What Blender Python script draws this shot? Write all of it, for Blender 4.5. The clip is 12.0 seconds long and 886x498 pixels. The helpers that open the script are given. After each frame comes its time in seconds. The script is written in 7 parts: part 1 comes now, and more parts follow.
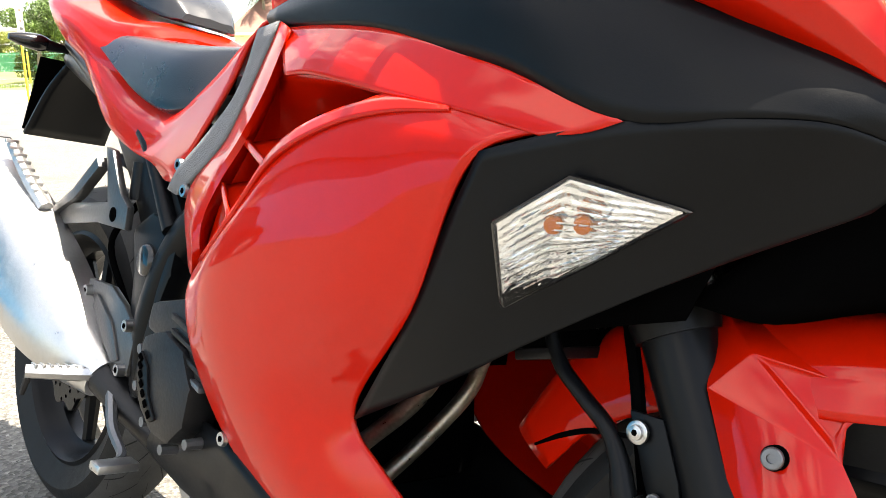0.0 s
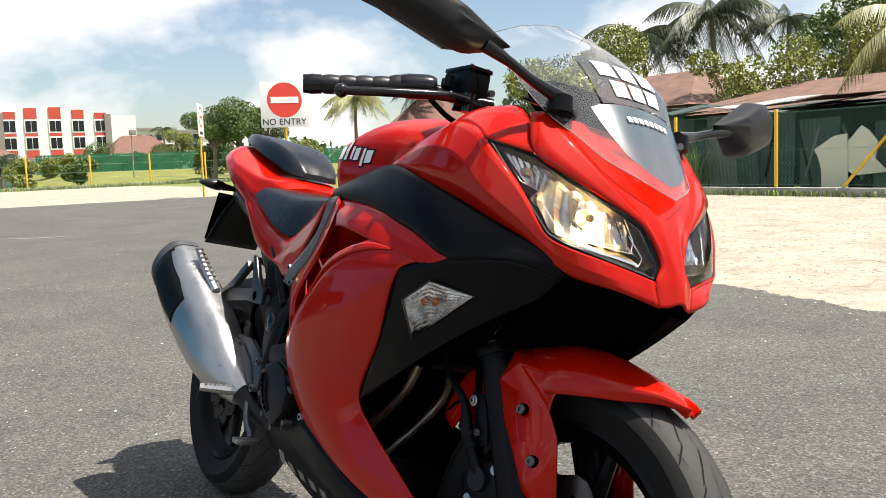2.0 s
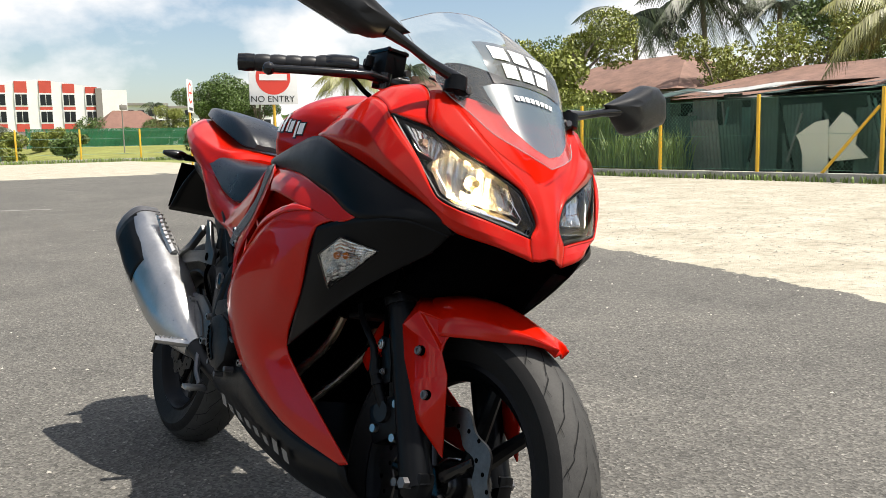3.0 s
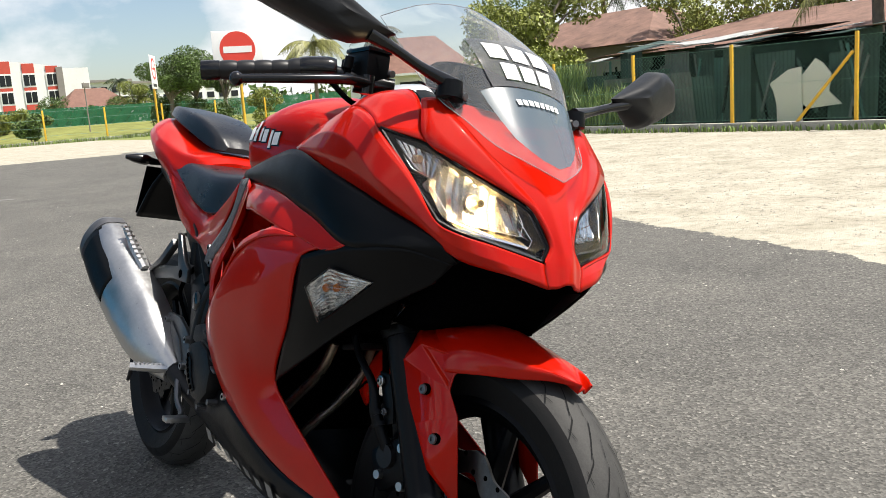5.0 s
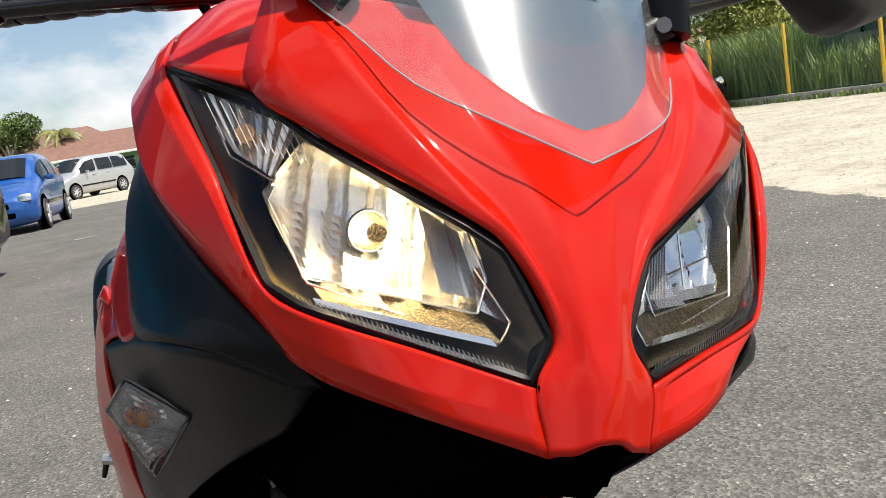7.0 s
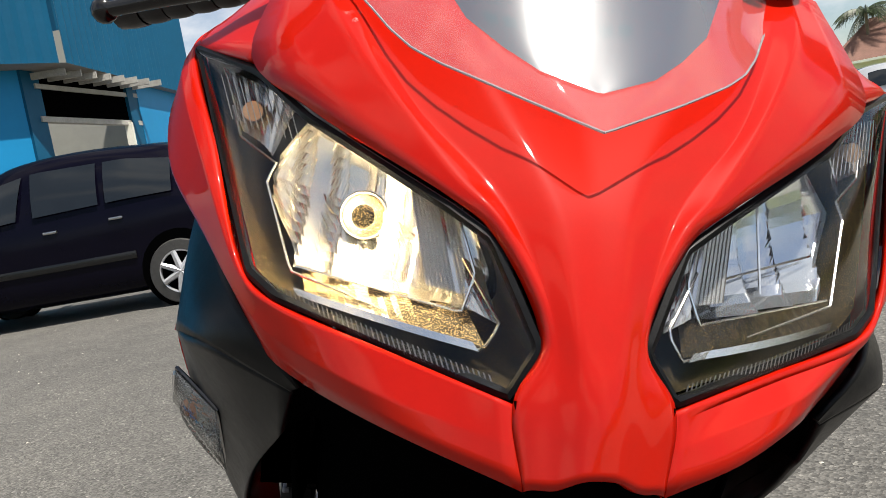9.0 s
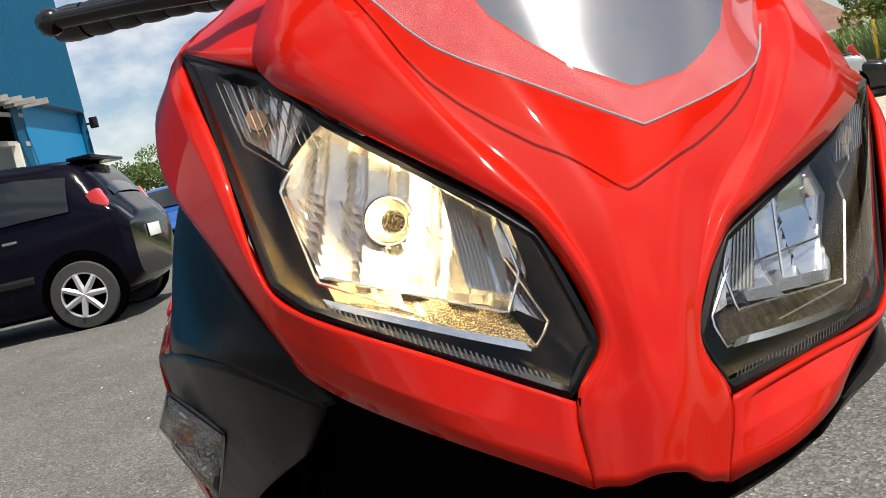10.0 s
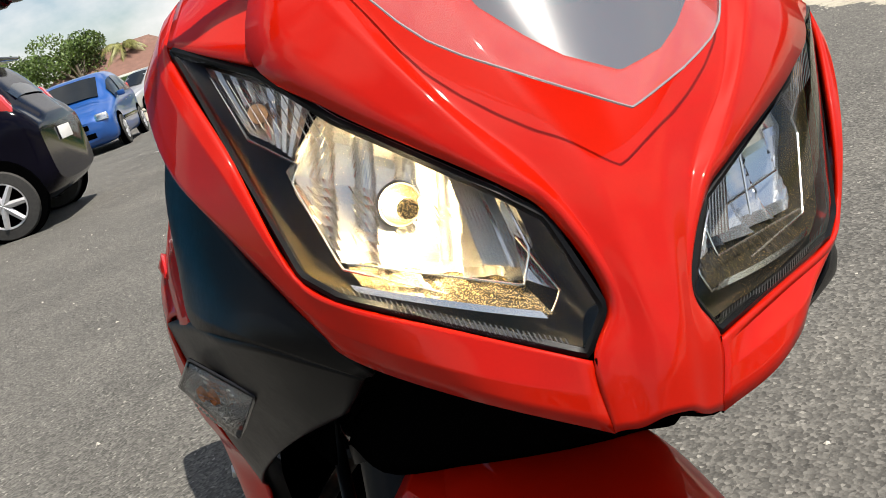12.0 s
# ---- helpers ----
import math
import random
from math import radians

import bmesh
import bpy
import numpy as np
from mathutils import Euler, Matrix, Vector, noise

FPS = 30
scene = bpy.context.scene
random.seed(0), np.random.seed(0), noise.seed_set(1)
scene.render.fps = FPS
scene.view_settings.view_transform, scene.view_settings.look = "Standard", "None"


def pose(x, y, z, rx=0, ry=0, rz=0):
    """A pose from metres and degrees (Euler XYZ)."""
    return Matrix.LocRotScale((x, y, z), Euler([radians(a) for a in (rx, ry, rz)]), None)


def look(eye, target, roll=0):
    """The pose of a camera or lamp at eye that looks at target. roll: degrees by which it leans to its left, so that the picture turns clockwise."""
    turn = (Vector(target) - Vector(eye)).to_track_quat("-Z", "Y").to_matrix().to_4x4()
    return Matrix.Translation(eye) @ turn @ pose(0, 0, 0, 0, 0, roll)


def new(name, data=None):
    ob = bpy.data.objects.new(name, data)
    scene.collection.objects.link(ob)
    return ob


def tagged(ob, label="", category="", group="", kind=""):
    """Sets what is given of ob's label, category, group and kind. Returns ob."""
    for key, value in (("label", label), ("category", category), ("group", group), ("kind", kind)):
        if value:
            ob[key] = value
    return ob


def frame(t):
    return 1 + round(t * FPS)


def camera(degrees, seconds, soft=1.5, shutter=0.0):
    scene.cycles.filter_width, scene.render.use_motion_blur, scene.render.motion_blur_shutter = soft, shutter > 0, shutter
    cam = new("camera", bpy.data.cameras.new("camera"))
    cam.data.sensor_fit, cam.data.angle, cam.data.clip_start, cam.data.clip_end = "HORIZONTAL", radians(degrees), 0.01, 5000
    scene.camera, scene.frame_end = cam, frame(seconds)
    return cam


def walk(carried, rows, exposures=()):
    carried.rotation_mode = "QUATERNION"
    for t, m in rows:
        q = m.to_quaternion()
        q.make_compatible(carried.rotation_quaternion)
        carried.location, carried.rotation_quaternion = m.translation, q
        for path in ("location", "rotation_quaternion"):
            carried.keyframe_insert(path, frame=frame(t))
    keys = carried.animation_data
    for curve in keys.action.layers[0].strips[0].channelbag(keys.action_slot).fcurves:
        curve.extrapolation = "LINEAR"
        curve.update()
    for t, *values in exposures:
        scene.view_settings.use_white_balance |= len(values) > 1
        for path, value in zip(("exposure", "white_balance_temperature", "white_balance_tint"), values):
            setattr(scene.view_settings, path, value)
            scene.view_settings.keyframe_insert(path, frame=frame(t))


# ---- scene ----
cam = camera(54.4, 12.0, soft=0.45)
PATH = [
    (0, (-0.507, -0.209, 0.801), (0.819, 1.226, 0.371), -2.0),
    (0.5, (-0.537, -0.352, 0.819), (0.693, 1.19, 0.491), -1.2),
    (1, (-0.668, -0.558, 0.862), (0.531, 1.023, 0.612), -0.4),
    (1.5, (-0.744, -0.723, 0.902), (0.426, 0.882, 0.673), -0.9),
    (2, (-0.765, -0.97, 0.907), (0.322, 0.697, 0.702), -2.2),
    (2.5, (-0.756, -1.127, 0.897), (0.316, 0.547, 0.671), -2.2),
    (3, (-0.749, -1.208, 0.888), (0.349, 0.444, 0.638), -1.3),
    (3.5, (-0.741, -1.219, 0.889), (0.37, 0.425, 0.639), -1.6),
    (3.7, (-0.741, -1.218, 0.885), (0.365, 0.431, 0.642), -1.9),
    (5.5, (-0.58, -0.951, 0.988), (0.524, 0.673, 0.607), -5.4),
    (6, (-0.371, -0.859, 0.975), (0.549, 0.88, 0.615), -7.3),
    (6.5, (-0.191, -0.709, 0.929), (0.606, 1.096, 0.601), -8.2),
    (7, (-0.042, -0.531, 0.875), (0.625, 1.33, 0.576), -9.5),
    (7.2, (-0.014, -0.5, 0.866), (0.545, 1.398, 0.58), -10.2),
    (8.8, (0.102, -0.492, 0.83), (0.205, 1.498, 0.66), -9.7),
    (9, (0.101, -0.495, 0.831), (0.231, 1.492, 0.653), -10.2),
    (9.5, (0.072, -0.488, 0.836), (0.312, 1.488, 0.642), -11.7),
    (10, (0.039, -0.478, 0.842), (0.381, 1.482, 0.631), -13.0),
    (10.5, (0.006, -0.467, 0.856), (0.425, 1.47, 0.586), -15.2),
    (11, (-0.034, -0.458, 0.864), (0.508, 1.438, 0.531), -15.9),
    (11.5, (-0.05, -0.455, 0.874), (0.507, 1.42, 0.456), -17.2),
    (12, (0.006, -0.501, 0.919), (0.413, 1.379, 0.37), -18.3),
]
walk(cam, [(t, look(eye, target, roll)) for t, eye, target, roll in PATH],
     [(0.0, 2.65, 7250, 10), (0.5, 1.88, 7200, 10), (1.0, 1.26, 7000, 10), (1.5, 0.96, 6750, 10), (2.5, 0.78, 6700, 10), (5.5, 0.72, 6550, 10), (7.0, 0.68, 6550, 10), (12.0, 0.62, 6700, 10)])

# ---- light ----
SUN = Vector((0.30, -0.28, 0.87)).normalized()
sky_world = bpy.data.worlds.new("sky")
scene.world = sky_world
sky_world.use_nodes = True
wn, wl = sky_world.node_tree.nodes, sky_world.node_tree.links
wn.clear()
w_out = wn.new("ShaderNodeOutputWorld")
w_bg = wn.new("ShaderNodeBackground")
w_sky = wn.new("ShaderNodeTexSky")
w_sky.sky_type = "NISHITA"
w_sky.sun_disc = False
w_sky.sun_elevation = math.asin(SUN.z)
w_sky.sun_rotation = math.atan2(SUN.x, SUN.y)
w_sky.air_density, w_sky.dust_density = 1.0, 1.0
w_co = wn.new("ShaderNodeTexCoord")
w_map = wn.new("ShaderNodeMapping")
w_map.inputs["Scale"].default_value = (1.0, 1.0, 1.7)
w_map.inputs["Location"].default_value = (0.35, 0.1, 0.2)
w_noise = wn.new("ShaderNodeTexNoise")
w_noise.inputs["Scale"].default_value = 3.1
w_noise.inputs["Detail"].default_value = 9.0
w_noise.inputs["Roughness"].default_value = 0.55
w_ramp = wn.new("ShaderNodeValToRGB")
w_ramp.color_ramp.elements[0].position, w_ramp.color_ramp.elements[1].position = 0.47, 0.60
w_mix = wn.new("ShaderNodeMix")
w_mix.data_type = "RGBA"
w_mix.inputs["B"].default_value = (7.9, 7.9, 8.0, 1)
wl.new(w_co.outputs["Generated"], w_map.inputs["Vector"])
wl.new(w_map.outputs["Vector"], w_noise.inputs["Vector"])
wl.new(w_noise.outputs["Fac"], w_ramp.inputs["Fac"])
wl.new(w_ramp.outputs["Color"], w_mix.inputs["Factor"])
wl.new(w_sky.outputs["Color"], w_mix.inputs["A"])
wl.new(w_mix.outputs["Result"], w_bg.inputs["Color"])
w_bg.inputs["Strength"].default_value = 0.084
wl.new(w_bg.outputs["Background"], w_out.inputs["Surface"])

sun_data = bpy.data.lights.new("sun", "SUN")
sun_data.energy, sun_data.angle, sun_data.color = 4.9, radians(0.53), (1.0, 0.95, 0.87)
sun = new("sun", sun_data)
sun.matrix_world = look(SUN * 50, (0, 0, 0))


# ---- materials ----
def mat(name, color, rough=0.5, metal=0.0, coat=0.0, noise_scale=0.0, vary=0.0, bump=0.0, bump_scale=0.0, rough_vary=0.0, spec=0.5,
        random_tint=0.0, emit=None):
    m = bpy.data.materials.new(name)
    m.use_nodes = True
    nt = m.node_tree
    b = nt.nodes["Principled BSDF"]
    b.inputs["Base Color"].default_value = (*color, 1)
    b.inputs["Roughness"].default_value = rough
    b.inputs["Metallic"].default_value = metal
    b.inputs["Coat Weight"].default_value = coat
    b.inputs["Coat Roughness"].default_value = 0.03
    b.inputs["Specular IOR Level"].default_value = spec
    if emit:
        b.inputs["Emission Color"].default_value = (*emit[:3], 1)
        b.inputs["Emission Strength"].default_value = emit[3]
    co = nt.nodes.new("ShaderNodeTexCoord")
    if noise_scale:
        big = nt.nodes.new("ShaderNodeTexNoise")
        big.inputs["Scale"].default_value = noise_scale
        big.inputs["Detail"].default_value = 8
        big.inputs["Roughness"].default_value = 0.65
        nt.links.new(co.outputs["Object"], big.inputs["Vector"])
        small = nt.nodes.new("ShaderNodeTexNoise")
        small.inputs["Scale"].default_value = noise_scale * 9
        small.inputs["Detail"].default_value = 4
        nt.links.new(co.outputs["Object"], small.inputs["Vector"])
        add = nt.nodes.new("ShaderNodeMath")
        add.operation = "MULTIPLY_ADD"
        nt.links.new(small.outputs["Fac"], add.inputs[0])
        add.inputs[1].default_value = 0.5
        nt.links.new(big.outputs["Fac"], add.inputs[2])
        rng = nt.nodes.new("ShaderNodeMapRange")
        rng.inputs["From Min"].default_value, rng.inputs["From Max"].default_value = 0.45, 1.05
        rng.inputs["To Min"].default_value, rng.inputs["To Max"].default_value = 1 - vary, 1 + vary
        nt.links.new(add.outputs["Value"], rng.inputs["Value"])
        mul = nt.nodes.new("ShaderNodeVectorMath")
        mul.operation = "SCALE"
        mul.inputs[0].default_value = color
        nt.links.new(rng.outputs["Result"], mul.inputs["Scale"])
        nt.links.new(mul.outputs["Vector"], b.inputs["Base Color"])
        if rough_vary:
            rr = nt.nodes.new("ShaderNodeMapRange")
            rr.inputs["From Min"].default_value, rr.inputs["From Max"].default_value = 0.45, 1.05
            rr.inputs["To Min"].default_value, rr.inputs["To Max"].default_value = max(0, rough - rough_vary), min(1, rough + rough_vary)
            nt.links.new(add.outputs["Value"], rr.inputs["Value"])
            nt.links.new(rr.outputs["Result"], b.inputs["Roughness"])
    if random_tint:
        info = nt.nodes.new("ShaderNodeNewGeometry")
        rt = nt.nodes.new("ShaderNodeMapRange")
        rt.inputs["To Min"].default_value, rt.inputs["To Max"].default_value = 1 - random_tint, 1 + random_tint
        nt.links.new(info.outputs["Random Per Island"], rt.inputs["Value"])
        m2 = nt.nodes.new("ShaderNodeVectorMath")
        m2.operation = "SCALE"
        m2.inputs[0].default_value = color
        nt.links.new(rt.outputs["Result"], m2.inputs["Scale"])
        nt.links.new(m2.outputs["Vector"], b.inputs["Base Color"])
    if bump:
        bn = nt.nodes.new("ShaderNodeTexNoise")
        bn.inputs["Scale"].default_value = bump_scale
        bn.inputs["Detail"].default_value = 6
        nt.links.new(co.outputs["Object"], bn.inputs["Vector"])
        bp = nt.nodes.new("ShaderNodeBump")
        bp.inputs["Strength"].default_value = bump
        bp.inputs["Distance"].default_value = 0.01
        nt.links.new(bn.outputs["Fac"], bp.inputs["Height"])
        nt.links.new(bp.outputs["Normal"], b.inputs["Normal"])
    return m


def clear_mat(name, tint, gloss_rough=0.02, ior=1.5, cover=0.0, cover_color=(0.1, 0.1, 0.1)):
    """A thin clear sheet: what lies behind shows through, and the surface mirrors by its angle."""
    m = bpy.data.materials.new(name)
    m.use_nodes = True
    nt = m.node_tree
    nt.nodes.remove(nt.nodes["Principled BSDF"])
    out = nt.nodes["Material Output"]
    tr = nt.nodes.new("ShaderNodeBsdfTransparent")
    tr.inputs["Color"].default_value = (*tint, 1)
    gl = nt.nodes.new("ShaderNodeBsdfGlossy")
    gl.inputs["Roughness"].default_value = gloss_rough
    fr = nt.nodes.new("ShaderNodeFresnel")
    fr.inputs["IOR"].default_value = ior
    mx = nt.nodes.new("ShaderNodeMixShader")
    nt.links.new(fr.outputs["Fac"], mx.inputs["Fac"])
    base = tr
    if cover:
        df = nt.nodes.new("ShaderNodeBsdfDiffuse")
        df.inputs["Color"].default_value = (*cover_color, 1)
        base = nt.nodes.new("ShaderNodeMixShader")
        base.inputs["Fac"].default_value = cover
        nt.links.new(tr.outputs[0], base.inputs[1])
        nt.links.new(df.outputs[0], base.inputs[2])
    nt.links.new(base.outputs[0], mx.inputs[1])
    nt.links.new(gl.outputs[0], mx.inputs[2])
    nt.links.new(mx.outputs[0], out.inputs["Surface"])
    return m


RED = mat("red_paint", (0.395, 0.0064, 0.0009), 0.42, 0.0, 0.52, 60.0, 0.05, spec=0.03)
BLACK = mat("matte_black_plastic", (0.0026, 0.0030, 0.0037), 0.36, 0, 0, 25, 0.18, 0.04, 900, 0.06, spec=0.125)
SATIN = mat("satin_black_mirror_plastic", (0.0085, 0.009, 0.010), 0.42, 0, 0, 25, 0.15, 0.05, 900, 0.06, spec=0.24)
GLOSS = mat("gloss_black_plastic", (0.006, 0.006, 0.0065), 0.18, 0, 0.2, 30, 0.1, spec=0.35)
DARK = mat("dark_metal", (0.010, 0.010, 0.011), 0.45, 0.5, 0, 30, 0.3, 0.05, 200, 0.1)
# Near-black without sheen: paints shade in cavities and holes, also colours black hoses.
SHADOW = mat("shade_and_black_trim", (0.0012, 0.0012, 0.0013), 0.95, 0, 0, 12, 0.2, spec=0.0)
RUBBER = mat("tyre_rubber", (0.042, 0.041, 0.039), 0.70, 0, 0, 40, 0.35, 0.06, 500, 0.1, spec=0.3)
# Same rubber as the tread, darkened to paint the shade on the sidewalls.
SIDEWALL = mat("shaded_tyre_sidewall", (0.0075, 0.0075, 0.0075), 0.6, 0, 0, 40, 0.3, 0.05, 300, 0.1, spec=0.2)
GROOVE = mat("tread_groove", (0.0025, 0.0025, 0.0025), 0.95, noise_scale=60, vary=0.2)
ALU = mat("brushed_aluminium", (0.46, 0.46, 0.46), 0.36, 1.0, 0, 14, 0.14, 0.03, 300, 0.12)
CASTL = mat("pale_cast_metal", (0.10, 0.10, 0.10), 0.36, 0.85, 0, 30, 0.2, 0.06, 250, 0.08)
GREYM = mat("cast_grey_metal", (0.14, 0.14, 0.145), 0.42, 0.8, 0, 30, 0.2, 0.06, 250, 0.08)
STEEL = mat("bright_steel", (0.42, 0.42, 0.42), 0.3, 1.0, 0, 50, 0.1)
FACETED = mat("rippled_mirror", (0.80, 0.80, 0.79), 0.10, 0.85, 0, 40, 0.05)
CHROME = mat("chrome_reflector", (0.86, 0.85, 0.82), 0.26, 1.0, 0, 40, 0.05)
# Unlit counterpart of VAPOUR: the sky's blue-grey reflection is put into its tint.
MIRRORED = mat("unlit_sky_grey_reflector", (0.55, 0.58, 0.62), 0.13, 0.86, 0, 30, 0.06)
VAPOUR = mat("satin_lamp_reflector", (0.66, 0.65, 0.62), 0.20, 0.82, 0, 40, 0.05)
# Bronze tarnish, with light bounced off the ground put into the brighter base.
PIPE = mat("tarnished_header_pipe", (0.42, 0.36, 0.28), 0.36, 0.9, 0, 25, 0.4, 0.04, 120, 0.12)
VINYL = mat("black_seat_vinyl", (0.0065, 0.0072, 0.0095), 0.30, 0, 0, 20, 0.2, 0.08, 420, 0.06, spec=0.55)
WHITE = mat("white_vinyl_lettering", (0.82, 0.82, 0.82), 0.5, noise_scale=40, vary=0.06)
SILVERVINYL = mat("silver_vinyl_lettering", (0.20, 0.195, 0.185), 0.4, 0.2, noise_scale=40, vary=0.1)
CLEARBULB = mat("clear_bulb_glass", (0.30, 0.19, 0.12), 0.15, 0, 0.5)
AMBER = mat("amber_bulb", (0.42, 0.11, 0.015), 0.25, 0, 0.5)
GRIP = mat("rubber_grip", (0.0085, 0.0085, 0.0095), 0.38, 0, 0, 50, 0.2, 0.03, 700, spec=0.4)
TEXTURED = mat("textured_grey_trim", (0.10, 0.103, 0.108), 0.55, 0, 0, 40, 0.25, 0.5, 700)
BULB = mat("lit_headlamp_bulb", (1, 0.9, 0.7), 0.3, emit=(1.0, 0.80, 0.50, 60.0))


def speckled(name, base, fleck, amount, scale, rough=0.35):
    """Dark plastic with fine pale dust on it."""
    m = mat(name, base, rough, spec=0.3)
    nt = m.node_tree
    co = nt.nodes["Texture Coordinate"]
    n = nt.nodes.new("ShaderNodeTexNoise")
    n.inputs["Scale"].default_value, n.inputs["Detail"].default_value = scale, 3
    r = nt.nodes.new("ShaderNodeValToRGB")
    r.color_ramp.elements[0].position, r.color_ramp.elements[1].position = amount, amount + .06
    r.color_ramp.elements[0].color, r.color_ramp.elements[1].color = (*base, 1), (*fleck, 1)
    nt.links.new(co.outputs["Object"], n.inputs["Vector"])
    nt.links.new(n.outputs["Fac"], r.inputs["Fac"])
    nt.links.new(r.outputs["Color"], nt.nodes["Principled BSDF"].inputs["Base Color"])
    return m


# Dust flecks, on a base lightened to hold the lit lamp's glow; BEZEL is unlit.
TRAY = speckled("dusty_glow_lit_tray", (0.035, 0.028, 0.017), (0.55, 0.40, 0.18), 0.52, 1100)
BEZEL = speckled("dusty_black_bezel", (0.004, 0.004, 0.004), (0.42, 0.29, 0.11), 0.60, 1500)
LENS = clear_mat("clear_polycarbonate_lens", (0.95, 0.96, 0.97), 0.02, 1.40)
# The pale diffuse cover paints a haze of reflected sky on the clear screen.
SCREEN = clear_mat("clear_screen_with_sky_haze", (0.95, 0.96, 0.97), 0.02, 1.72, 0.08, (0.75, 0.78, 0.8))
# Smoked film; its blue-grey cover also holds painted sky reflection.
SMOKE = clear_mat("smoked_film_with_sky_sheen", (0.20, 0.30, 0.36), 0.20, 2.0, 0.62, (0.105, 0.145, 0.175))
PLATEFILM = clear_mat("dark_plate_film", (0.40, 0.42, 0.44), 0.10, 1.5, 0.36, (0.22, 0.225, 0.23))


# ---- mesh helpers ----
def link(name, data, material, parent=None, label="", m=None):
    ob = new(name, data)
    if material is not None:
        data.materials.append(material)
    if parent is not None:
        ob.parent = parent
    if m is not None:
        ob.matrix_basis = m
    if label:
        ob["label"] = label
    return ob


def part(name, bm, material, parent, label="", m=None, smooth=True):
    data = bpy.data.meshes.new(name)
    for f in bm.faces:
        f.smooth = smooth
    bmesh.ops.recalc_face_normals(bm, faces=bm.faces)
    bm.to_mesh(data)
    bm.free()
    if smooth:
        data.set_sharp_from_angle(angle=radians(38))
    return link(name, data, material, parent, label, m)


def thing(name, label, category, m=None, group="", kind=""):
    ob = new(name)
    ob.empty_display_size = 0.1
    if m is not None:
        ob.matrix_basis = m
    return tagged(ob, label, category, group, kind)


def curve(pts, n, straight=False):
    """n + 1 points along a smooth line through the given ones."""
    p = np.array(pts, float)
    if len(p) == 2 or straight:
        d = np.r_[0, np.cumsum(np.linalg.norm(np.diff(p, axis=0), axis=1) + 1e-9)]
        s = np.linspace(0, d[-1], n + 1)
        return np.stack([np.interp(s, d, p[:, k]) for k in range(p.shape[1])], 1)
    d = np.r_[0, np.cumsum(np.sqrt(np.linalg.norm(np.diff(p, axis=0), axis=1)) + 1e-6)]
    tang = np.gradient(p, d, axis=0)
    out = []
    for s in np.linspace(0, d[-1], n + 1):
        i = min(np.searchsorted(d, s, side="right") - 1, len(p) - 2)
        i = max(i, 0)
        h = d[i + 1] - d[i]
        u = (s - d[i]) / h
        out.append((2 * u**3 - 3 * u**2 + 1) * p[i] + (u**3 - 2 * u**2 + u) * h * tang[i] + (3 * u**2 - 2 * u**3) * p[i + 1] + (u**3 - u**2) * h * tang[i + 1])
    return np.array(out)


def surface(rows, nu, nv, straight=False):
    """A sheet of (nv + 1) x (nu + 1) points through rows of control points."""
    lines = [curve(r, nu) for r in rows]
    return np.stack([curve([line[i] for line in lines], nv, straight) for i in range(nu + 1)], 1)


def sheet_bm(grid, closed=False, keep=None):
    bm = bmesh.new()
    h, w = grid.shape[:2]
    vs = [[bm.verts.new(grid[j, i]) for i in range(w)] for j in range(h)]
    for j in range(h - 1):
        for i in range(w - (0 if closed else 1)):
            k = (i + 1) % w
            if keep and not keep((grid[j, i] + grid[j + 1, k]) / 2):
                continue
            bm.faces.new((vs[j][i], vs[j][k], vs[j + 1][k], vs[j + 1][i]))
    loose = [v for v in bm.verts if not v.link_faces]
    bmesh.ops.delete(bm, geom=loose, context="VERTS")
    return bm


def sweep(x, y):
    """The front of the left side stands a little further forward."""
    return y - 0.2 * max(0.0, x - .06) * min(1.0, max(0.0, (.28 - y) / .15))


def mirrored(rows):
    return [[(-x, sweep(-x, y), z) for x, y, z in r] for r in rows]


def creased(rows, nu, breaks, tight=0.10, fade=0.0):
    """A sheet through rows that stays straight between them, with rounded folds at the breaks that widen by fade along the rows."""
    lines = [curve(r, nu) for r in rows]
    t = (tight + fade * np.linspace(0, 1, nu + 1) ** 2)[:, None]
    out = []
    for k, line in enumerate(lines):
        if k in breaks:
            p, q = line * (1 - t) + lines[k - 1] * t, line * (1 - t) + lines[k + 1] * t
            out += [p * (1 - u) ** 2 + line * 2 * u * (1 - u) + q * u * u for u in (0, .2, .4, .6, .8, 1)]
        else:
            out.append(line)
        if k + 1 < len(lines):
            out.append((line + lines[k + 1]) / 2)
    return np.stack(out, 0)


def shell(name, rows, material, parent, nu=24, nv=12, thick=0.004, label="", m=None, straight=False, keep=None):
    ob = part(name, sheet_bm(surface(rows, nu, nv, straight), keep=keep), material, parent, label, m)
    mod = ob.modifiers.new("thickness", "SOLIDIFY")
    mod.thickness, mod.offset = thick, 0.0
    return ob


def both(name, rows, material, parent, **kw):
    return [shell(name, r, material, parent, **kw) for r in (rows, mirrored(rows))]


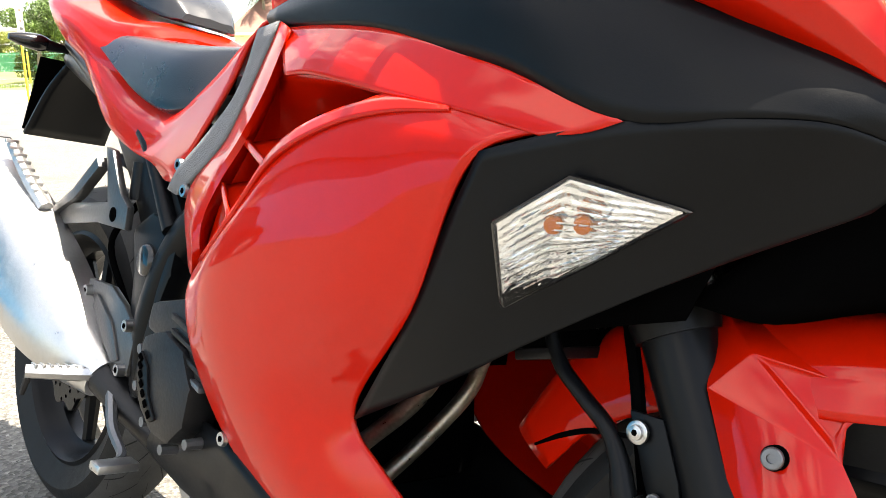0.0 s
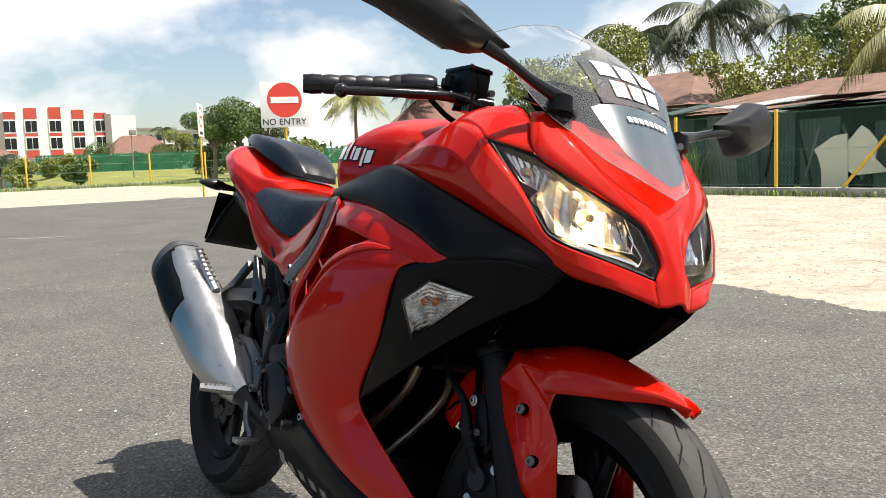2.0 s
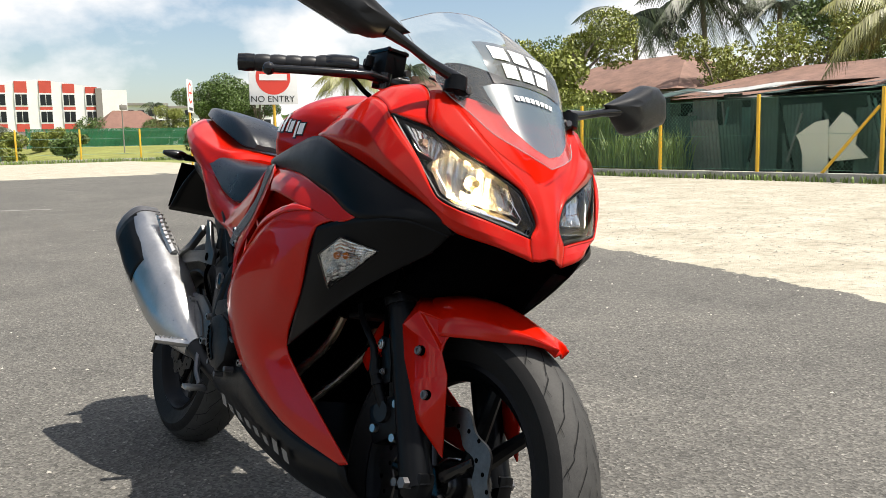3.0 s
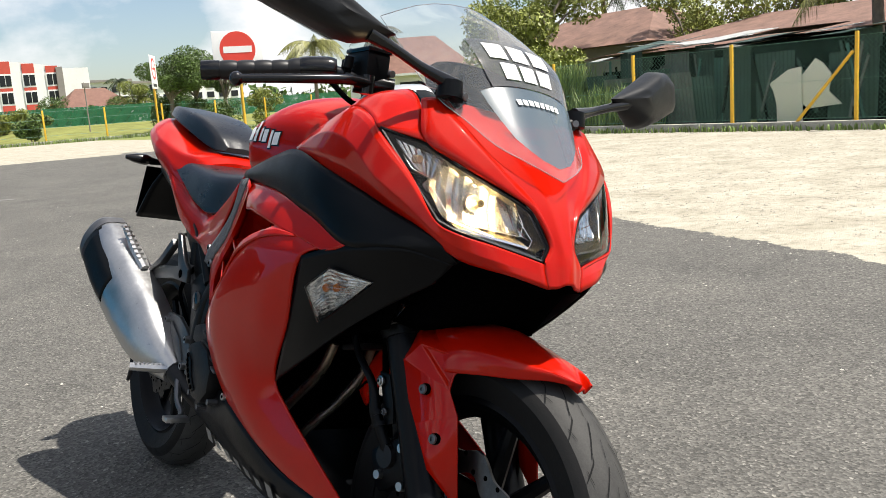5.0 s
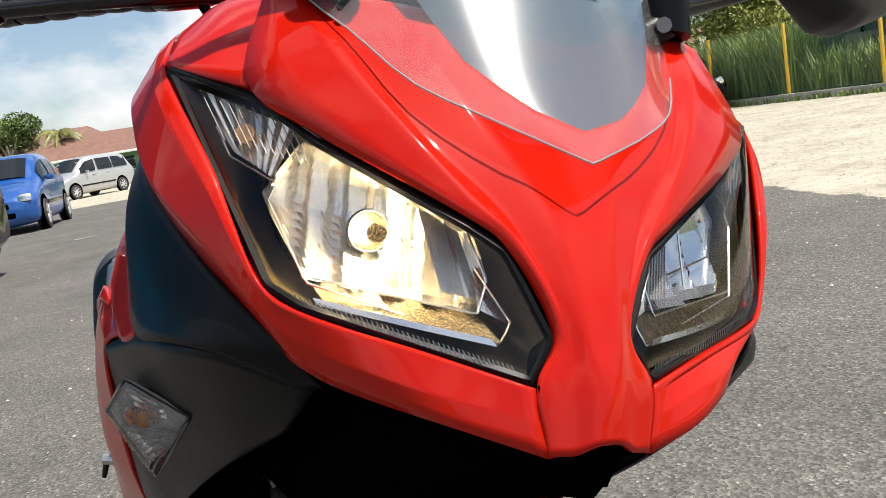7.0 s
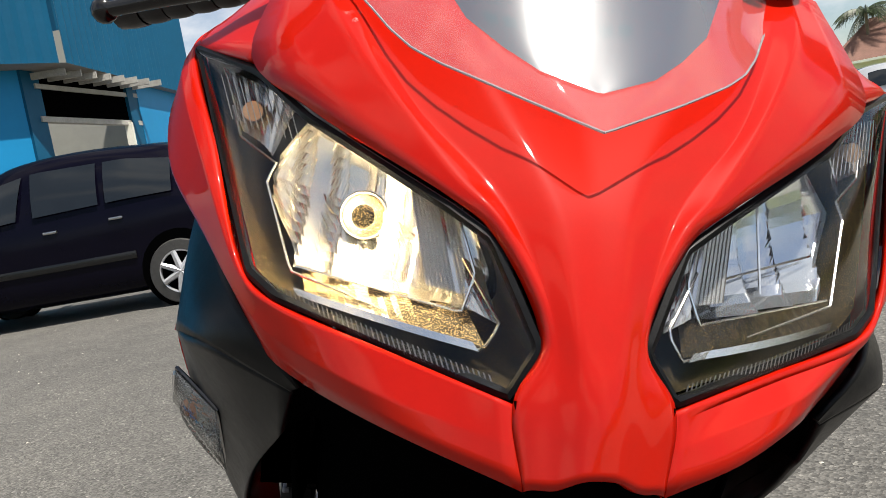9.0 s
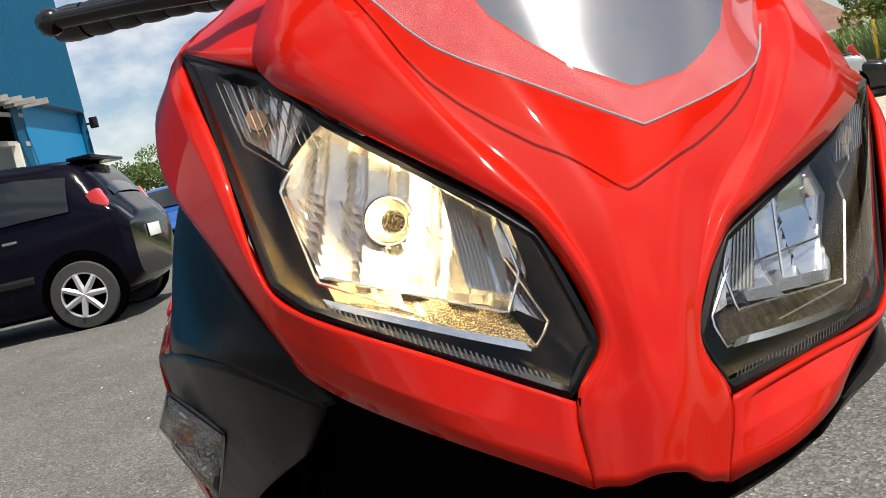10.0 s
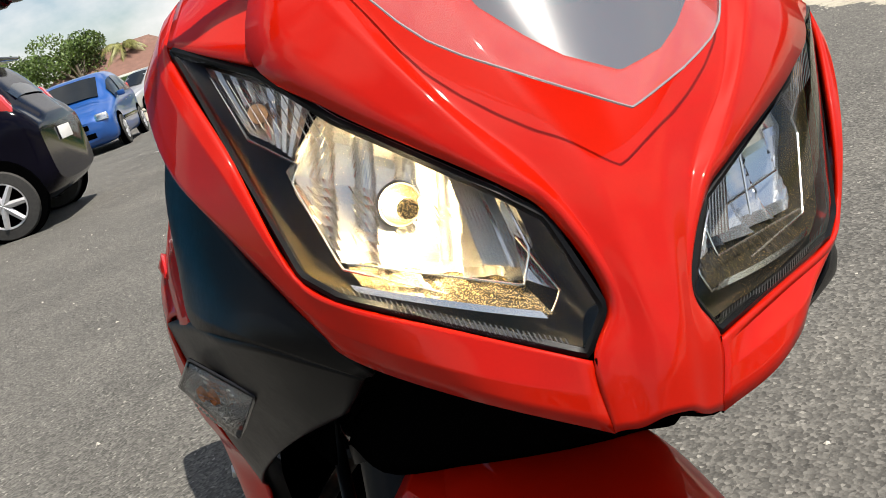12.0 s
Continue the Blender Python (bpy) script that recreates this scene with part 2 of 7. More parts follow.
def tube_bm(pts, radius, n=10, steps=24, caps=True, straight=False):
    """A round bar along a line; radius may be a list that runs along it."""
    line = curve(pts, steps, straight)
    radii = np.interp(np.linspace(0, 1, len(line)), np.linspace(0, 1, len(np.atleast_1d(radius))), np.atleast_1d(radius))
    bm = bmesh.new()
    rings = []
    side = None
    for i, c in enumerate(line):
        t = Vector(line[min(i + 1, len(line) - 1)] - line[max(i - 1, 0)]).normalized()
        if side is None:
            side = t.orthogonal().normalized()
        side = (side - t * side.dot(t)).normalized()
        up = t.cross(side)
        rings.append([bm.verts.new(Vector(c) + float(radii[i]) * (side * math.cos(a) + up * math.sin(a))) for a in np.linspace(0, 2 * math.pi, n, endpoint=False)])
    for a, b in zip(rings, rings[1:]):
        for k in range(n):
            bm.faces.new((a[k], a[(k + 1) % n], b[(k + 1) % n], b[k]))
    if caps:
        bm.faces.new(rings[0])
        bm.faces.new(rings[-1])
    return bm


def lathe_bm(profile, n=48, axis="x", arc=2 * math.pi):
    """Turns a profile of (along the axis, radius) round an axis."""
    bm = bmesh.new()
    full = arc > 6.28
    rings = []
    for k in range(n if full else n + 1):
        a = arc * k / n
        ring = []
        for s, r in profile:
            c, d = r * math.cos(a), r * math.sin(a)
            ring.append(bm.verts.new({"x": (s, c, d), "y": (c, s, d), "z": (c, d, s)}[axis]))
        rings.append(ring)
    pairs = list(zip(rings, rings[1:])) + ([(rings[-1], rings[0])] if full else [])
    for a, b in pairs:
        for k in range(len(profile) - 1):
            quad = (a[k], a[k + 1], b[k + 1], b[k])
            bm.faces.new(quad)
    bmesh.ops.remove_doubles(bm, verts=bm.verts, dist=1e-6)
    return bm


def box_bm(sx, sy, sz, at=(0, 0, 0), bevel=0.0, m=None):
    bm = bmesh.new()
    bmesh.ops.create_cube(bm, size=1)
    bmesh.ops.scale(bm, vec=(sx, sy, sz), verts=bm.verts)
    if bevel:
        bmesh.ops.bevel(bm, geom=bm.edges[:], offset=bevel, segments=2, affect="EDGES", profile=0.6)
    if m is not None:
        bmesh.ops.transform(bm, matrix=m, verts=bm.verts)
    bmesh.ops.translate(bm, vec=at, verts=bm.verts)
    return bm


def prism_bm(outline, depth, bevel=0.0):
    """A flat outline of (x, y) points made into a plate of that depth along z."""
    bm = bmesh.new()
    f = bm.faces.new([bm.verts.new((x, y, 0)) for x, y in outline])
    r = bmesh.ops.extrude_face_region(bm, geom=[f])
    bmesh.ops.translate(bm, vec=(0, 0, depth), verts=[v for v in r["geom"] if isinstance(v, bmesh.types.BMVert)])
    if bevel:
        bmesh.ops.bevel(bm, geom=bm.edges[:], offset=bevel, segments=2, affect="EDGES", profile=0.6)
    return bm


def section_loft_bm(sections, steps=24, around=28, caps=True, straight=False):
    """A body through closed outlines, each a list of the same number of points."""
    rings = [curve(list(s) + [s[0]], around, straight)[:-1] for s in sections]
    grid = np.stack([curve([r[i] for r in rings], steps) for i in range(around)], 1)
    bm = bmesh.new()
    vs = [[bm.verts.new(p) for p in row] for row in grid]
    for a, b in zip(vs, vs[1:]):
        for k in range(around):
            bm.faces.new((a[k], a[(k + 1) % around], b[(k + 1) % around], b[k]))
    if caps:
        bm.faces.new(vs[0])
        bm.faces.new(vs[-1])
    return bm


def oval(cx, cy, cz, w, h, power=2.4, n=12):
    """A closed outline across the bike, at y = cy."""
    out = []
    for a in np.linspace(0, 2 * math.pi, n, endpoint=False):
        c, s = math.cos(a), math.sin(a)
        out.append((cx + w * math.copysign(abs(c) ** (2 / power), c), cy, cz + h * math.copysign(abs(s) ** (2 / power), s)))
    return out


def joined(*bms):
    data = bpy.data.meshes.new("joint")
    out = bmesh.new()
    for b in bms:
        b.to_mesh(data)
        out.from_mesh(data)
        b.free()
    bpy.data.meshes.remove(data)
    return out


def moved(bm, m):
    bmesh.ops.transform(bm, matrix=m, verts=bm.verts)
    return bm


# ---- the motorcycle: x to its left, y to its back, z up, front axle at y = 0 ----
bike = thing("motorcycle", "glossy red sport motorcycle with black panels, leaning, headlamp lit", "motorcycle",
             pose(0, 0, 0.0, 0, 14.1, 0))
RAKE = radians(26)
pivot = Vector((0, -0.093, 0))
STEER = Matrix.Translation(pivot) @ Matrix.Rotation(radians(7.5), 4, Vector((0, math.sin(RAKE), math.cos(RAKE)))) @ Matrix.Translation(-pivot)


def tyre_profile(radius, half, rim, n=22):
    out = [(half * 0.72, rim)]
    for a in np.linspace(1.0, -1.0, n):
        ang = a * 1.32
        out.append((half * math.sin(ang) / math.sin(1.32), radius - half * 0.95 * (1 - math.cos(ang)) ** 1.05))
    out.append((-half * 0.72, rim))
    return out


def wheel(axle, radius, half, rim, spokes, m, grooves):
    w = part("wheel", lathe_bm([(half * 0.74, rim + 0.004), (half * 0.8, rim - 0.004), (half * 0.62, rim - 0.014), (half * 0.35, rim - 0.02), (half * 0.2, rim - 0.032),
                                (-half * 0.2, rim - 0.032), (-half * 0.35, rim - 0.02), (-half * 0.62, rim - 0.014), (-half * 0.8, rim - 0.004), (-half * 0.74, rim + 0.004)], 64),
             BLACK, bike, "black cast wheel", m @ Matrix.Translation(axle))
    profile = tyre_profile(radius, half, rim)
    part("tyre", lathe_bm(profile[4:-4], 96), RUBBER, w, "worn black road tyre")
    part("sidewall", joined(lathe_bm(profile[:5], 96), lathe_bm(profile[-5:], 96)), SIDEWALL, w, "tyre sidewall with its shade in the colour")
    bars = bmesh.new()
    for k in range(grooves):
        for side in (-1, 1):
            for line, wide in (((( .06, .00), (.15, .115), (.13, .145), (.44, .33)), .0021), (((.36, .02), (.43, .11), (.70, .20)), .0019), (((.62, -.10), (.56, -.02)), .0024)):
                pts = []
                ends = curve([(lat, ang) for lat, ang in line], 12, True)
                for u, (lat, ang) in zip(np.linspace(0, 1, 13), ends):
                    b = side * lat * 1.32
                    r = radius - half * 0.95 * (1 - math.cos(b)) ** 1.05 + 0.0014
                    pts.append((half * 1.02 * math.sin(b) / math.sin(1.32), r, 2 * math.pi * (k + .25 * side) / grooves + ang, wide * math.sin(math.pi * (0.12 + 0.8 * u)) ** .5 / r))
                vs = [[bars.verts.new((x, r * math.cos(g + d), r * math.sin(g + d))) for d in (-wd, wd)] for x, r, g, wd in pts]
                for p, q in zip(vs, vs[1:]):
                    bars.faces.new((p[0], p[1], q[1], q[0]))
    tagged(part("tread_pattern", bars, GROOVE, w), kind="stuff")
    part("hub", lathe_bm([(-0.055, 0.0), (-0.055, 0.03), (-0.03, 0.045), (0.03, 0.045), (0.055, 0.03), (0.055, 0.0)], 32), GLOSS, w)
    for k in range(spokes):
        a = 2 * math.pi * (k // 2) / (spokes // 2) + (0.16 if k % 2 else -0.16)
        b = 2 * math.pi * (k // 2) / (spokes // 2) + (0.30 if k % 2 else -0.30)
        bm = tube_bm([(0, 0.035 * math.cos(a), 0.035 * math.sin(a)), (0, (rim - 0.025) * math.cos(b), (rim - 0.025) * math.sin(b))], [0.017, 0.012], 8, 6)
        part("spoke", bm, BLACK, w)
    return w


DISC = mat("worn_disc_steel", (0.10, 0.10, 0.104), 0.36, 1.0, 0, 60, 0.3)


def brake_disc(axle, r0, r1, x, m, metal):
    bm = bmesh.new()
    n = 180
    ring = []
    for k in range(n):
        a = 2 * math.pi * k / n
        wav = 0.007 * math.cos(a * 10)
        inner = r0 + 0.006 * math.cos(a * 10)
        ring.append([bm.verts.new((dx, r * math.cos(a), r * math.sin(a))) for dx, r in ((0.0025, inner), (0.0025, r1 + wav), (-0.0025, r1 + wav), (-0.0025, inner))])
    for a, b in zip(ring, ring[1:] + ring[:1]):
        for i in range(4):
            bm.faces.new((a[i], a[(i + 1) % 4], b[(i + 1) % 4], b[i]))
    d = part("brake_disc", bm, metal, bike, "drilled wave-edged steel brake disc", m @ Matrix.Translation(Vector(axle) + Vector((x, 0, 0))))
    holes = bmesh.new()
    for k in range(30):
        a = 2 * math.pi * k / 30
        r = r0 + (r1 - r0) * (0.3, 0.55, 0.8)[k % 3]
        for sx in (-0.0028, 0.0028):
            holes.faces.new([holes.verts.new((sx, r * math.cos(a) + 0.0042 * math.cos(b), r * math.sin(a) + 0.0042 * math.sin(b))) for b in np.linspace(0, 6.283, 9)[:-1]])
    tagged(part("drilled_holes", holes, SHADOW, d), kind="stuff")
    for k in range(5):
        a = 2 * math.pi * k / 5
        part("carrier_arm", tube_bm([(0, 0.03 * math.cos(a), 0.03 * math.sin(a)), (0, r0 * math.cos(a), r0 * math.sin(a))], [0.011, 0.008], 8, 3), GLOSS, d)


wheel((0, 0, 0.293), 0.293, 0.055, 0.213, 6, STEER, 26)
brake_disc((0, 0, 0.293), 0.105, 0.142, -0.066, STEER, DISC)
wheel((0, 1.385, 0.300), 0.305, 0.07, 0.213, 10, Matrix(), 22)
brake_disc((0, 1.385, 0.300), 0.07, 0.11, -0.055, Matrix(), BLACK)

# upper cowl beside the headlamps
cowl = [
    [(-0.2000, 0.3000, 0.9180), (-0.2100, 0.1800, 0.9450), (-0.2190, 0.1050, 0.9240), (-0.2240, 0.0830, 0.9100), (-0.1970, 0.0180, 0.8450), (-0.1700, -0.0300, 0.7770), (-0.1510, -0.0500, 0.7660), (-0.0950, -0.0870, 0.7520), (-0.0370, -0.1220, 0.7370)],
    [(-0.2130, 0.3300, 0.8930), (-0.2370, 0.2000, 0.9000), (-0.2420, 0.1150, 0.8780), (-0.2310, 0.0600, 0.8350), (-0.1997, 0.0105, 0.7980), (-0.1632, -0.0362, 0.7568), (-0.1431, -0.0531, 0.7452), (-0.0893, -0.0981, 0.7302), (-0.0342, -0.1272, 0.7192)],
    [(-0.2200, 0.3520, 0.8760), (-0.2300, 0.2100, 0.8440), (-0.2220, 0.1420, 0.8230), (-0.2050, 0.0700, 0.7970), (-0.1780, 0.0050, 0.7650), (-0.1500, -0.0430, 0.7350), (-0.1340, -0.0515, 0.7265), (-0.0815, -0.1035, 0.7140), (-0.0310, -0.1320, 0.7010)],
]
ridge = [tuple(np.array(a) * .74 + np.array(b) * .26 + (np.array((-.003, -.003, .001)) if k < 5 else 0)) for k, (a, b) in enumerate(zip(cowl[0], cowl[1]))]
left_low = cowl[2][:5] + [(-.147, -.038, .742), (-.124, -.068, .735), (-.098, -.100, .727), (-.067, -.124, .714), (-.031, -.132, .7005)]
left_mid = cowl[1][:5] + [(-.160, -.037, .763), (-.137, -.060, .752), (-.103, -.094, .740), (-.068, -.116, .730), (-.0342, -.1272, .7192)]
for rows in ([cowl[0], ridge, cowl[1], cowl[2]], mirrored([cowl[0], ridge, left_mid, left_low])):
    cowl_ob = part("upper_cowl", sheet_bm(creased(rows, 56, (1, 2), .055)), RED, bike, "glossy red upper cowl")
    cowl_mod = cowl_ob.modifiers.new("thickness", "SOLIDIFY")
    cowl_mod.thickness, cowl_mod.offset = .004, 0.0
nose = [
    [(-0.1650, 0.0600, 0.9620), (-0.1780, 0.0180, 0.8980), (-0.1410, -0.0240, 0.8680), (-0.0670, -0.0820, 0.8260), (-0.0470, -0.0930, 0.8120), (-0.0230, -0.1140, 0.7620), (-0.0360, -0.1220, 0.7380), (-0.0310, -0.1320, 0.7010)],
    [(-0.1480, 0.0560, 0.9670), (-0.1337, 0.0088, 0.9297), (-0.0989, -0.0437, 0.8788), (-0.0651, -0.0804, 0.8364), (-0.0443, -0.0961, 0.8165), (-0.0212, -0.1182, 0.7662), (-0.0296, -0.1258, 0.7395), (-0.0277, -0.1340, 0.7030)],
    [(-0.1350, 0.0500, 0.9660), (-0.1174, 0.0057, 0.9265), (-0.0827, -0.0506, 0.8672), (-0.0484, -0.0805, 0.8326), (-0.0339, -0.0969, 0.8083), (-0.0173, -0.1205, 0.7650), (-0.0189, -0.1297, 0.7371), (-0.0176, -0.1372, 0.7034)],
    [(-0.0850, 0.0300, 0.9620), (-0.0640, -0.0256, 0.9115), (-0.0428, -0.0591, 0.8723), (-0.0223, -0.0887, 0.8324), (-0.0157, -0.1027, 0.8107), (-0.0100, -0.1251, 0.7672), (-0.0078, -0.1355, 0.7399), (-0.0076, -0.1427, 0.7103)],
    [(0.0000, 0.0200, 0.9550), (0.0000, -0.0320, 0.8930), (0.0000, -0.0580, 0.8670), (0.0000, -0.0890, 0.8310), (0.0000, -0.1000, 0.8140), (0.0000, -0.1250, 0.7670), (0.0000, -0.1380, 0.7380), (0.0000, -0.1430, 0.7110)],
]
full_nose = nose + mirrored(nose[:-1])[::-1]
nose_ob = part("nose_cowl", sheet_bm(creased(full_nose, 60, (1, 2, 3, 4, 5, 6, 7), .12, .30)), RED, bike, "sculpted red nose cowl between the headlamps")
nose_mod = nose_ob.modifiers.new("thickness", "SOLIDIFY")
nose_mod.thickness, nose_mod.offset = .004, 0.0
for seam_pts in ([(-.0362, -.1237, .739), (-.0336, -.1287, .720), (-.0312, -.1335, .7005)], [(-.178, .017, .899), (-.152, .083, .966), (-.141, .148, .986), (-.141, .262, .957)]):
    for pts3 in (seam_pts, mirrored([seam_pts])[0]):
        part("panel_gap", tube_bm(pts3, .0008, 6, 12), SHADOW, bike)
top_cowl = [
    [(-.200, .300, .918), (-.210, .180, .945), (-.219, .105, .924), (-.2235, .082, .9105)],
    [(-.176, .280, .945), (-.180, .160, .972), (-.190, .085, .938), (-.1995, .0475, .9025)],
    [(-.140, .270, .955), (-.140, .150, .985), (-.152, .085, .963), (-.178, .019, .896)],
]
both("cowl_shoulder", top_cowl, RED, bike, nu=16, nv=10)
# black side panels
strip = [
    [(-.200, .605, .832), (-.214, .450, .862), (-.221, .350, .874), (-.231, .210, .842), (-.197, .047, .787), (-.164, -.030, .750), (-.136, -.048, .722)],
    [(-.205, .600, .824), (-.226, .420, .832), (-.236, .310, .826), (-.240, .200, .795), (-.212, .052, .758), (-.182, -.012, .743), (-.138, -.045, .721)],
    [(-.203, .590, .815), (-.226, .400, .799), (-.235, .300, .777), (-.237, .220, .759), (-.233, .113, .724), (-.214, .042, .731), (-.190, -.001, .733), (-.140, -.042, .719)],
]
both("side_strip", strip, BLACK, bike, nu=36, nv=8, label="matte black fairing panel")
lower = [
    [(-.2535, .216, .697), (-.244, .165, .712), (-.233, .113, .724), (-.214, .042, .731), (-.190, -.001, .733), (-.140, -.042, .719)],
    [(-.240, .254, .639), (-.229, .190, .645), (-.208, .110, .668), (-.178, .030, .690), (-.143, -.030, .706)],
    [(-.224, .293, .571), (-.213, .240, .575), (-.192, .150, .612), (-.170, .055, .656), (-.146, -.015, .692)],
    [(-.184, .393, .450), (-.193, .270, .517), (-.190, .190, .568), (-.172, .085, .634), (-.146, -.010, .688)],
]
both("lower_side_panel", lower, BLACK, bike, nu=28, nv=20, label="matte black fairing panel round the indicator")
# red side fairing with its air outlet
brow = [
    [(-.206, .560, .812), (-.221, .450, .804), (-.231, .350, .791), (-.2355, .260, .771), (-.2365, .185, .748), (-.2335, .113, .723)],
    [(-.221, .535, .782), (-.235, .470, .777), (-.243, .390, .768), (-.246, .300, .750), (-.245, .220, .733), (-.240, .140, .714)],
    [(-.232, .508, .757), (-.238, .470, .757), (-.245, .420, .751), (-.251, .320, .735), (-.249, .240, .724), (-.243, .170, .710)],
]
both("fairing_brow", brow, RED, bike, nu=40, nv=10, label="red fairing edge over the air outlet")
flank_rows = [
    [(-.238, .604, .570), (-.248, .535, .624), (-.253, .470, .684), (-.254, .391, .718), (-.2475, .300, .741), (-.240, .170, .715)],
    [(-.231, .640, .540), (-.252, .560, .585), (-.259, .470, .650), (-.261, .390, .690), (-.259, .300, .702), (-.2535, .217, .695)],
    [(-.226, .655, .515), (-.250, .570, .545), (-.257, .490, .580), (-.256, .420, .590), (-.248, .350, .580), (-.226, .291, .571)],
    [(-.214, .650, .460), (-.225, .580, .455), (-.224, .520, .450), (-.217, .470, .450), (-.203, .430, .450), (-.185, .391, .450)],
    [(-.192, .580, .370), (-.197, .530, .365), (-.198, .480, .360), (-.196, .430, .362), (-.190, .385, .380), (-.181, .345, .415)],
    [(-.180, .380, .308), (-.182, .345, .305), (-.182, .310, .306), (-.181, .275, .312), (-.179, .243, .330), (-.176, .215, .352)],
    [(-.171, .125, .289), (-.171, .120, .289), (-.171, .115, .290), (-.171, .109, .292), (-.171, .102, .294), (-.171, .095, .297)],
]
both("side_fairing", flank_rows, RED, bike, nu=44, nv=48, label="glossy red side fairing with an air outlet")
slot = [
    [(-.208, .556, .785), (-.205, .565, .785), (-.222, .525, .768), (-.240, .420, .753), (-.247, .325, .736)],
    [(-.208, .600, .690), (-.165, .610, .700), (-.135, .540, .715), (-.140, .430, .730), (-.225, .325, .735)],
    [(-.206, .645, .625), (-.170, .635, .610), (-.155, .560, .640), (-.165, .470, .690), (-.235, .330, .733)],
    [(-.205, .664, .560), (-.225, .620, .560), (-.246, .536, .622), (-.251, .470, .682), (-.251, .330, .727)],
]
both("outlet_duct", slot, RED, bike, nu=18, nv=16, label="red recessed air duct")
both("outlet_lip", [[(-.241, .600, .574), (-.250, .535, .628), (-.256, .465, .690), (-.257, .388, .720), (-.255, .320, .732), (-.250, .255, .727)],
                    [(-.243, .606, .562), (-.254, .540, .612), (-.260, .472, .672), (-.262, .390, .706), (-.259, .320, .720), (-.252, .255, .724)]], RED, bike, nu=30, nv=4, thick=.005)
rear_band = [
    [(-0.209, 0.566, 0.818), (-0.209, 0.612, 0.740), (-0.206, 0.650, 0.692), (-0.200, 0.717, 0.649), (-0.198, 0.739, 0.615), (-0.208, 0.694, 0.547)],
    [(-.222, .530, .806), (-.226, .552, .742), (-.227, .584, .694), (-.227, .621, .647), (-.226, .652, .596), (-.224, .655, .540)],
    [(-.205, .545, .800), (-.208, .567, .738), (-.208, .598, .688), (-.206, .635, .640), (-.204, .662, .590), (-.203, .662, .540)],
]
both("rear_band", rear_band, RED, bike, nu=24, nv=6, thick=.003, straight=True, label="red edge behind the air outlet")
for sx in (1, -1):
    for a3, b3 in (((-.222, .584, .694), (-.250, .490, .668)), ((-.222, .621, .647), (-.250, .552, .617))):
        g = surface([[(a3[0] * sx, a3[1], a3[2]), (b3[0] * sx, b3[1], b3[2])], [((a3[0] + .004) * sx, a3[1] + .010, a3[2] - .008), ((b3[0] + .004) * sx, b3[1] + .008, b3[2] - .008)], [((a3[0] + .055) * sx, a3[1] - .015, a3[2] + .01), ((b3[0] + .06) * sx, b3[1] - .01, b3[2] + .008)]], 6, 8, True)
        vane = part("outlet_vane", sheet_bm(g), RED, bike)
        vane.modifiers.new("thickness", "SOLIDIFY").thickness = .004

for sx in (1, -1):
    for fy, fz, fx in ((.590, .374, .196), (.744, .629, .198), (.789, .659, .186)):
        fix = part("fairing_screw", tube_bm([(-fx * sx, fy, fz), (-(fx + .005) * sx, fy, fz)], [.0085, .0075], 14, 2), STEEL, bike, "small steel fairing screw")
        part("screw_socket", tube_bm([(-(fx + .0050) * sx, fy, fz), (-(fx + .0056) * sx, fy, fz)], .0038, 6, 1), SHADOW, fix)

# underbelly
belly = [
    [(-.165, .800, .330), (-.178, .660, .370), (-.192, .560, .362), (-.180, .370, .302), (-.168, .110, .290)],
    [(-.160, .830, .290), (-.172, .680, .305), (-.178, .500, .270), (-.172, .300, .245), (-.160, .100, .262)],
    [(-.100, .830, .235), (-.105, .680, .200), (-.105, .500, .180), (-.105, .300, .180), (-.100, .100, .215)],
    [(-.020, .830, .225), (-.020, .680, .190), (-.020, .500, .165), (-.020, .300, .165), (-.020, .100, .200)],
]
both("belly_pan", belly, BLACK, bike, nu=28, nv=14, label="black belly pan with silver lettering bars")

# headlamps: everything in them is set out on the lens by (x, z), and set back from it
def on_lens(x, z, back=0.0):
    return (x + .22 * back, -.388 + .009 * x + .358 * z + 2.872 * x * x + .97 * back, z)


HL_UP = [(-.221, .908), (-.175, .891), (-.141, .863), (-.067, .821), (-.047, .808), (-.025, .761)]
HL_LOW = [(-.221, .907), (-.168, .779), (-.151, .769), (-.038, .740)]


def flip(g, sx):
    """Keeps the right lamp as it is, or swings the grid over to the left one."""
    if sx < 0:
        for p in g.reshape(-1, 3):
            p[1] = sweep(-p[0], p[1])
    g[..., 0] *= sx
    return g


def lamp_line(line, back, sx):
    return flip(np.array([on_lens(x, z, back) for x, z in line]), sx).tolist()


def lens_grid(sx, back, bulge, nu=30, nv=12):
    up, low = curve(HL_UP, nu, True), curve(HL_LOW, nu, True)
    g = np.zeros((nv + 1, nu + 1, 3))
    for j in range(nv + 1):
        for i in range(nu + 1):
            x, z = up[i] * (1 - j / nv) + low[i] * (j / nv)
            d = back + bulge * math.sin(math.pi * j / nv) * math.sin(math.pi * min(1, .08 + i / nu * .9))
            g[j, i] = on_lens(x, z, d)
    return flip(g, sx)


def quad_patch(sx, left, right, nu, nv, depth):
    """A patch between two lines of (x, z), set back from the lens by depth(u, v)."""
    a, b = curve(left, nv, True), curve(right, nv, True)
    g = np.zeros((nv + 1, nu + 1, 3))
    for j in range(nv + 1):
        for i in range(nu + 1):
            x, z = a[j] * (1 - i / nu) + b[j] * (i / nu)
            g[j, i] = on_lens(x, z, depth(i / nu, j / nv))
    return sheet_bm(flip(g, sx))


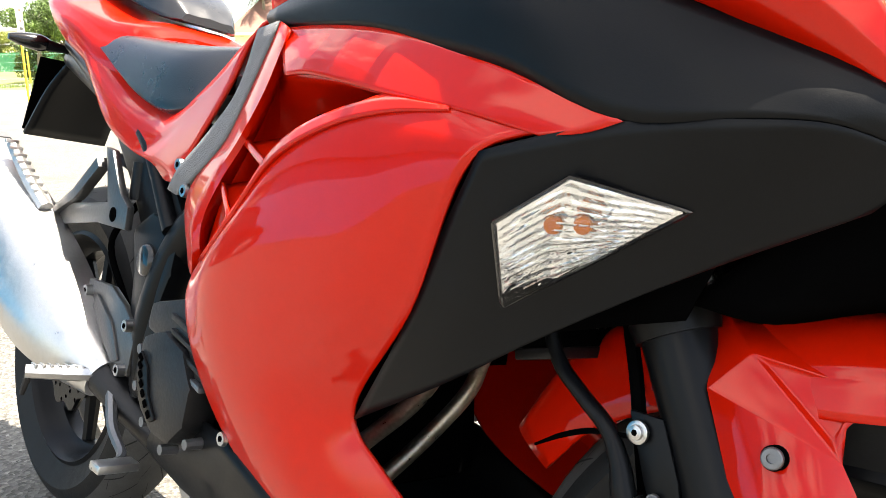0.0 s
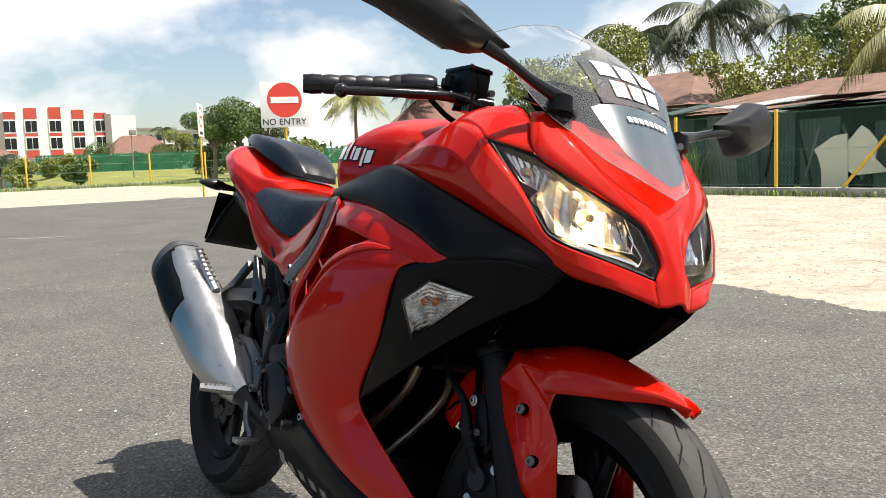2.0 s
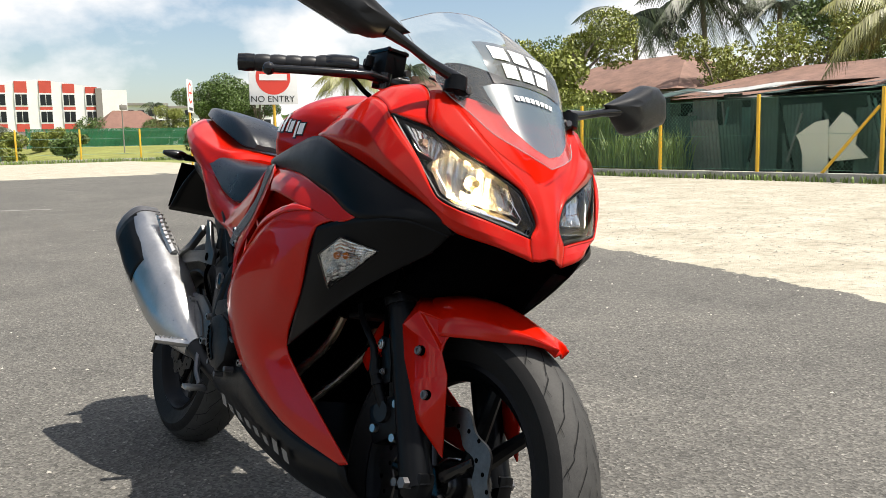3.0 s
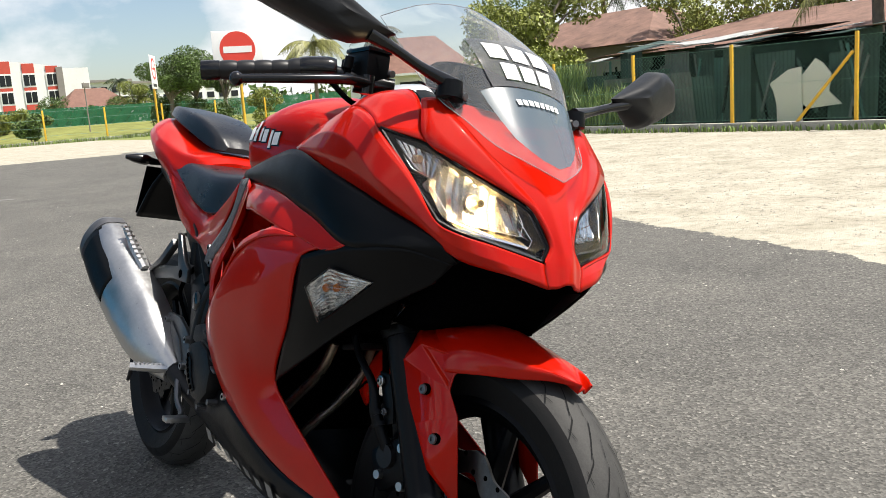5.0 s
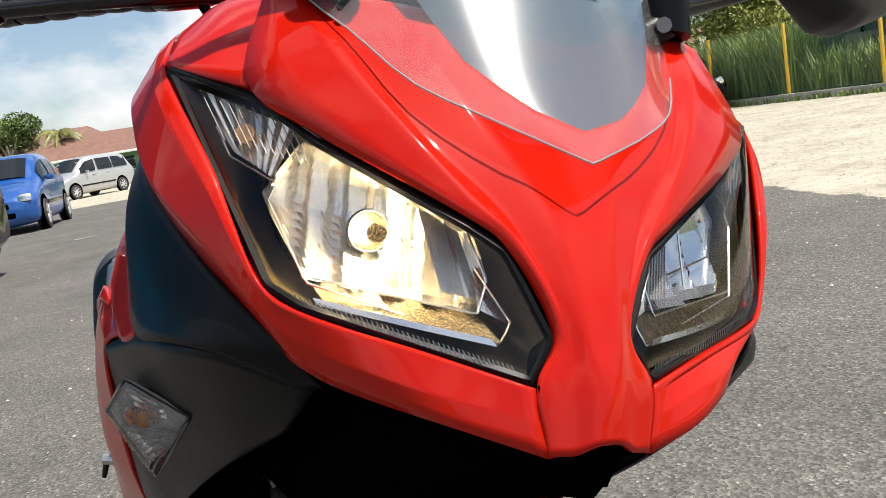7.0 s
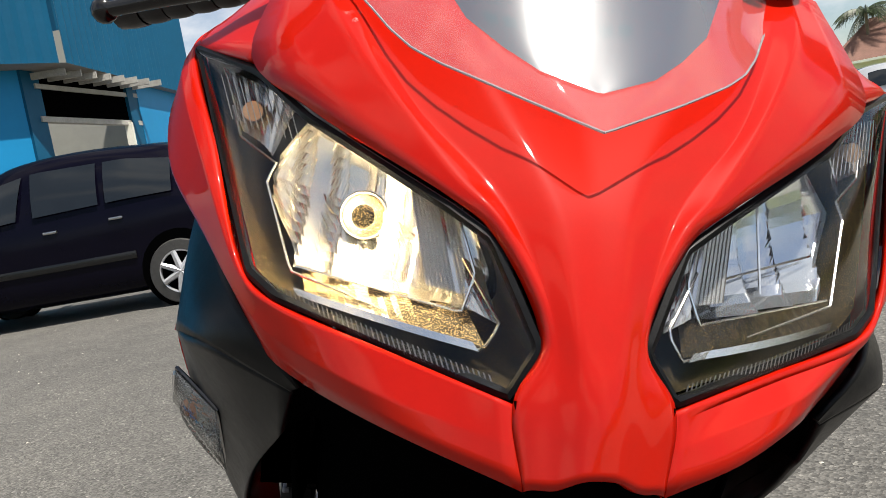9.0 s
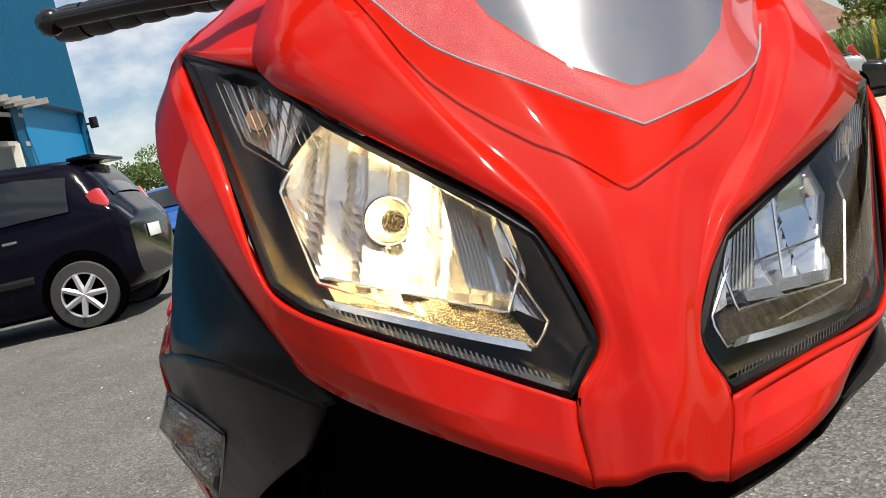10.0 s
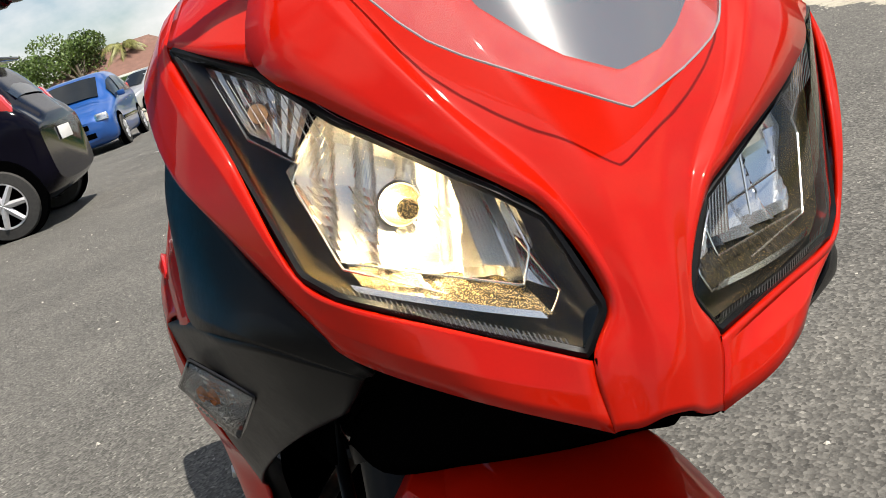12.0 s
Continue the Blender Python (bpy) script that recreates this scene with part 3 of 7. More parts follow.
def fluted(sx, pitch, rise, nu=120, nv=14):
    """The main reflector: a shallow bowl cut into upright flutes, alternately proud and sunk."""
    a, b = curve([(-.150, .866), (-.173, .831), (-.151, .782)], nv, True), curve([(-.061, .819), (-.051, .789), (-.058, .771)], nv, True)
    g = np.zeros((nv + 1, nu + 1, 3))
    for j in range(nv + 1):
        for i in range(nu + 1):
            u, v = i / nu, j / nv
            x, z = a[j] * (1 - u) + b[j] * u
            bowl = .012 * max(0.0, 1 - (2 * u - 1) ** 2) ** .5 * max(0.0, 1 - (2 * v - 1) ** 2) ** .5
            f = ((x + .18 - .10 * (z - .82)) / pitch) % 2.0
            step = rise * math.sin(math.pi * f) ** .3 if f < 1 else 0.0
            g[j, i] = on_lens(x, z, .024 + bowl + step + .0050 * (f % 1.0))
    return sheet_bm(flip(g, sx))


for sx in (1, -1):
    lit = sx == 1
    lamp = part("headlamp", sheet_bm(lens_grid(sx, .012, .26, 48, 24)), BEZEL, bike, "clear headlamp, lit warm" if lit else "clear headlamp, unlit")
    if lit:
        part("reflector", fluted(sx, .0105, .0085), VAPOUR, lamp, "fluted satin chrome reflector", smooth=False)
    else:
        part("reflector", fluted(sx, .026, .0045), MIRRORED, lamp, "broad-faceted mirror reflector", smooth=False)
        for za, zb in ((.806, .790),):
            part("facet_edge", tube_bm(lamp_line([(-.150, za), (-.075, zb)], .028, sx), .0007, 5, 10), CHROME, lamp)
        part("facet_edge", tube_bm(lamp_line([(-.110, .842), (-.108, .786)], .026, sx), .0008, 5, 10), CHROME, lamp)
    part("side_reflector", quad_patch(sx, [(-.090, .830), (-.080, .782)], [(-.068, .816), (-.058, .778)], 22, 8, lambda u, v: .020 + .006 * u + .0016 * (int(u * 22) % 2)), VAPOUR, lamp, "ribbed side reflector", smooth=False)
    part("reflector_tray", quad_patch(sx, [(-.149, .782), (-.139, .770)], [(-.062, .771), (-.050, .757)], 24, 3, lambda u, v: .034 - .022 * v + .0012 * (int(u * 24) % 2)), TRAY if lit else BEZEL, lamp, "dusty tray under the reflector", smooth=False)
    part("tray_edge", quad_patch(sx, [(-.146, .7735), (-.143, .7695)], [(-.056, .7595), (-.053, .7555)], 20, 2, lambda u, v: .011), CHROME, lamp, "chrome tray", smooth=False)
    part("corner_reflector", quad_patch(sx, [(-.062, .797), (-.061, .774)], [(-.054, .790), (-.045, .767)], 5, 5, lambda u, v: .020 + .010 * u * (1 - v)), VAPOUR, lamp, smooth=False)
    lens = part("lens", sheet_bm(lens_grid(sx, 0.0, -.006)), LENS, lamp, "clear plastic lens")
    lens.visible_shadow = False
    ring_pts = lamp_line(HL_UP + HL_LOW[::-1][:-1], .001, sx)
    part("seal", tube_bm(ring_pts + ring_pts[:1], .0030, 6, 140, straight=True), BLACK, lamp, "black rubber seal")
    ribs = bmesh.new()
    for k in range(46):
        u = k / 45
        x0, z0 = -.160 + .112 * u, .7765 - .029 * u
        q = [Vector(p) for p in lamp_line([(x0, z0), (x0 + .0009, z0 - .0003), (x0 + .0027, z0 - .0053), (x0 + .0018, z0 - .005)], .0035, sx)]
        ribs.faces.new([ribs.verts.new(p) for p in q])
    tagged(part("bezel_ribs", ribs, GREYM, lamp), kind="stuff")
    part("parking_reflector", quad_patch(sx, [(-.206, .897), (-.186, .856)], [(-.152, .872), (-.165, .841)], 14, 6, lambda u, v: .012 + .010 * math.sin(3.14 * u) + .002 * (int(u * 14) % 2)), VAPOUR, lamp, "small satin side reflector", smooth=False)
    for k in range(11):
        x0 = -.202 + .0044 * k
        part("lens_rib", tube_bm(lamp_line([(x0, .894 - .22 * (x0 + .2) - .004), (x0 + .012, .862 - .30 * (x0 + .2))], .003, sx), .00032, 5, 2), GREYM, lamp)
    a3 = lamp_line([(-.180, .868)], .010, sx)[0]
    part("parking_bulb", tube_bm([(a3[0], a3[1] + .012, a3[2]), (a3[0], a3[1], a3[2])], [.007, .006], 12, 4), CLEARBULB, lamp)
    for line in ([(-.196, .872), (-.188, .853), (-.163, .838)], [(-.163, .838), (-.168, .828), (-.149, .781), (-.052, .755), (-.044, .768), (-.062, .797)], [(-.066, .821), (-.056, .790), (-.062, .772), (-.146, .784)]):
        part("chrome_trim", tube_bm(lamp_line(line, .014, sx), .0008, 6, 40, straight=True), CHROME, lamp)
    c3 = lamp_line([(-.117, .813)], .038, sx)[0]
    if lit:
        part("bulb_ring", moved(lathe_bm([(.003, .0112), (-.002, .0118), (-.002, .0128), (.003, .0134)], 28, "y"), Matrix.Translation((c3[0], c3[1] - .006, c3[2]))), GREYM, lamp, "steel bulb ring")
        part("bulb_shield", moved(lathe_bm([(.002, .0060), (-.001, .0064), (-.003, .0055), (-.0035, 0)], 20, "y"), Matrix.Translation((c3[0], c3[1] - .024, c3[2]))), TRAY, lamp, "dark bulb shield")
        part("bulb_socket", moved(lathe_bm([(.004, .0114), (0, .0114), (0, .0050), (.004, .0046)], 28, "y"), Matrix.Translation((c3[0], c3[1] - .008, c3[2]))), BEZEL, lamp, "dusty dark bulb socket")
        part("bulb", tube_bm([(c3[0], c3[1] + .016, c3[2]), (c3[0], c3[1] + .002, c3[2])], [.0055, .0045], 10, 5), BULB, lamp, "glowing bulb")
glow = bpy.data.lights.new("headlamp_light", "POINT")
glow.energy, glow.color, glow.shadow_soft_size = 0.80, (1.0, 0.74, 0.38), 0.003
glow_ob = new("headlamp_light", glow)
glow_ob.matrix_world = bike.matrix_basis @ Matrix.Translation(on_lens(-.117, .813, .0195))

# indicators
sig = [Vector(p) for p in ((-.2495, .196, .649), (-.238, .145, .686), (-.196, .078, .674), (-.207, .214, .587))]
for sx in (1, -1):
    q = [Vector((p.x * sx, p.y if sx > 0 else sweep(-p.x, p.y), p.z)) for p in sig]
    outw = Vector((-0.88 * sx, -0.42, -0.22)).normalized()

    def on_signal(u, v, lift):
        """u runs from the rear corner over the top to the front one, v down to the lowest corner."""
        along = curve([tuple(q[0]), tuple(q[1]), tuple(q[2])], 20, True)
        low = curve([tuple(q[3]), tuple(q[3] * .93 + q[2] * .07), tuple(q[3] * .45 + q[2] * .55)], 20, True)
        k = min(19.999, u * 20)
        a = int(k)
        top, bot = along[a] * (1 - k + a) + along[a + 1] * (k - a), low[a] * (1 - k + a) + low[a + 1] * (k - a)
        dome = (math.sin(math.pi * v) * math.sin(math.pi * u)) ** .6 if 0 < u < 1 and 0 < v < 1 else 0.0
        return top * (1 - v) + bot * v + np.array(outw) * (lift + .009 * dome)

    base = np.stack([np.stack([on_signal(u, v, .0012 - .006 * math.sin(math.pi * u) * math.sin(math.pi * v) + min(1, 8 * u, 8 * v, 8 - 8 * u, 8 - 8 * v)
                                         * (.0005 * math.sin(74 * v + 2.2 * math.sin(8 * u)) + .0034 * noise.noise((6 * u, 4 * v, 3.1)) + .0004 * noise.noise((26 * u, 17 * v, 7.7))))
                               for u in np.linspace(0, 1, 56)]) for v in np.linspace(0, 1, 64)])
    body = part("indicator", sheet_bm(base), FACETED, bike, "clear kite-shaped indicator with an amber bulb", smooth=False)
    rng = random.Random(4)
    for u in (.42, .60):
        c = Vector(on_signal(u, .38, 0))
        part("amber_bulb", tube_bm([c, c + outw * 0.003], [.007, .006], 10, 3), AMBER, body)
    g = np.stack([np.stack([on_signal(u, v, .0045 + .0012 * (j % 2) * (v > .3)) for u in np.linspace(0, 1, 24)]) for j, v in enumerate(np.linspace(0, 1, 33))])
    cover = part("indicator_lens", sheet_bm(g), LENS, body, "clear lens with level ribs", smooth=False)
    cover.visible_shadow = False
    ribs = bmesh.new()
    for k in range(9):
        v = .36 + .065 * k
        for a, b in zip(np.linspace(.12, .84, 12), np.linspace(.175, .895, 12)):
            if rng.random() < .25:
                continue
            p0, p1, p2, p3 = [Vector(on_signal(uu, vv, .0040)) for uu, vv in ((a, v), (b, v), (b, v + .022), (a, v + .022))]
            ribs.faces.new([ribs.verts.new(p) for p in (p0, p1, p2, p3)])
    tagged(part("lens_ribs", ribs, CHROME, body, smooth=False), kind="stuff")
    ring = [p + outw * 0.002 for p in q]
    part("indicator_rim", tube_bm(ring + ring[:1], 0.0018, 6, 48, straight=True), GLOSS, body)

# windscreen
half_screen = [
    [(-.005, -.0995, .8628), (-.0025, -.1005, .8618), (0, -.101, .861)],
    [(-.050, -.0765, .8815), (-.027, -.0835, .8845), (0, -.083, .887)],
    [(-.090, -.043, .902), (-.050, -.057, .916), (0, -.061, .919)],
    [(-.118, .001, .935), (-.065, -.027, .955), (0, -.037, .959)],
    [(-.142, .040, .962), (-.080, .007, .995), (0, -.008, 1.000)],
    [(-.157, .090, 1.003), (-.095, .045, 1.045), (0, .030, 1.050)],
    [(-.153, .165, 1.060), (-.096, .125, 1.098), (0, .106, 1.112)],
    [(-.138, .262, 1.120), (-.078, .218, 1.150), (0, .198, 1.160)],
]
screen_rows = [r + [(-x, y, z) for x, y, z in r[:-1]][::-1] for r in half_screen]
SCREEN_GRID = surface(screen_rows, 40, 40)
screen = part("windscreen", sheet_bm(SCREEN_GRID), SCREEN, bike, "clear curved windscreen with a dark plate sticker")
screen.visible_shadow = False


def on_screen(u, v, lift):
    """A place on the windscreen, u across from its right edge, v up from its tip."""
    i, j = min(u * 40, 39.999), min(v * 40, 39.999)
    a, b = int(i), int(j)
    g = SCREEN_GRID
    p = (g[b, a] * (1 - i + a) + g[b, a + 1] * (i - a)) * (1 - j + b) + (g[b + 1, a] * (1 - i + a) + g[b + 1, a + 1] * (i - a)) * (j - b)
    return p + lift * np.array([0, -0.8, 0.6])


def screen_patch(name, u0, u1, v0, v1, material, lift, label, n=10, lean=0.0):
    g = np.stack([np.stack([on_screen(u + lean * (v - v0), v, lift) for u in np.linspace(u0, u1, n)]) for v in np.linspace(v0, v1, n)])
    return part(name, sheet_bm(g), material, screen, label)


film = np.stack([np.stack([on_screen(0.5 + w * s, v, 0.0015) for s in np.linspace(-1, 1, 14)]) for w, v in ((.02, .075), (.14, .095), (.24, .125), (.29, .18), (.32, .25), (.325, .35), (.32, .42), (.31, .484))])
film_ob = part("screen_film", sheet_bm(film), SMOKE, screen, "grey lower film")
film_ob.visible_shadow = False
screen_patch("plate_sticker", .26, .74, .485, .715, PLATEFILM, 0.003, "dark plate sticker")
for k in range(3):
    screen_patch("plate_mark", .315 + .115 * k, .315 + .115 * k + .092, .610, .685, WHITE, 0.005, "white bar", 4)
    screen_patch("plate_mark", .350 + .098 * k, .350 + .098 * k + .080, .515, .590, WHITE, 0.005, "white bar", 4)
for k in range(8):
    screen_patch("maker_mark", .345 + .038 * k, .345 + .038 * k + .028, .392, .420, WHITE, 0.004, "white bar", 3)
edge = np.concatenate([SCREEN_GRID[0, 20::-4], SCREEN_GRID[2::2, 0], SCREEN_GRID[-1, ::4], SCREEN_GRID[::-1, -1][::2], SCREEN_GRID[0, ::-4][:6]])
part("screen_edge", tube_bm(edge.tolist(), 0.0007, 6, 220, straight=True), clear_mat("screen_rim", (0.7, 0.72, 0.74), 0.2, 1.5, 0.5, (0.42, 0.43, 0.44)), screen)
part("instrument_housing", moved(section_loft_bm([oval(0, y, z, w, h) for y, z, w, h in ((.06, .985, .05, .012), (.10, 1.0, .11, .03), (.16, 1.02, .10, .035), (.19, 1.03, .06, .02))], 10, 20), Matrix()), SHADOW, bike, "black instrument housing")
both("inner_screen_trim", [[(-.13, .13, 1.0), (-.112, .07, .985), (-.085, .035, .968)], [(-.05, .13, .99), (-.045, .07, .975), (-.035, .035, .960)]], BLACK, bike, nu=12, nv=6)

# mirrors
for sx in (1, -1):
    arm = part("mirror", tube_bm([(-.132 * sx, .034, .968), (-.132 * sx, .036, .994)], [.021, .019], 20, 3), BLACK, bike, "black folding mirror")
    part("mount_lug", tube_bm([(-.132 * sx, .030, .978), (-.112 * sx, .030, .965)], [.012, .013], 12, 4), BLACK, arm)
    part("mount_bolt", tube_bm([(-.118 * sx, .014, .972), (-.117 * sx, .011, .972)], [.006, .006], 8, 2), GREYM, arm)
    part("stalk", tube_bm([(-.132 * sx, .034, .990), (-.185 * sx, .044, 1.006), (-.225 * sx, .046, 1.020), (-.275 * sx, .052, 1.036)], [.012, .0080, .0075, .012], 12, 16), GLOSS, arm)
    outline = ((.232, 1.042), (.300, 1.078), (.395, 1.121), (.440, 1.124), (.474, 1.110), (.488, 1.078), (.470, 1.068), (.392, 1.048), (.318, 1.022), (.292, 1.018), (.262, 1.028))
    cx, cz = .365, 1.066
    if sx < 0:
        outline = ((.226, 1.036), (.292, 1.072), (.372, 1.118), (.416, 1.128), (.462, 1.116), (.484, 1.074), (.478, 1.058), (.410, 1.026), (.352, 1.004), (.318, 1.002), (.262, 1.018))
    rings = []
    for shrink, dep in ((.35, -.036), (.72, -.031), (.90, -.020), (.98, -.004), (1.0, .010), (.97, .016), (.93, .017)):
        ring = []
        for x, z in outline:
            xx, zz = cx + (x - cx) * shrink, cz + (z - cz) * shrink
            ring.append((-xx * sx, .05 + .35 * (xx - .25) + dep * min(1.0, max(.35, (xx - .20) / .12)), zz))
        rings.append(ring)
    part("mirror_shell", section_loft_bm(rings, 18, 66, straight=True), SATIN, arm, "angular black mirror shell")
    part("mirror_glass", sheet_bm(np.array([[(-xx * sx, .05 + .35 * (xx - .25) + .0185, zz) for xx, zz in row] for row in (((.275, 1.028), (.32, 1.02), (.39, 1.046), (.465, 1.075)), ((.285, 1.058), (.33, 1.08), (.39, 1.108), (.455, 1.105)))])), CHROME, arm)

# handlebars with levers and the front brake reservoir
for sx in (1, -1):
    bar = part("handlebar", tube_bm([(-.085 * sx, .290, 1.000), (-.17 * sx, .337, 1.020), (-.235 * sx, .370, 1.014)], .012, 12, 12), GLOSS, bike, "black clip-on handlebar", STEER if sx < 0 else None)
    a, b = Vector((-.226 * sx, .366, 1.016)), Vector((-.348 * sx, .426, .993))
    part("grip_flange", tube_bm([a, a.lerp(b, .14)], [.0205, .0200, .0175], 18, 4), GRIP, bar)
    for k in range(4):
        p, q = a.lerp(b, .14 + .215 * k), a.lerp(b, .14 + .215 * (k + 1) - .012)
        part("grip", tube_bm([p, q], [.0160, .0170, .0174, .0170, .0160], 18, 8), GRIP, bar, "segmented rubber grip")
    part("grip_core", tube_bm([a, b], .0150, 14, 2), GRIP, bar)
    part("bar_end", tube_bm([(-.348 * sx, .426, .993), (-.376 * sx, .440, .988)], [.017, .018, .0165], 16, 6), GLOSS, bar)
    part("switch_block", tube_bm([(-.168 * sx, .338, 1.026), (-.174 * sx, .341, 1.025), (-.218 * sx, .362, 1.018), (-.226 * sx, .366, 1.016)], [.018, .0225, .0225, .020], 20, 9), GLOSS, bar, "round black throttle housing" if sx > 0 else "black switch housing")
    part("switch", box_bm(.016, .014, .030, (-.156 * sx, .326, 1.030), .003), BLACK, bar)
    part("lever_pivot", tube_bm([(-.135 * sx, .280, 1.018), (-.135 * sx, .280, .985)], [.012, .012], 14, 2), GLOSS, bar)
    part("lever", tube_bm([(-.135 * sx, .278, 1.004), (-.175 * sx, .272, 1.002), (-.27 * sx, .290, .986), (-.352 * sx, .320, .971)], [.010, .009, .008, .0075], 10, 20), GLOSS, bar, "black lever with a ball end")
    ball = bmesh.new()
    bmesh.ops.create_icosphere(ball, subdivisions=2, radius=.0125, matrix=Matrix.Translation((-.357 * sx, .323, .970)))
    part("lever_ball", ball, GLOSS, bar)
    if sx > 0:
        part("reservoir", box_bm(.046, .078, .050, (-.122, .312, 1.036), .005), BLACK, bar, "black brake fluid reservoir")
        part("reservoir_cap", box_bm(.049, .082, .008, (-.122, .312, 1.064), .0025), GLOSS, bar)
        for dx, dy in ((-.018, -.034), (.018, -.034), (-.018, .034), (.018, .034)):
            part("cap_screw", tube_bm([(-.122 + dx, .312 + dy, 1.0675), (-.122 + dx, .312 + dy, 1.0700)], .0035, 8, 1), GREYM, bar)
        part("reservoir_neck", tube_bm([(-.125, .305, 1.015), (-.125, .300, .995)], [.016, .017], 14, 2), GLOSS, bar)
        part("clamp_bolt", tube_bm([(-.098, .290, 1.030), (-.094, .268, 1.028)], [.0075, .0065], 10, 2), GREYM, bar)
        part("kill_switch", tube_bm([(-.158, .318, 1.030), (-.158, .314, 1.050)], [.009, .008], 10, 2), BLACK, bar)
        part("master_cylinder", tube_bm([(-.085, .275, 1.005), (-.150, .305, 1.004)], .017, 14, 4), GLOSS, bar)
        part("cable", tube_bm([(-.18, .33, 1.00), (-.16, .28, .965), (-.11, .24, .95), (-.07, .20, .88)], .005, 8, 20), SHADOW, bar)

# fuel tank
tank_secs = []
for y, hw, top, low in ((.30, .115, .955, .86), (.36, .160, .985, .84), (.46, .190, 1.003, .83), (.56, .196, .996, .82), (.615, .193, .968, .82), (.650, .172, .930, .815), (.700, .125, .870, .81), (.75, .075, .830, .79)):
    half = [(0, y, top), (-hw * .45, y, top - .006), (-hw * .80, y, top - .03), (-hw, y + .005, (top + low) / 2 + .02), (-hw * .93, y, low + .01), (-hw * .5, y, low)]
    tank_secs.append(half + [(0, y, low)] + [(-x, yy, z) for x, yy, z in half[1:]][::-1])
tank = part("fuel_tank", section_loft_bm(tank_secs, 36, 44), RED, bike, "glossy red fuel tank")
def tank_skin(y, z):
    """How far out the right side of the tank stands at that place."""
    best = -.05
    for f in tank.data.polygons:
        p = [tank.data.vertices[k].co for k in f.vertices]
        if f.center.x > 0 or len(p) != 4 or abs(f.center.y - y) > .05 or abs(f.center.z - z) > .05:
            continue
        for a, b, c in ((p[0], p[1], p[2]), (p[0], p[2], p[3])):
            d = (b.y - a.y) * (c.z - a.z) - (c.y - a.y) * (b.z - a.z)
            if abs(d) < 1e-12:
                continue
            u = ((y - a.y) * (c.z - a.z) - (c.y - a.y) * (z - a.z)) / d
            v = ((b.y - a.y) * (z - a.z) - (y - a.y) * (b.z - a.z)) / d
            if u >= -.01 and v >= -.01 and u + v <= 1.01:
                best = min(best, a.x + u * (b.x - a.x) + v * (c.x - a.x))
    return best


for dy, w, h, up in ((.000, .016, .046, .008), (.018, .010, .040, .005), (.036, .008, .026, .0), (.052, .016, .024, -.001), (.072, .008, .034, -.006), (.090, .018, .024, -.003)):
    for sx in (1, -1):
        for lift, mm, grow in ((.0014, GLOSS, .0028), (.0026, WHITE, 0)):
            y0, z0 = .596 - dy * 1.18, .910 - dy * .10 + up
            rows = []
            for b in (-h / 2 - grow, 0, h / 2 + grow):
                rows.append([((tank_skin(y0 + a - .35 * b, z0 + b) - lift) * sx, y0 + a - .35 * b, z0 + b) for a in (-w * .6 - grow, w * .6 + grow)])
            part("tank_badge", sheet_bm(np.array(rows)), mm, tank, "white badge shape with a black outline")

# seats and tail
def seat(name, secs, label):
    """Sections from front to back: place, half width, crown and lower edge; a crisp shoulder and a straight side."""
    out = []
    for y, hw, top, low in secs:
        h = top - low
        half = [(0, y, top), (-hw * .50, y, top - .002), (-hw * .80, y, top - .10 * h), (-hw * .88, y, top - .20 * h), (-hw * .99, y, low + .16 * h), (-hw, y, low + .06 * h), (-hw * .93, y, low)]
        out.append(half + [(0, y, low)] + [(-x, yy, z) for x, yy, z in half[1:]][::-1])
    return part(name, section_loft_bm(out, 34, 44), VINYL, bike, label)


seat("rider_seat", ((.76, .075, .835, .785), (.84, .115, .836, .752), (.93, .142, .838, .728), (1.02, .146, .845, .745), (1.12, .143, .856, .785), (1.20, .139, .864, .822), (1.26, .134, .870, .848), (1.285, .118, .868, .857)), "black vinyl rider seat")
seat("pillion_seat", ((1.125, .048, .906, .892), (1.15, .062, .932, .893), (1.20, .074, .962, .905), (1.28, .084, .992, .932), (1.38, .088, 1.010, .962), (1.46, .082, 1.022, .984), (1.53, .066, 1.026, .998), (1.575, .042, 1.020, 1.003)), "black vinyl pillion seat")
tail_secs = []
for y, (xi, zi), (xs, zs), (xo, zo), (xl, zl) in (
        (1.105, (.040, .862), (.095, .846), (.105, .815), (.09, .770)), (1.135, (.046, .884), (.112, .862), (.122, .822), (.105, .772)), (1.22, (.060, .893), (.128, .874), (.140, .830), (.125, .780)),
        (1.30, (.070, .918), (.137, .893), (.147, .866), (.130, .815)), (1.40, (.078, .953), (.137, .920), (.146, .892), (.125, .850)), (1.50, (.073, .980), (.120, .949), (.131, .928), (.105, .885)),
        (1.60, (.050, .990), (.085, .966), (.094, .950), (.070, .915)), (1.64, (.020, .982), (.050, .966), (.056, .955), (.040, .930))):
    half = [(0, y, zi + .001), (-xi, y, zi), (-xs * .965, y, zs + .004), (-xs, y, zs), (-xs * .5 - xo * .5, y, zs * .5 + zo * .5), (-xo, y, zo), (-xl, y, zl)]
    tail_secs.append(half + [(0, y, zl)] + [(-x, yy, z) for x, yy, z in half[1:]][::-1])
part("tail_cowl", section_loft_bm(tail_secs, 40, 52), RED, bike, "red tail cowl")
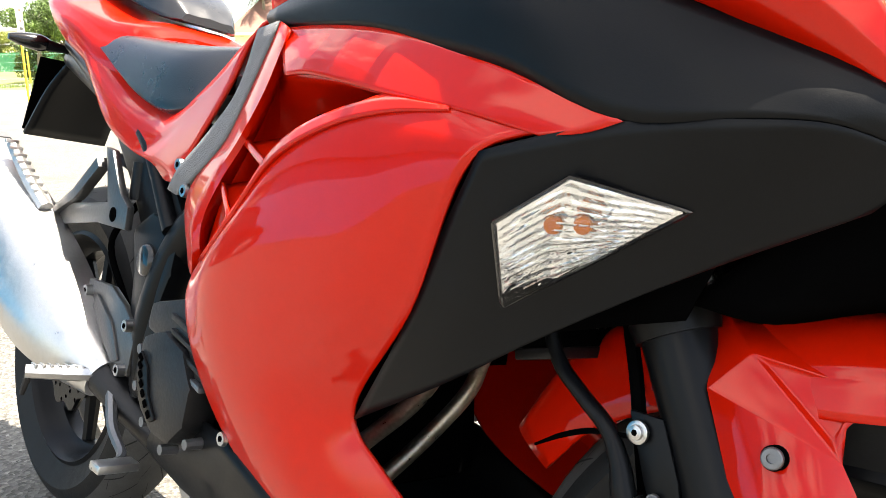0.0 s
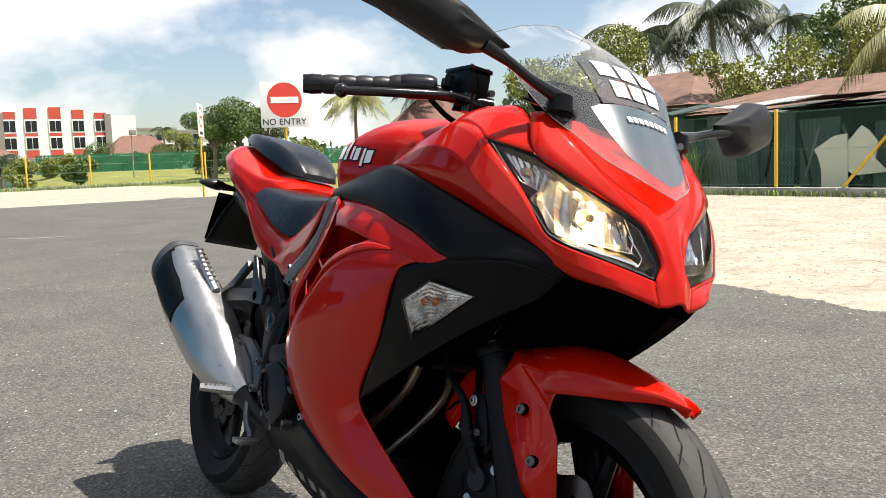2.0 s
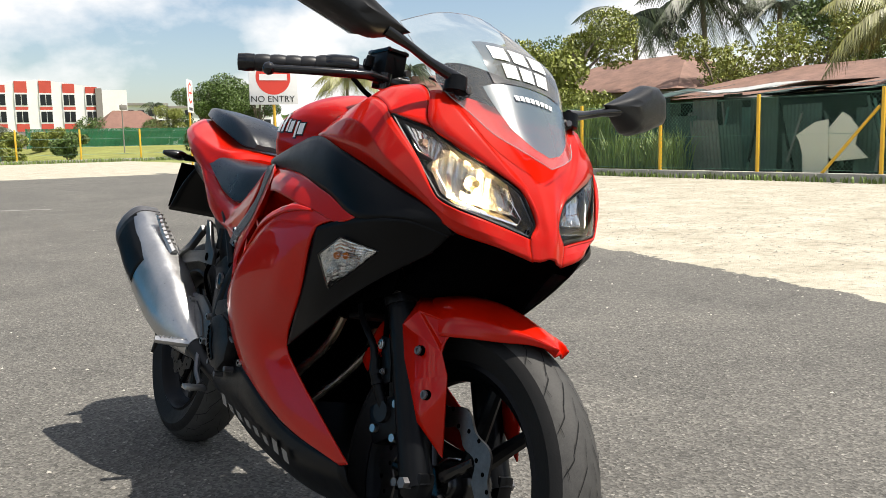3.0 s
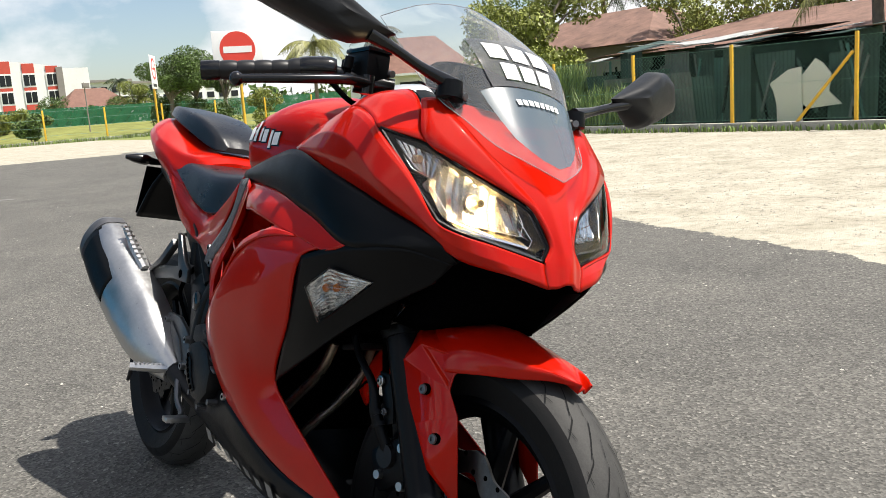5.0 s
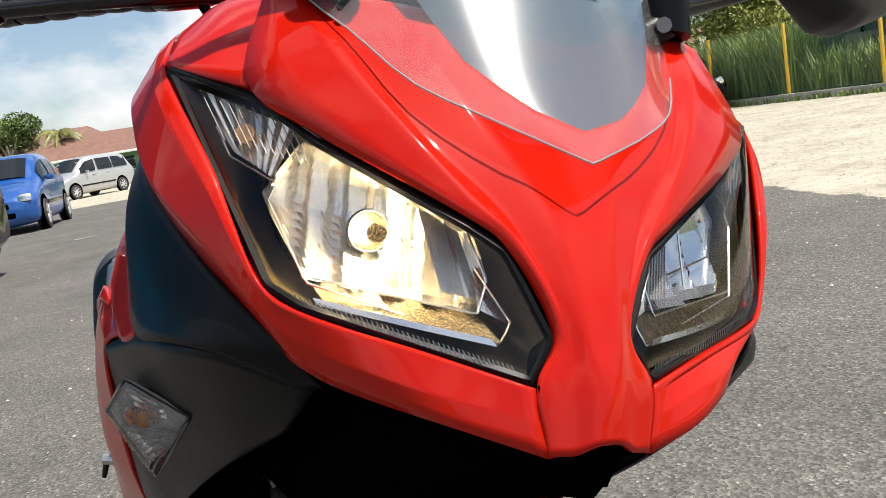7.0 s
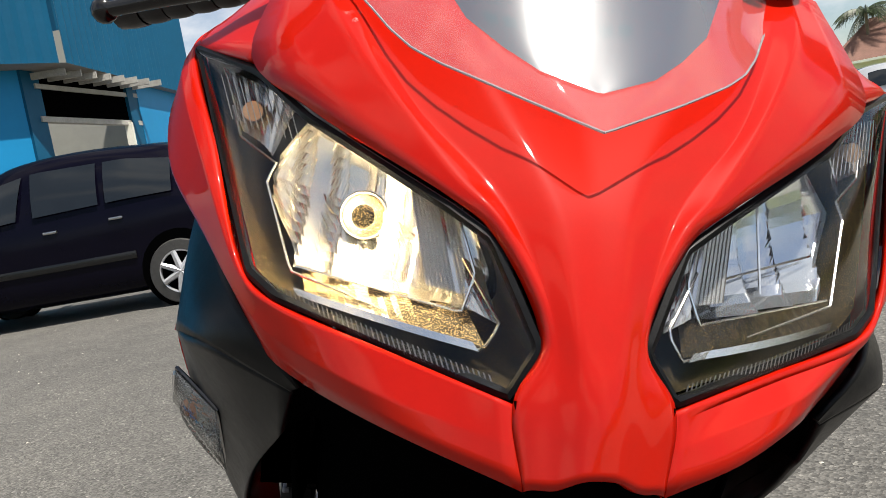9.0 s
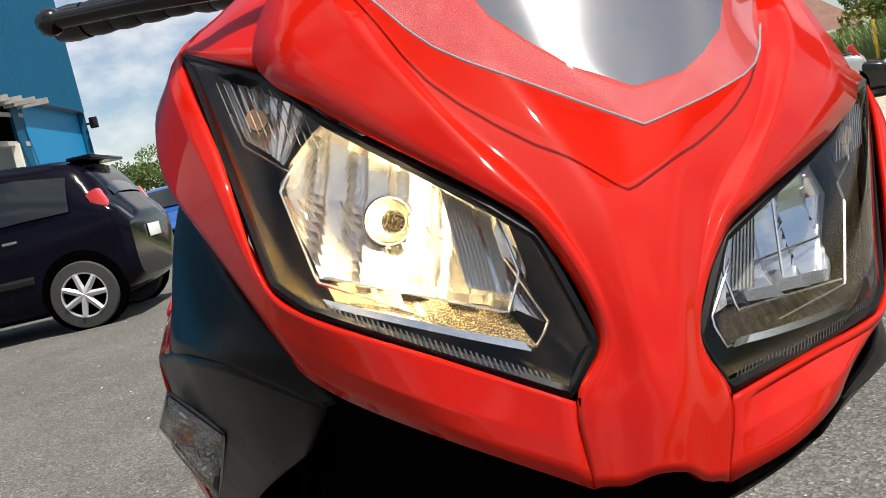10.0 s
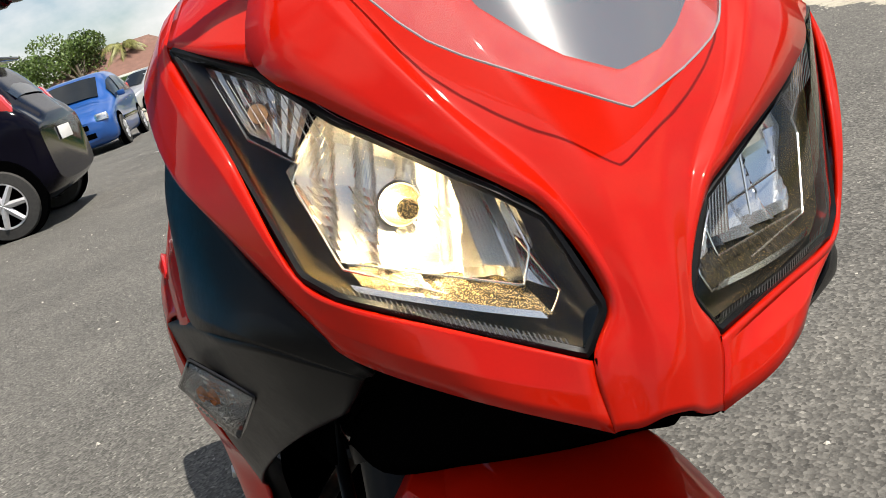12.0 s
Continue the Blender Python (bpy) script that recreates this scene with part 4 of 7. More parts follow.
flank = [
    [(-.150, .640, .850), (-.110, .790, .800), (-.100, .950, .750), (-.100, 1.060, .765), (-.095, 1.180, .815), (-.085, 1.300, .880)],
    [(-.188, .640, .822), (-.160, .790, .765), (-.142, .950, .712), (-.144, 1.060, .728), (-.141, 1.180, .780), (-.139, 1.300, .850)],
    [(-.186, .690, .760), (-.162, .830, .720), (-.147, .950, .682), (-.144, 1.060, .696), (-.140, 1.180, .748), (-.134, 1.300, .830)],
    [(-.164, .845, .637), (-.162, .870, .636), (-.154, .930, .655), (-.144, 1.040, .674), (-.136, 1.160, .716), (-.122, 1.300, .813)],
]
both("tail_flank", flank, RED, bike, nu=28, nv=14, label="red side panel under the seat")
trim_band = [
    [(-.2090, 0.5660, 0.8180), (-.2090, 0.6120, 0.7400), (-.2060, 0.6500, 0.6920), (-.2000, 0.7170, 0.6490), (-.1850, 0.7880, 0.6220)],
    [(-0.2030, 0.6160, 0.8140), (-0.2030, 0.6420, 0.7490), (-0.1980, 0.7050, 0.7000), (-0.1900, 0.7830, 0.6540), (-0.1780, 0.8280, 0.6270)],
]
both("textured_trim", trim_band, TEXTURED, bike, nu=18, nv=5, thick=.006, label="grey textured trim strip")
under = [[(-.10, 1.15, .76), (-.09, 1.35, .83), (-.06, 1.56, .88)], [(-.10, 1.15, .70), (-.09, 1.35, .77), (-.06, 1.58, .83)], [(0, 1.15, .70), (0, 1.35, .77), (0, 1.60, .83)]]
both("tail_underside", under, BLACK, bike, nu=14, nv=8)
holder = part("plate_holder", sheet_bm(surface([[(-.055, 1.56, .845), (0, 1.57, .85), (.055, 1.56, .845)], [(-.075, 1.62, .78), (0, 1.63, .78), (.075, 1.62, .78)], [(-.085, 1.70, .685), (0, 1.71, .685), (.085, 1.70, .685)]], 10, 10)), BLACK, bike, "black rear plate holder")
holder.modifiers.new("thickness", "SOLIDIFY").thickness = .008
part("plate_back", moved(box_bm(.17, .006, .16, bevel=.003), Matrix.Translation((0, 1.68, .765)) @ Matrix.Rotation(radians(22), 4, "X")), SHADOW, holder)
for sx in (1, -1):
    rs = part("rear_indicator", tube_bm([(-.03 * sx, 1.545, .85), (-.085 * sx, 1.55, .852), (-.105 * sx, 1.555, .853)], [.010, .008, .012], 10, 8), BLACK, bike, "slim rear indicator on a black stalk")
    part("indicator_shell", section_loft_bm([[(-x * sx, 1.56 + w * math.cos(a), .855 + h * math.sin(a)) for a in np.linspace(0, 6.2832, 10, endpoint=False)] for x, w, h in ((.100, .012, .010), (.12, .020, .016), (.15, .016, .013), (.175, .006, .006))], 10, 16), GLOSS, rs)
    part("indicator_glass", tube_bm([(-.118 * sx, 1.578, .857), (-.165 * sx, 1.572, .857)], [.010, .006], 8, 6), CHROME, rs)

# exhaust
def muffler_section(c, up, across, w, h):
    """Seven-sided outline, flat outside and ridged."""
    pts = ((-.55, 1), (.45, 1), (.95, .45), (1, -.35), (.5, -1), (-.5, -1), (-1, -.3), (-.95, .5))
    return [tuple(Vector(c) + Vector(across) * a * w + Vector(up) * b * h) for a, b in pts]


ax_up, ax_ac = Vector((0.10, -.45, .88)).normalized(), Vector((-1, -.08, -.1)).normalized()
m_pts = ((-.150, 1.010, .335, .026, .030), (-.168, 1.075, .368, .042, .052), (-.180, 1.150, .408, .056, .072), (-.196, 1.270, .475, .062, .080), (-.212, 1.395, .548, .062, .080), (-.222, 1.480, .598, .056, .072))
silencer = part("silencer", section_loft_bm([muffler_section((x, y, z), ax_up, ax_ac, w, h) for x, y, z, w, h in m_pts], 30, 32), ALU, bike, "brushed aluminium silencer with a black heat shield")
m_end = ((-.222, 1.480, .598, .058, .074), (-.226, 1.505, .612, .056, .070), (-.228, 1.520, .621, .044, .056), (-.228, 1.512, .618, .034, .044))
part("end_cap", section_loft_bm([muffler_section((x, y, z), ax_up, ax_ac, w, h) for x, y, z, w, h in m_end], 10, 32), GREYM, silencer, "cast grey end cap")
shield = []
for x, y, z, w, h in ((-.199, 1.300, .493, .065, .082), (-.209, 1.365, .531, .066, .083), (-.222, 1.478, .597, .060, .076)):
    s = [Vector(p) for p in muffler_section((x, y, z), ax_up, ax_ac, w, h)]
    k = (y - 1.30) / .18
    shield.append([tuple(s[1].lerp(s[2], .75 - .5 * k)), tuple(s[2]), tuple(s[3]), tuple(s[3].lerp(s[4], .3 + .5 * k))])
heat = part("heat_shield", sheet_bm(surface(shield, 14, 10)), BLACK, silencer, "black heat shield")
heat.modifiers.new("thickness", "SOLIDIFY").thickness = .004
part("link_pipe", tube_bm([(-.150, 1.020, .340), (-.128, .955, .305), (-.085, .880, .255), (-.03, .78, .215)], [.028, .024, .022], 14, 18), DARK, bike, "dark exhaust link pipe")
part("silencer_bolt", tube_bm([(-.150, 1.258, .512), (-.178, 1.250, .512)], [.019, .019], 14, 2), ALU, bike)
for line in ([(.050, .430, .545), (.052, .460, .488), (.050, .472, .448), (.015, .500, .382), (-.028, .524, .327), (-.060, .56, .27)],
             [(-.072, .390, .525), (-.077, .408, .480), (-.084, .428, .448), (-.100, .47, .400), (-.118, .52, .34)]):
    part("header_pipe", tube_bm(line, .0098, 14, 36), PIPE, bike, "tarnished header pipe")

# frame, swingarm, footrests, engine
# Engine and head in SHADOW: the cavity's shade is put into their colour.
part("engine_block", moved(box_bm(.30, .22, .30, bevel=.03), Matrix.Translation((0, .66, .44)) @ Matrix.Rotation(radians(-12), 4, "X")), SHADOW, bike, "engine coloured near-black for the shade behind the fairing")
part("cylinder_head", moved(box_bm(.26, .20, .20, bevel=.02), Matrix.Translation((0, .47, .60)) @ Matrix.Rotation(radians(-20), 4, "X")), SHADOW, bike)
ALONG_X = Matrix(((0, 0, -1, 0), (1, 0, 0, 0), (0, 1, 0, 0), (0, 0, 0, 1)))


def side_plate(outline, x, depth, bevel):
    """A plate with an outline of (y, z) whose outer face looks to the right, at -x."""
    return moved(prism_bm(outline, depth, bevel), Matrix.Translation((-x + depth, 0, 0)) @ ALONG_X)


cover = part("clutch_cover", side_plate([(.792, .446), (.800, .400), (.784, .360), (.745, .335), (.700, .332), (.668, .362), (.662, .410), (.690, .448), (.740, .462)], .206, .045, .010), DARK, bike, "dark clutch cover with a raised mark")
part("cover_lip", side_plate([(.784, .428), (.788, .398), (.774, .368), (.742, .349), (.728, .356), (.752, .380), (.762, .412)], .2095, .006, .002), BLACK, cover)
for k in range(7):
    u = k / 6
    part("cover_mark", moved(box_bm(.002, .009, .0065, bevel=.0006), Matrix.Translation((-.2105, .779 - .036 * u * u, .421 - .062 * u)) @ Matrix.Rotation(radians(30 + 20 * u), 4, "X")), SHADOW, cover)
for yy, zz in ((.806, .425), (.806, .378), (.776, .340), (.720, .322), (.664, .345)):
    part("cover_bolt", tube_bm([(-.180, yy, zz), (-.201, yy, zz)], [.0075, .0065], 8, 2), GREYM, cover)
case = part("upper_case", side_plate([(.806, .452), (.800, .486), (.716, .505), (.640, .480), (.630, .420), (.715, .408), (.740, .440)], .196, .06, .008), DARK, bike, "dark ribbed engine case")
for k in range(4):
    part("case_rib", side_plate([(.735 - .004 * k, .484 - .017 * k), (.650, .466 - .017 * k), (.648, .459 - .017 * k), (.733 - .004 * k, .477 - .017 * k)], .201, .010, .0015), GREYM if k == 3 else DARK, case)
for sx in (1, -1):
    part("frame_tube", tube_bm([(-.120 * sx, .46, .74), (-.122 * sx, .70, .66), (-.122 * sx, .87, .56), (-.125 * sx, .93, .42), (-.12 * sx, .93, .33)], [.022, .024, .028, .030, .024], 12, 26), BLACK, bike, "black steel frame")
    part("side_cover", moved(side_plate([(1.090, .712), (.930, .660), (.862, .590), (.868, .555), (.97, .543), (1.034, .619), (1.113, .692)], .136, .012, .004), Matrix.Diagonal((sx, 1, 1, 1))), BLACK, bike, "smooth black frame cover")
    part("subframe_tube", tube_bm([(-.14 * sx, .88, .57), (-.135 * sx, 1.00, .69), (-.115 * sx, 1.25, .78), (-.08 * sx, 1.5, .86)], .014, 10, 20), BLACK, bike)
    part("swingarm", tube_bm([(-.105 * sx, .95, .36), (-.115 * sx, 1.15, .335), (-.112 * sx, 1.385, .302)], [.030, .026, .024], 12, 16), GREYM if sx < 0 else DARK, bike)
    plate = part("footrest_bracket", moved(side_plate([(1.106, .470), (1.020, .470), (.975, .452), (.940, .430), (.930, .405), (.938, .355), (.994, .350), (1.041, .368), (1.100, .425)], .152, .010, .003), Matrix.Diagonal((sx, 1, 1, 1))), CASTL, bike, "cast grey footrest bracket")
    part("bracket_web", moved(side_plate([(1.060, .452), (1.000, .420), (.965, .372), (.985, .366), (1.030, .392), (1.074, .430)], .156, .006, .002), Matrix.Diagonal((sx, 1, 1, 1))), CASTL, plate)
    part("footrest", tube_bm([(-.150 * sx, 1.010, .343), (-.170 * sx, 1.015, .342), (-.250 * sx, 1.045, .340)], [.014, .012, .010], 8, 14), ALU, plate, "ridged aluminium footrest")
    for k in range(7):
        u = .3 + .1 * k
        c = Vector((-.150 * sx, 1.010, .350)).lerp(Vector((-.250 * sx, 1.045, .349)), u)
        part("footrest_ridge", box_bm(.004, .018, .006, c, .001), ALU, plate)
    part("footrest_feeler", tube_bm([(-.245 * sx, 1.045, .335), (-.248 * sx, 1.055, .305)], [.006, .004], 8, 3), DARK, plate)
    for yy, zz in ((1.090, .452), (1.080, .412), (.941, .427), (.950, .362)):
        part("bracket_bolt", tube_bm([(-.150 * sx, yy, zz), (-.163 * sx, yy, zz)], [.0095, .0085], 10, 2), STEEL, plate)
        part("bolt_socket", tube_bm([(-.1630 * sx, yy, zz), (-.1636 * sx, yy, zz)], [.0045, .0045], 6, 1), SHADOW, plate)
    casting = part("frame_casting", moved(side_plate([(.995, .560), (.940, .590), (.850, .575), (.862, .510), (.882, .470), (.872, .400), (.890, .330), (.945, .330), (.962, .400), (.972, .440), (.975, .500)], .146, .040, .012), Matrix.Diagonal((sx, 1, 1, 1))), BLACK, bike, "black frame casting at the swingarm pivot")
    part("pivot_plug", tube_bm([(-.140 * sx, .929, .522), (-.152 * sx, .929, .522), (-.1545 * sx, .929, .522)], [.024, .024, .019], 22, 4), GLOSS, casting, "round black pivot plug")
    arm2 = part("pillion_bracket", moved(side_plate([(1.090, .672), (1.066, .668), (1.020, .606), (.990, .590), (.990, .556), (1.090, .556), (1.260, .534), (1.290, .548), (1.270, .570), (1.120, .584), (1.062, .590), (1.078, .640)], .158, .012, .003), Matrix.Diagonal((sx, 1, 1, 1))), CASTL, bike, "grey cast pillion footrest hanger")
    part("hanger_rib", moved(side_plate([(1.100, .655), (1.180, .600), (1.262, .560), (1.262, .548), (1.170, .585), (1.090, .640)], .166, .018, .002), Matrix.Diagonal((sx, 1, 1, 1))), CASTL, arm2)
    part("hanger_hole", tube_bm([(-.1575 * sx, 1.035, .574), (-.1590 * sx, 1.035, .574)], .011, 14, 1), SHADOW, arm2)
    part("pillion_footrest", tube_bm([(-.180 * sx, 1.245, .560), (-.196 * sx, 1.30, .605), (-.206 * sx, 1.36, .655)], [.012, .011, .010], 8, 10), ALU, arm2, "folded pillion footrest")
    for k in range(8):
        c = Vector((-.186 * sx, 1.262, .585)).lerp(Vector((-.210 * sx, 1.352, .660)), k / 7)
        part("pillion_ridge", box_bm(.022, .006, .006, c, .001), ALU, arm2)
part("brake_pedal", tube_bm([(-.150, .985, .335), (-.165, .93, .285), (-.175, .87, .262), (-.205, .85, .258)], [.009, .008, .007, .009], 8, 14), GREYM, bike, "grey rear brake pedal")
part("pedal_pad", box_bm(.055, .03, .012, (-.195, .845, .262), .003), ALU, bike)
part("rear_brake_reservoir", tube_bm([(-.125, 1.02, .60), (-.125, 1.02, .655)], .018, 14, 3), BLACK, bike)
part("rear_brake_hose", tube_bm([(-.125, 1.02, .60), (-.14, 1.07, .53), (-.13, 1.03, .46), (-.13, .98, .42)], .005, 8, 18), SHADOW, bike)
part("shock_absorber", tube_bm([(0, .98, .66), (0, 1.02, .40)], [.03, .03], 14, 8), DARK, bike)
part("inner_mudguard", sheet_bm(surface([[(-.06, 1.05, .52), (0, 1.05, .53), (.06, 1.05, .52)], [(-.07, 1.15, .62), (0, 1.15, .635), (.07, 1.15, .62)], [(-.07, 1.30, .66), (0, 1.30, .675), (.07, 1.30, .66)]], 8, 8)), BLACK, bike)
part("side_stand", tube_bm([(.12, .86, .28), (.16, .90, .16), (.235, .93, -.055)], [.013, .011, .010], 10, 12), DARK, bike, "black side stand")
# Near-black inner sheets carry the shade under the fairing in their colour.
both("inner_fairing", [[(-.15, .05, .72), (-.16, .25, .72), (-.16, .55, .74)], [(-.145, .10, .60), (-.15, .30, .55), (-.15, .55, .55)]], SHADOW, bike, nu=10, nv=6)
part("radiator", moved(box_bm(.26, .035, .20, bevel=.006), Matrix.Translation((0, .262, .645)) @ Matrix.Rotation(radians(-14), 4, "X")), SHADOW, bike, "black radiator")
part("radiator_edge", moved(box_bm(.262, .042, .010, bevel=.002), Matrix.Translation((0, .240, .545)) @ Matrix.Rotation(radians(-14), 4, "X")), DARK, bike)
grille = bmesh.new()
for lean in (.6, -.6):
    for k in range(30):
        grille = joined(grille, moved(box_bm(.0011, .0012, .20), Matrix.Translation((-.150 + .0105 * k, -.0195, 0)) @ Matrix.Rotation(lean, 4, "Y")))
cull = [v for v in grille.verts if abs(v.co.x) > .131 or abs(v.co.z) > .1]
bmesh.ops.delete(grille, geom=cull, context="VERTS")
tagged(part("radiator_grille", moved(grille, Matrix.Translation((0, .262, .645)) @ Matrix.Rotation(radians(-14), 4, "X")), DARK, bike, "fine black radiator mesh"), kind="stuff")
# Added black plates that stop daylight showing through between engine and fairing.
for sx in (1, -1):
    part("daylight_blocker", box_bm(.120, .010, .16, (-.162 * sx, .575, .53)), SHADOW, bike)
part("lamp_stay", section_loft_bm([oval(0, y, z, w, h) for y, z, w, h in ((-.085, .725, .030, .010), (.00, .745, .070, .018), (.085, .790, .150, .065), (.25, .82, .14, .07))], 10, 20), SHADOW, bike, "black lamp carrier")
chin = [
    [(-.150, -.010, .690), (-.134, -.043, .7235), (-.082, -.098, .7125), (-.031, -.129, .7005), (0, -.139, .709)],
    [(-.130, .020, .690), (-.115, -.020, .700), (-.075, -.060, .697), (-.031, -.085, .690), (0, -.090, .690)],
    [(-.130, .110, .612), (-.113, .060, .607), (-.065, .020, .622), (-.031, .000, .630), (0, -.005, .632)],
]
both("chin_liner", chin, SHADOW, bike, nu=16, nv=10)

# fork, front mudguard and brake, turned with the steering
for sx in (1, -1):
    leg = part("fork_leg", tube_bm([(-.098 * sx, .000, .285), (-.098 * sx, .158, .605)], [.030, .029, .028, .030], 20, 10), BLACK, bike, "black fork slider", STEER)
    part("fork_collar", tube_bm([(-.098 * sx, .150, .588), (-.098 * sx, .170, .630)], [.033, .040, .041, .038], 24, 6), GLOSS, leg)
    part("dust_seal", tube_bm([(-.098 * sx, .144, .576), (-.098 * sx, .151, .590)], [.0335, .036], 24, 2), BLACK, leg)
    part("stanchion", tube_bm([(-.098 * sx, .160, .610), (-.098 * sx, .330, .955)], .0205, 18, 4), DARK, leg)
    part("axle_clamp", box_bm(.040, .05, .055, (-.098 * sx, .0, .290), .014), BLACK, leg)
    part("axle_nut", tube_bm([(-.118 * sx, 0, .293), (-.136 * sx, 0, .293)], [.011, .010], 6, 2), GREYM, leg)
    part("clamp_bolt", tube_bm([(-.122 * sx, .03, .285), (-.126 * sx, .03, .285)], [.008, .008], 6, 1), GREYM, leg)
part("lower_yoke", moved(box_bm(.25, .06, .035, bevel=.01), Matrix.Translation((0, .20, .69))), BLACK, bike, "", STEER)
caliper = part("brake_caliper", moved(box_bm(.05, .10, .075, bevel=.014), Matrix.Translation((-.085, .108, .375)) @ Matrix.Rotation(radians(-30), 4, "X")), BLACK, bike, "dark brake caliper", STEER)
for cy, cz in ((.082, .408), (.070, .350), (.128, .352)):
    part("caliper_bolt", tube_bm([(-.108, cy, cz), (-.119, cy, cz)], [.0085, .0075], 10, 2), STEEL, caliper)
part("caliper_piston_cap", tube_bm([(-.108, .118, .385), (-.118, .118, .385)], [.021, .019], 18, 2), DARK, caliper)
part("brake_hose", tube_bm([(-.098, .135, .41), (-.104, .150, .47), (-.108, .165, .53), (-.090, .20, .62), (-.03, .22, .75)], .006, 8, 24), SHADOW, bike, "black brake hose", STEER)
part("speed_cable", tube_bm([(-.105, .10, .38), (-.125, .138, .458), (-.125, .146, .480), (-.125, .162, .504), (-.125, .190, .523), (-.125, .217, .544), (-.125, .232, .574), (-.115, .24, .64)], [.010, .0105, .007, .0065, .0065, .0065], 10, 40), BLACK, bike, "black hose beside the fork")
part("fork_bracket", moved(side_plate([(.150, .522), (.120, .522), (.100, .480), (.092, .448), (.112, .440), (.128, .470)], .118, .006, .002), Matrix.Identity(4)), BLACK, bike, "black hose bracket on the fork")
for zz, yy, big in ((.508, .137, 1.0), (.462, .115, .65)):
    screw = part("bracket_screw", lathe_bm([(-.002, .0092 * big), (.0012, .0092 * big), (.0016, .0086 * big), (.0016, .0060 * big), (.0042, .0057 * big), (.0046, .0050 * big), (.0046, 0)], 22, "x"), STEEL if big == 1 else GREYM, bike, "steel screw with a washer", Matrix.Translation((-.1225, yy, zz)) @ Matrix.Rotation(math.pi, 4, "Z"))
    part("screw_socket", lathe_bm([(.0044, .0026 * big), (.0050, .0026 * big), (.0050, 0)], 6, "x"), SHADOW, screw)
part("cable_tie", tube_bm([(-.099, .249, .463), (-.108, .215, .482), (-.124, .172, .499), (-.121, .140, .503)], [.0012, .0024, .0026, .0020], 6, 16), SHADOW, bike, "black cable tie")
for yy, zz in ((.134, .452), (.124, .436)):
    part("hose_clamp", tube_bm([(-.1215, yy, zz), (-.1225, yy + .003, zz + .006)], .0128, 14, 2), BLACK, bike)


def guard_point(ang, lat, lift=0.0):
    """On the front mudguard: ang in degrees forward of straight up, lat across it."""
    r = .327 + lift - .30 * abs(lat) ** 1.6 * 1.4
    a = radians(ang)
    return (lat, -r * math.sin(a), .293 + r * math.cos(a))


guard_rows = []
for ang, half, drop, crest in ((-62, .050, .026, .030), (-50, .064, .034, .034), (-36, .080, .048, .032), (-22, .089, .060, .020), (-5, .0905, .066, .003), (7, .078, .059, -.007), (18, .060, .043, -.009), (25, .036, .024, -.010), (31.2, .011, .009, -.013)):
    guard_rows.append([guard_point(ang, -half * 1.03, -drop), guard_point(ang, -half, -drop * .45), guard_point(ang, -half * .72, crest - .007), guard_point(ang, 0, crest),
                       guard_point(ang, half * .72, crest - .007), guard_point(ang, half, -drop * .45), guard_point(ang, half * 1.03, -drop)])
mudguard = shell("front_mudguard", guard_rows, RED, bike, nu=36, nv=36, thick=.0035, label="red front mudguard with a bright tip", m=STEER)
def wing_bm(sx):
    """The shroud beside the fork: a flat lower blade, a fold across it and a sunken three-cornered field above."""
    p = {"a": (-.074, .128, .612), "b": (-.122, .104, .547), "g": (-.1190, .066, .452), "n": (-.1250, .083, .431), "f": (-.0950, -.040, .349), "e": (-.0960, -.008, .482),
         "d": (-.0995, .016, .518), "c": (-.0935, .021, .542), "h": (-.112, .083, .577), "t": (-.084, .000, .567), "u": (-.070, .010, .588),
         "h2": (-.1055, .0735, .572), "d2": (-.0935, .024, .530), "t2": (-.083, .012, .5655)}
    bm = bmesh.new()
    v = {k: bm.verts.new((x * sx, y, z)) for k, (x, y, z) in p.items()}
    for face in ("a b h", "b d h", "b g e d", "g n f e", "d c d2", "h d d2 h2", "h h2 t2 t", "h2 d2 t2", "d2 c t2", "c t t2", "a h t u"):
        bm.faces.new([v[k] for k in face.split()])
    bmesh.ops.recalc_face_normals(bm, faces=bm.faces)
    bmesh.ops.bevel(bm, geom=[e for e in bm.edges if len(e.link_faces) == 2], offset=.0016, segments=3, affect="EDGES", profile=0.5)
    return bm


for sx in (1, -1):
    w = part("mudguard_wing", wing_bm(sx), RED, mudguard, "red fork shroud")
    w.modifiers.new("thickness", "SOLIDIFY").thickness = .004
    for yy, zz, xx in ((.054, .510, .1135), (.019, .440, .1080)):
        part("wing_bolt", lathe_bm([(-.004, .0090), (.0030, .0090), (.0033, .0086), (.0033, 0)], 20, "x"), SHADOW, w, "", Matrix.Translation((-xx * sx, yy, zz)) @ Matrix.Rotation(math.pi if sx > 0 else 0, 4, "Z"))
        part("bolt_head", lathe_bm([(.003, .0080), (.0065, .0078), (.0073, .0068), (.0073, .0036), (.005, .0034), (.005, 0)], 18, "x"), GREYM, w, "", Matrix.Translation((-xx * sx, yy, zz)) @ Matrix.Rotation(math.pi if sx > 0 else 0, 4, "Z"))
# silver lettering bars on the belly pan
for k, h in enumerate((.024, .016, .016, .016, .016, .016, .024, .022)):
    y0 = .690 - k * .051
    for sx in (1, -1):
        rows = []
        for v in (0, 1):
            rows.append([(-(.1865 - .006 * (1 - v)) * sx, y0 - u, .262 - (.690 - y0 + u) * .068 + h * v) for u in (0, .010, .020, .027)])
        g = np.array(rows)
        g[0, :, 1] -= .010
        part("belly_mark", sheet_bm(g), SILVERVINYL, bike, "silver bar")


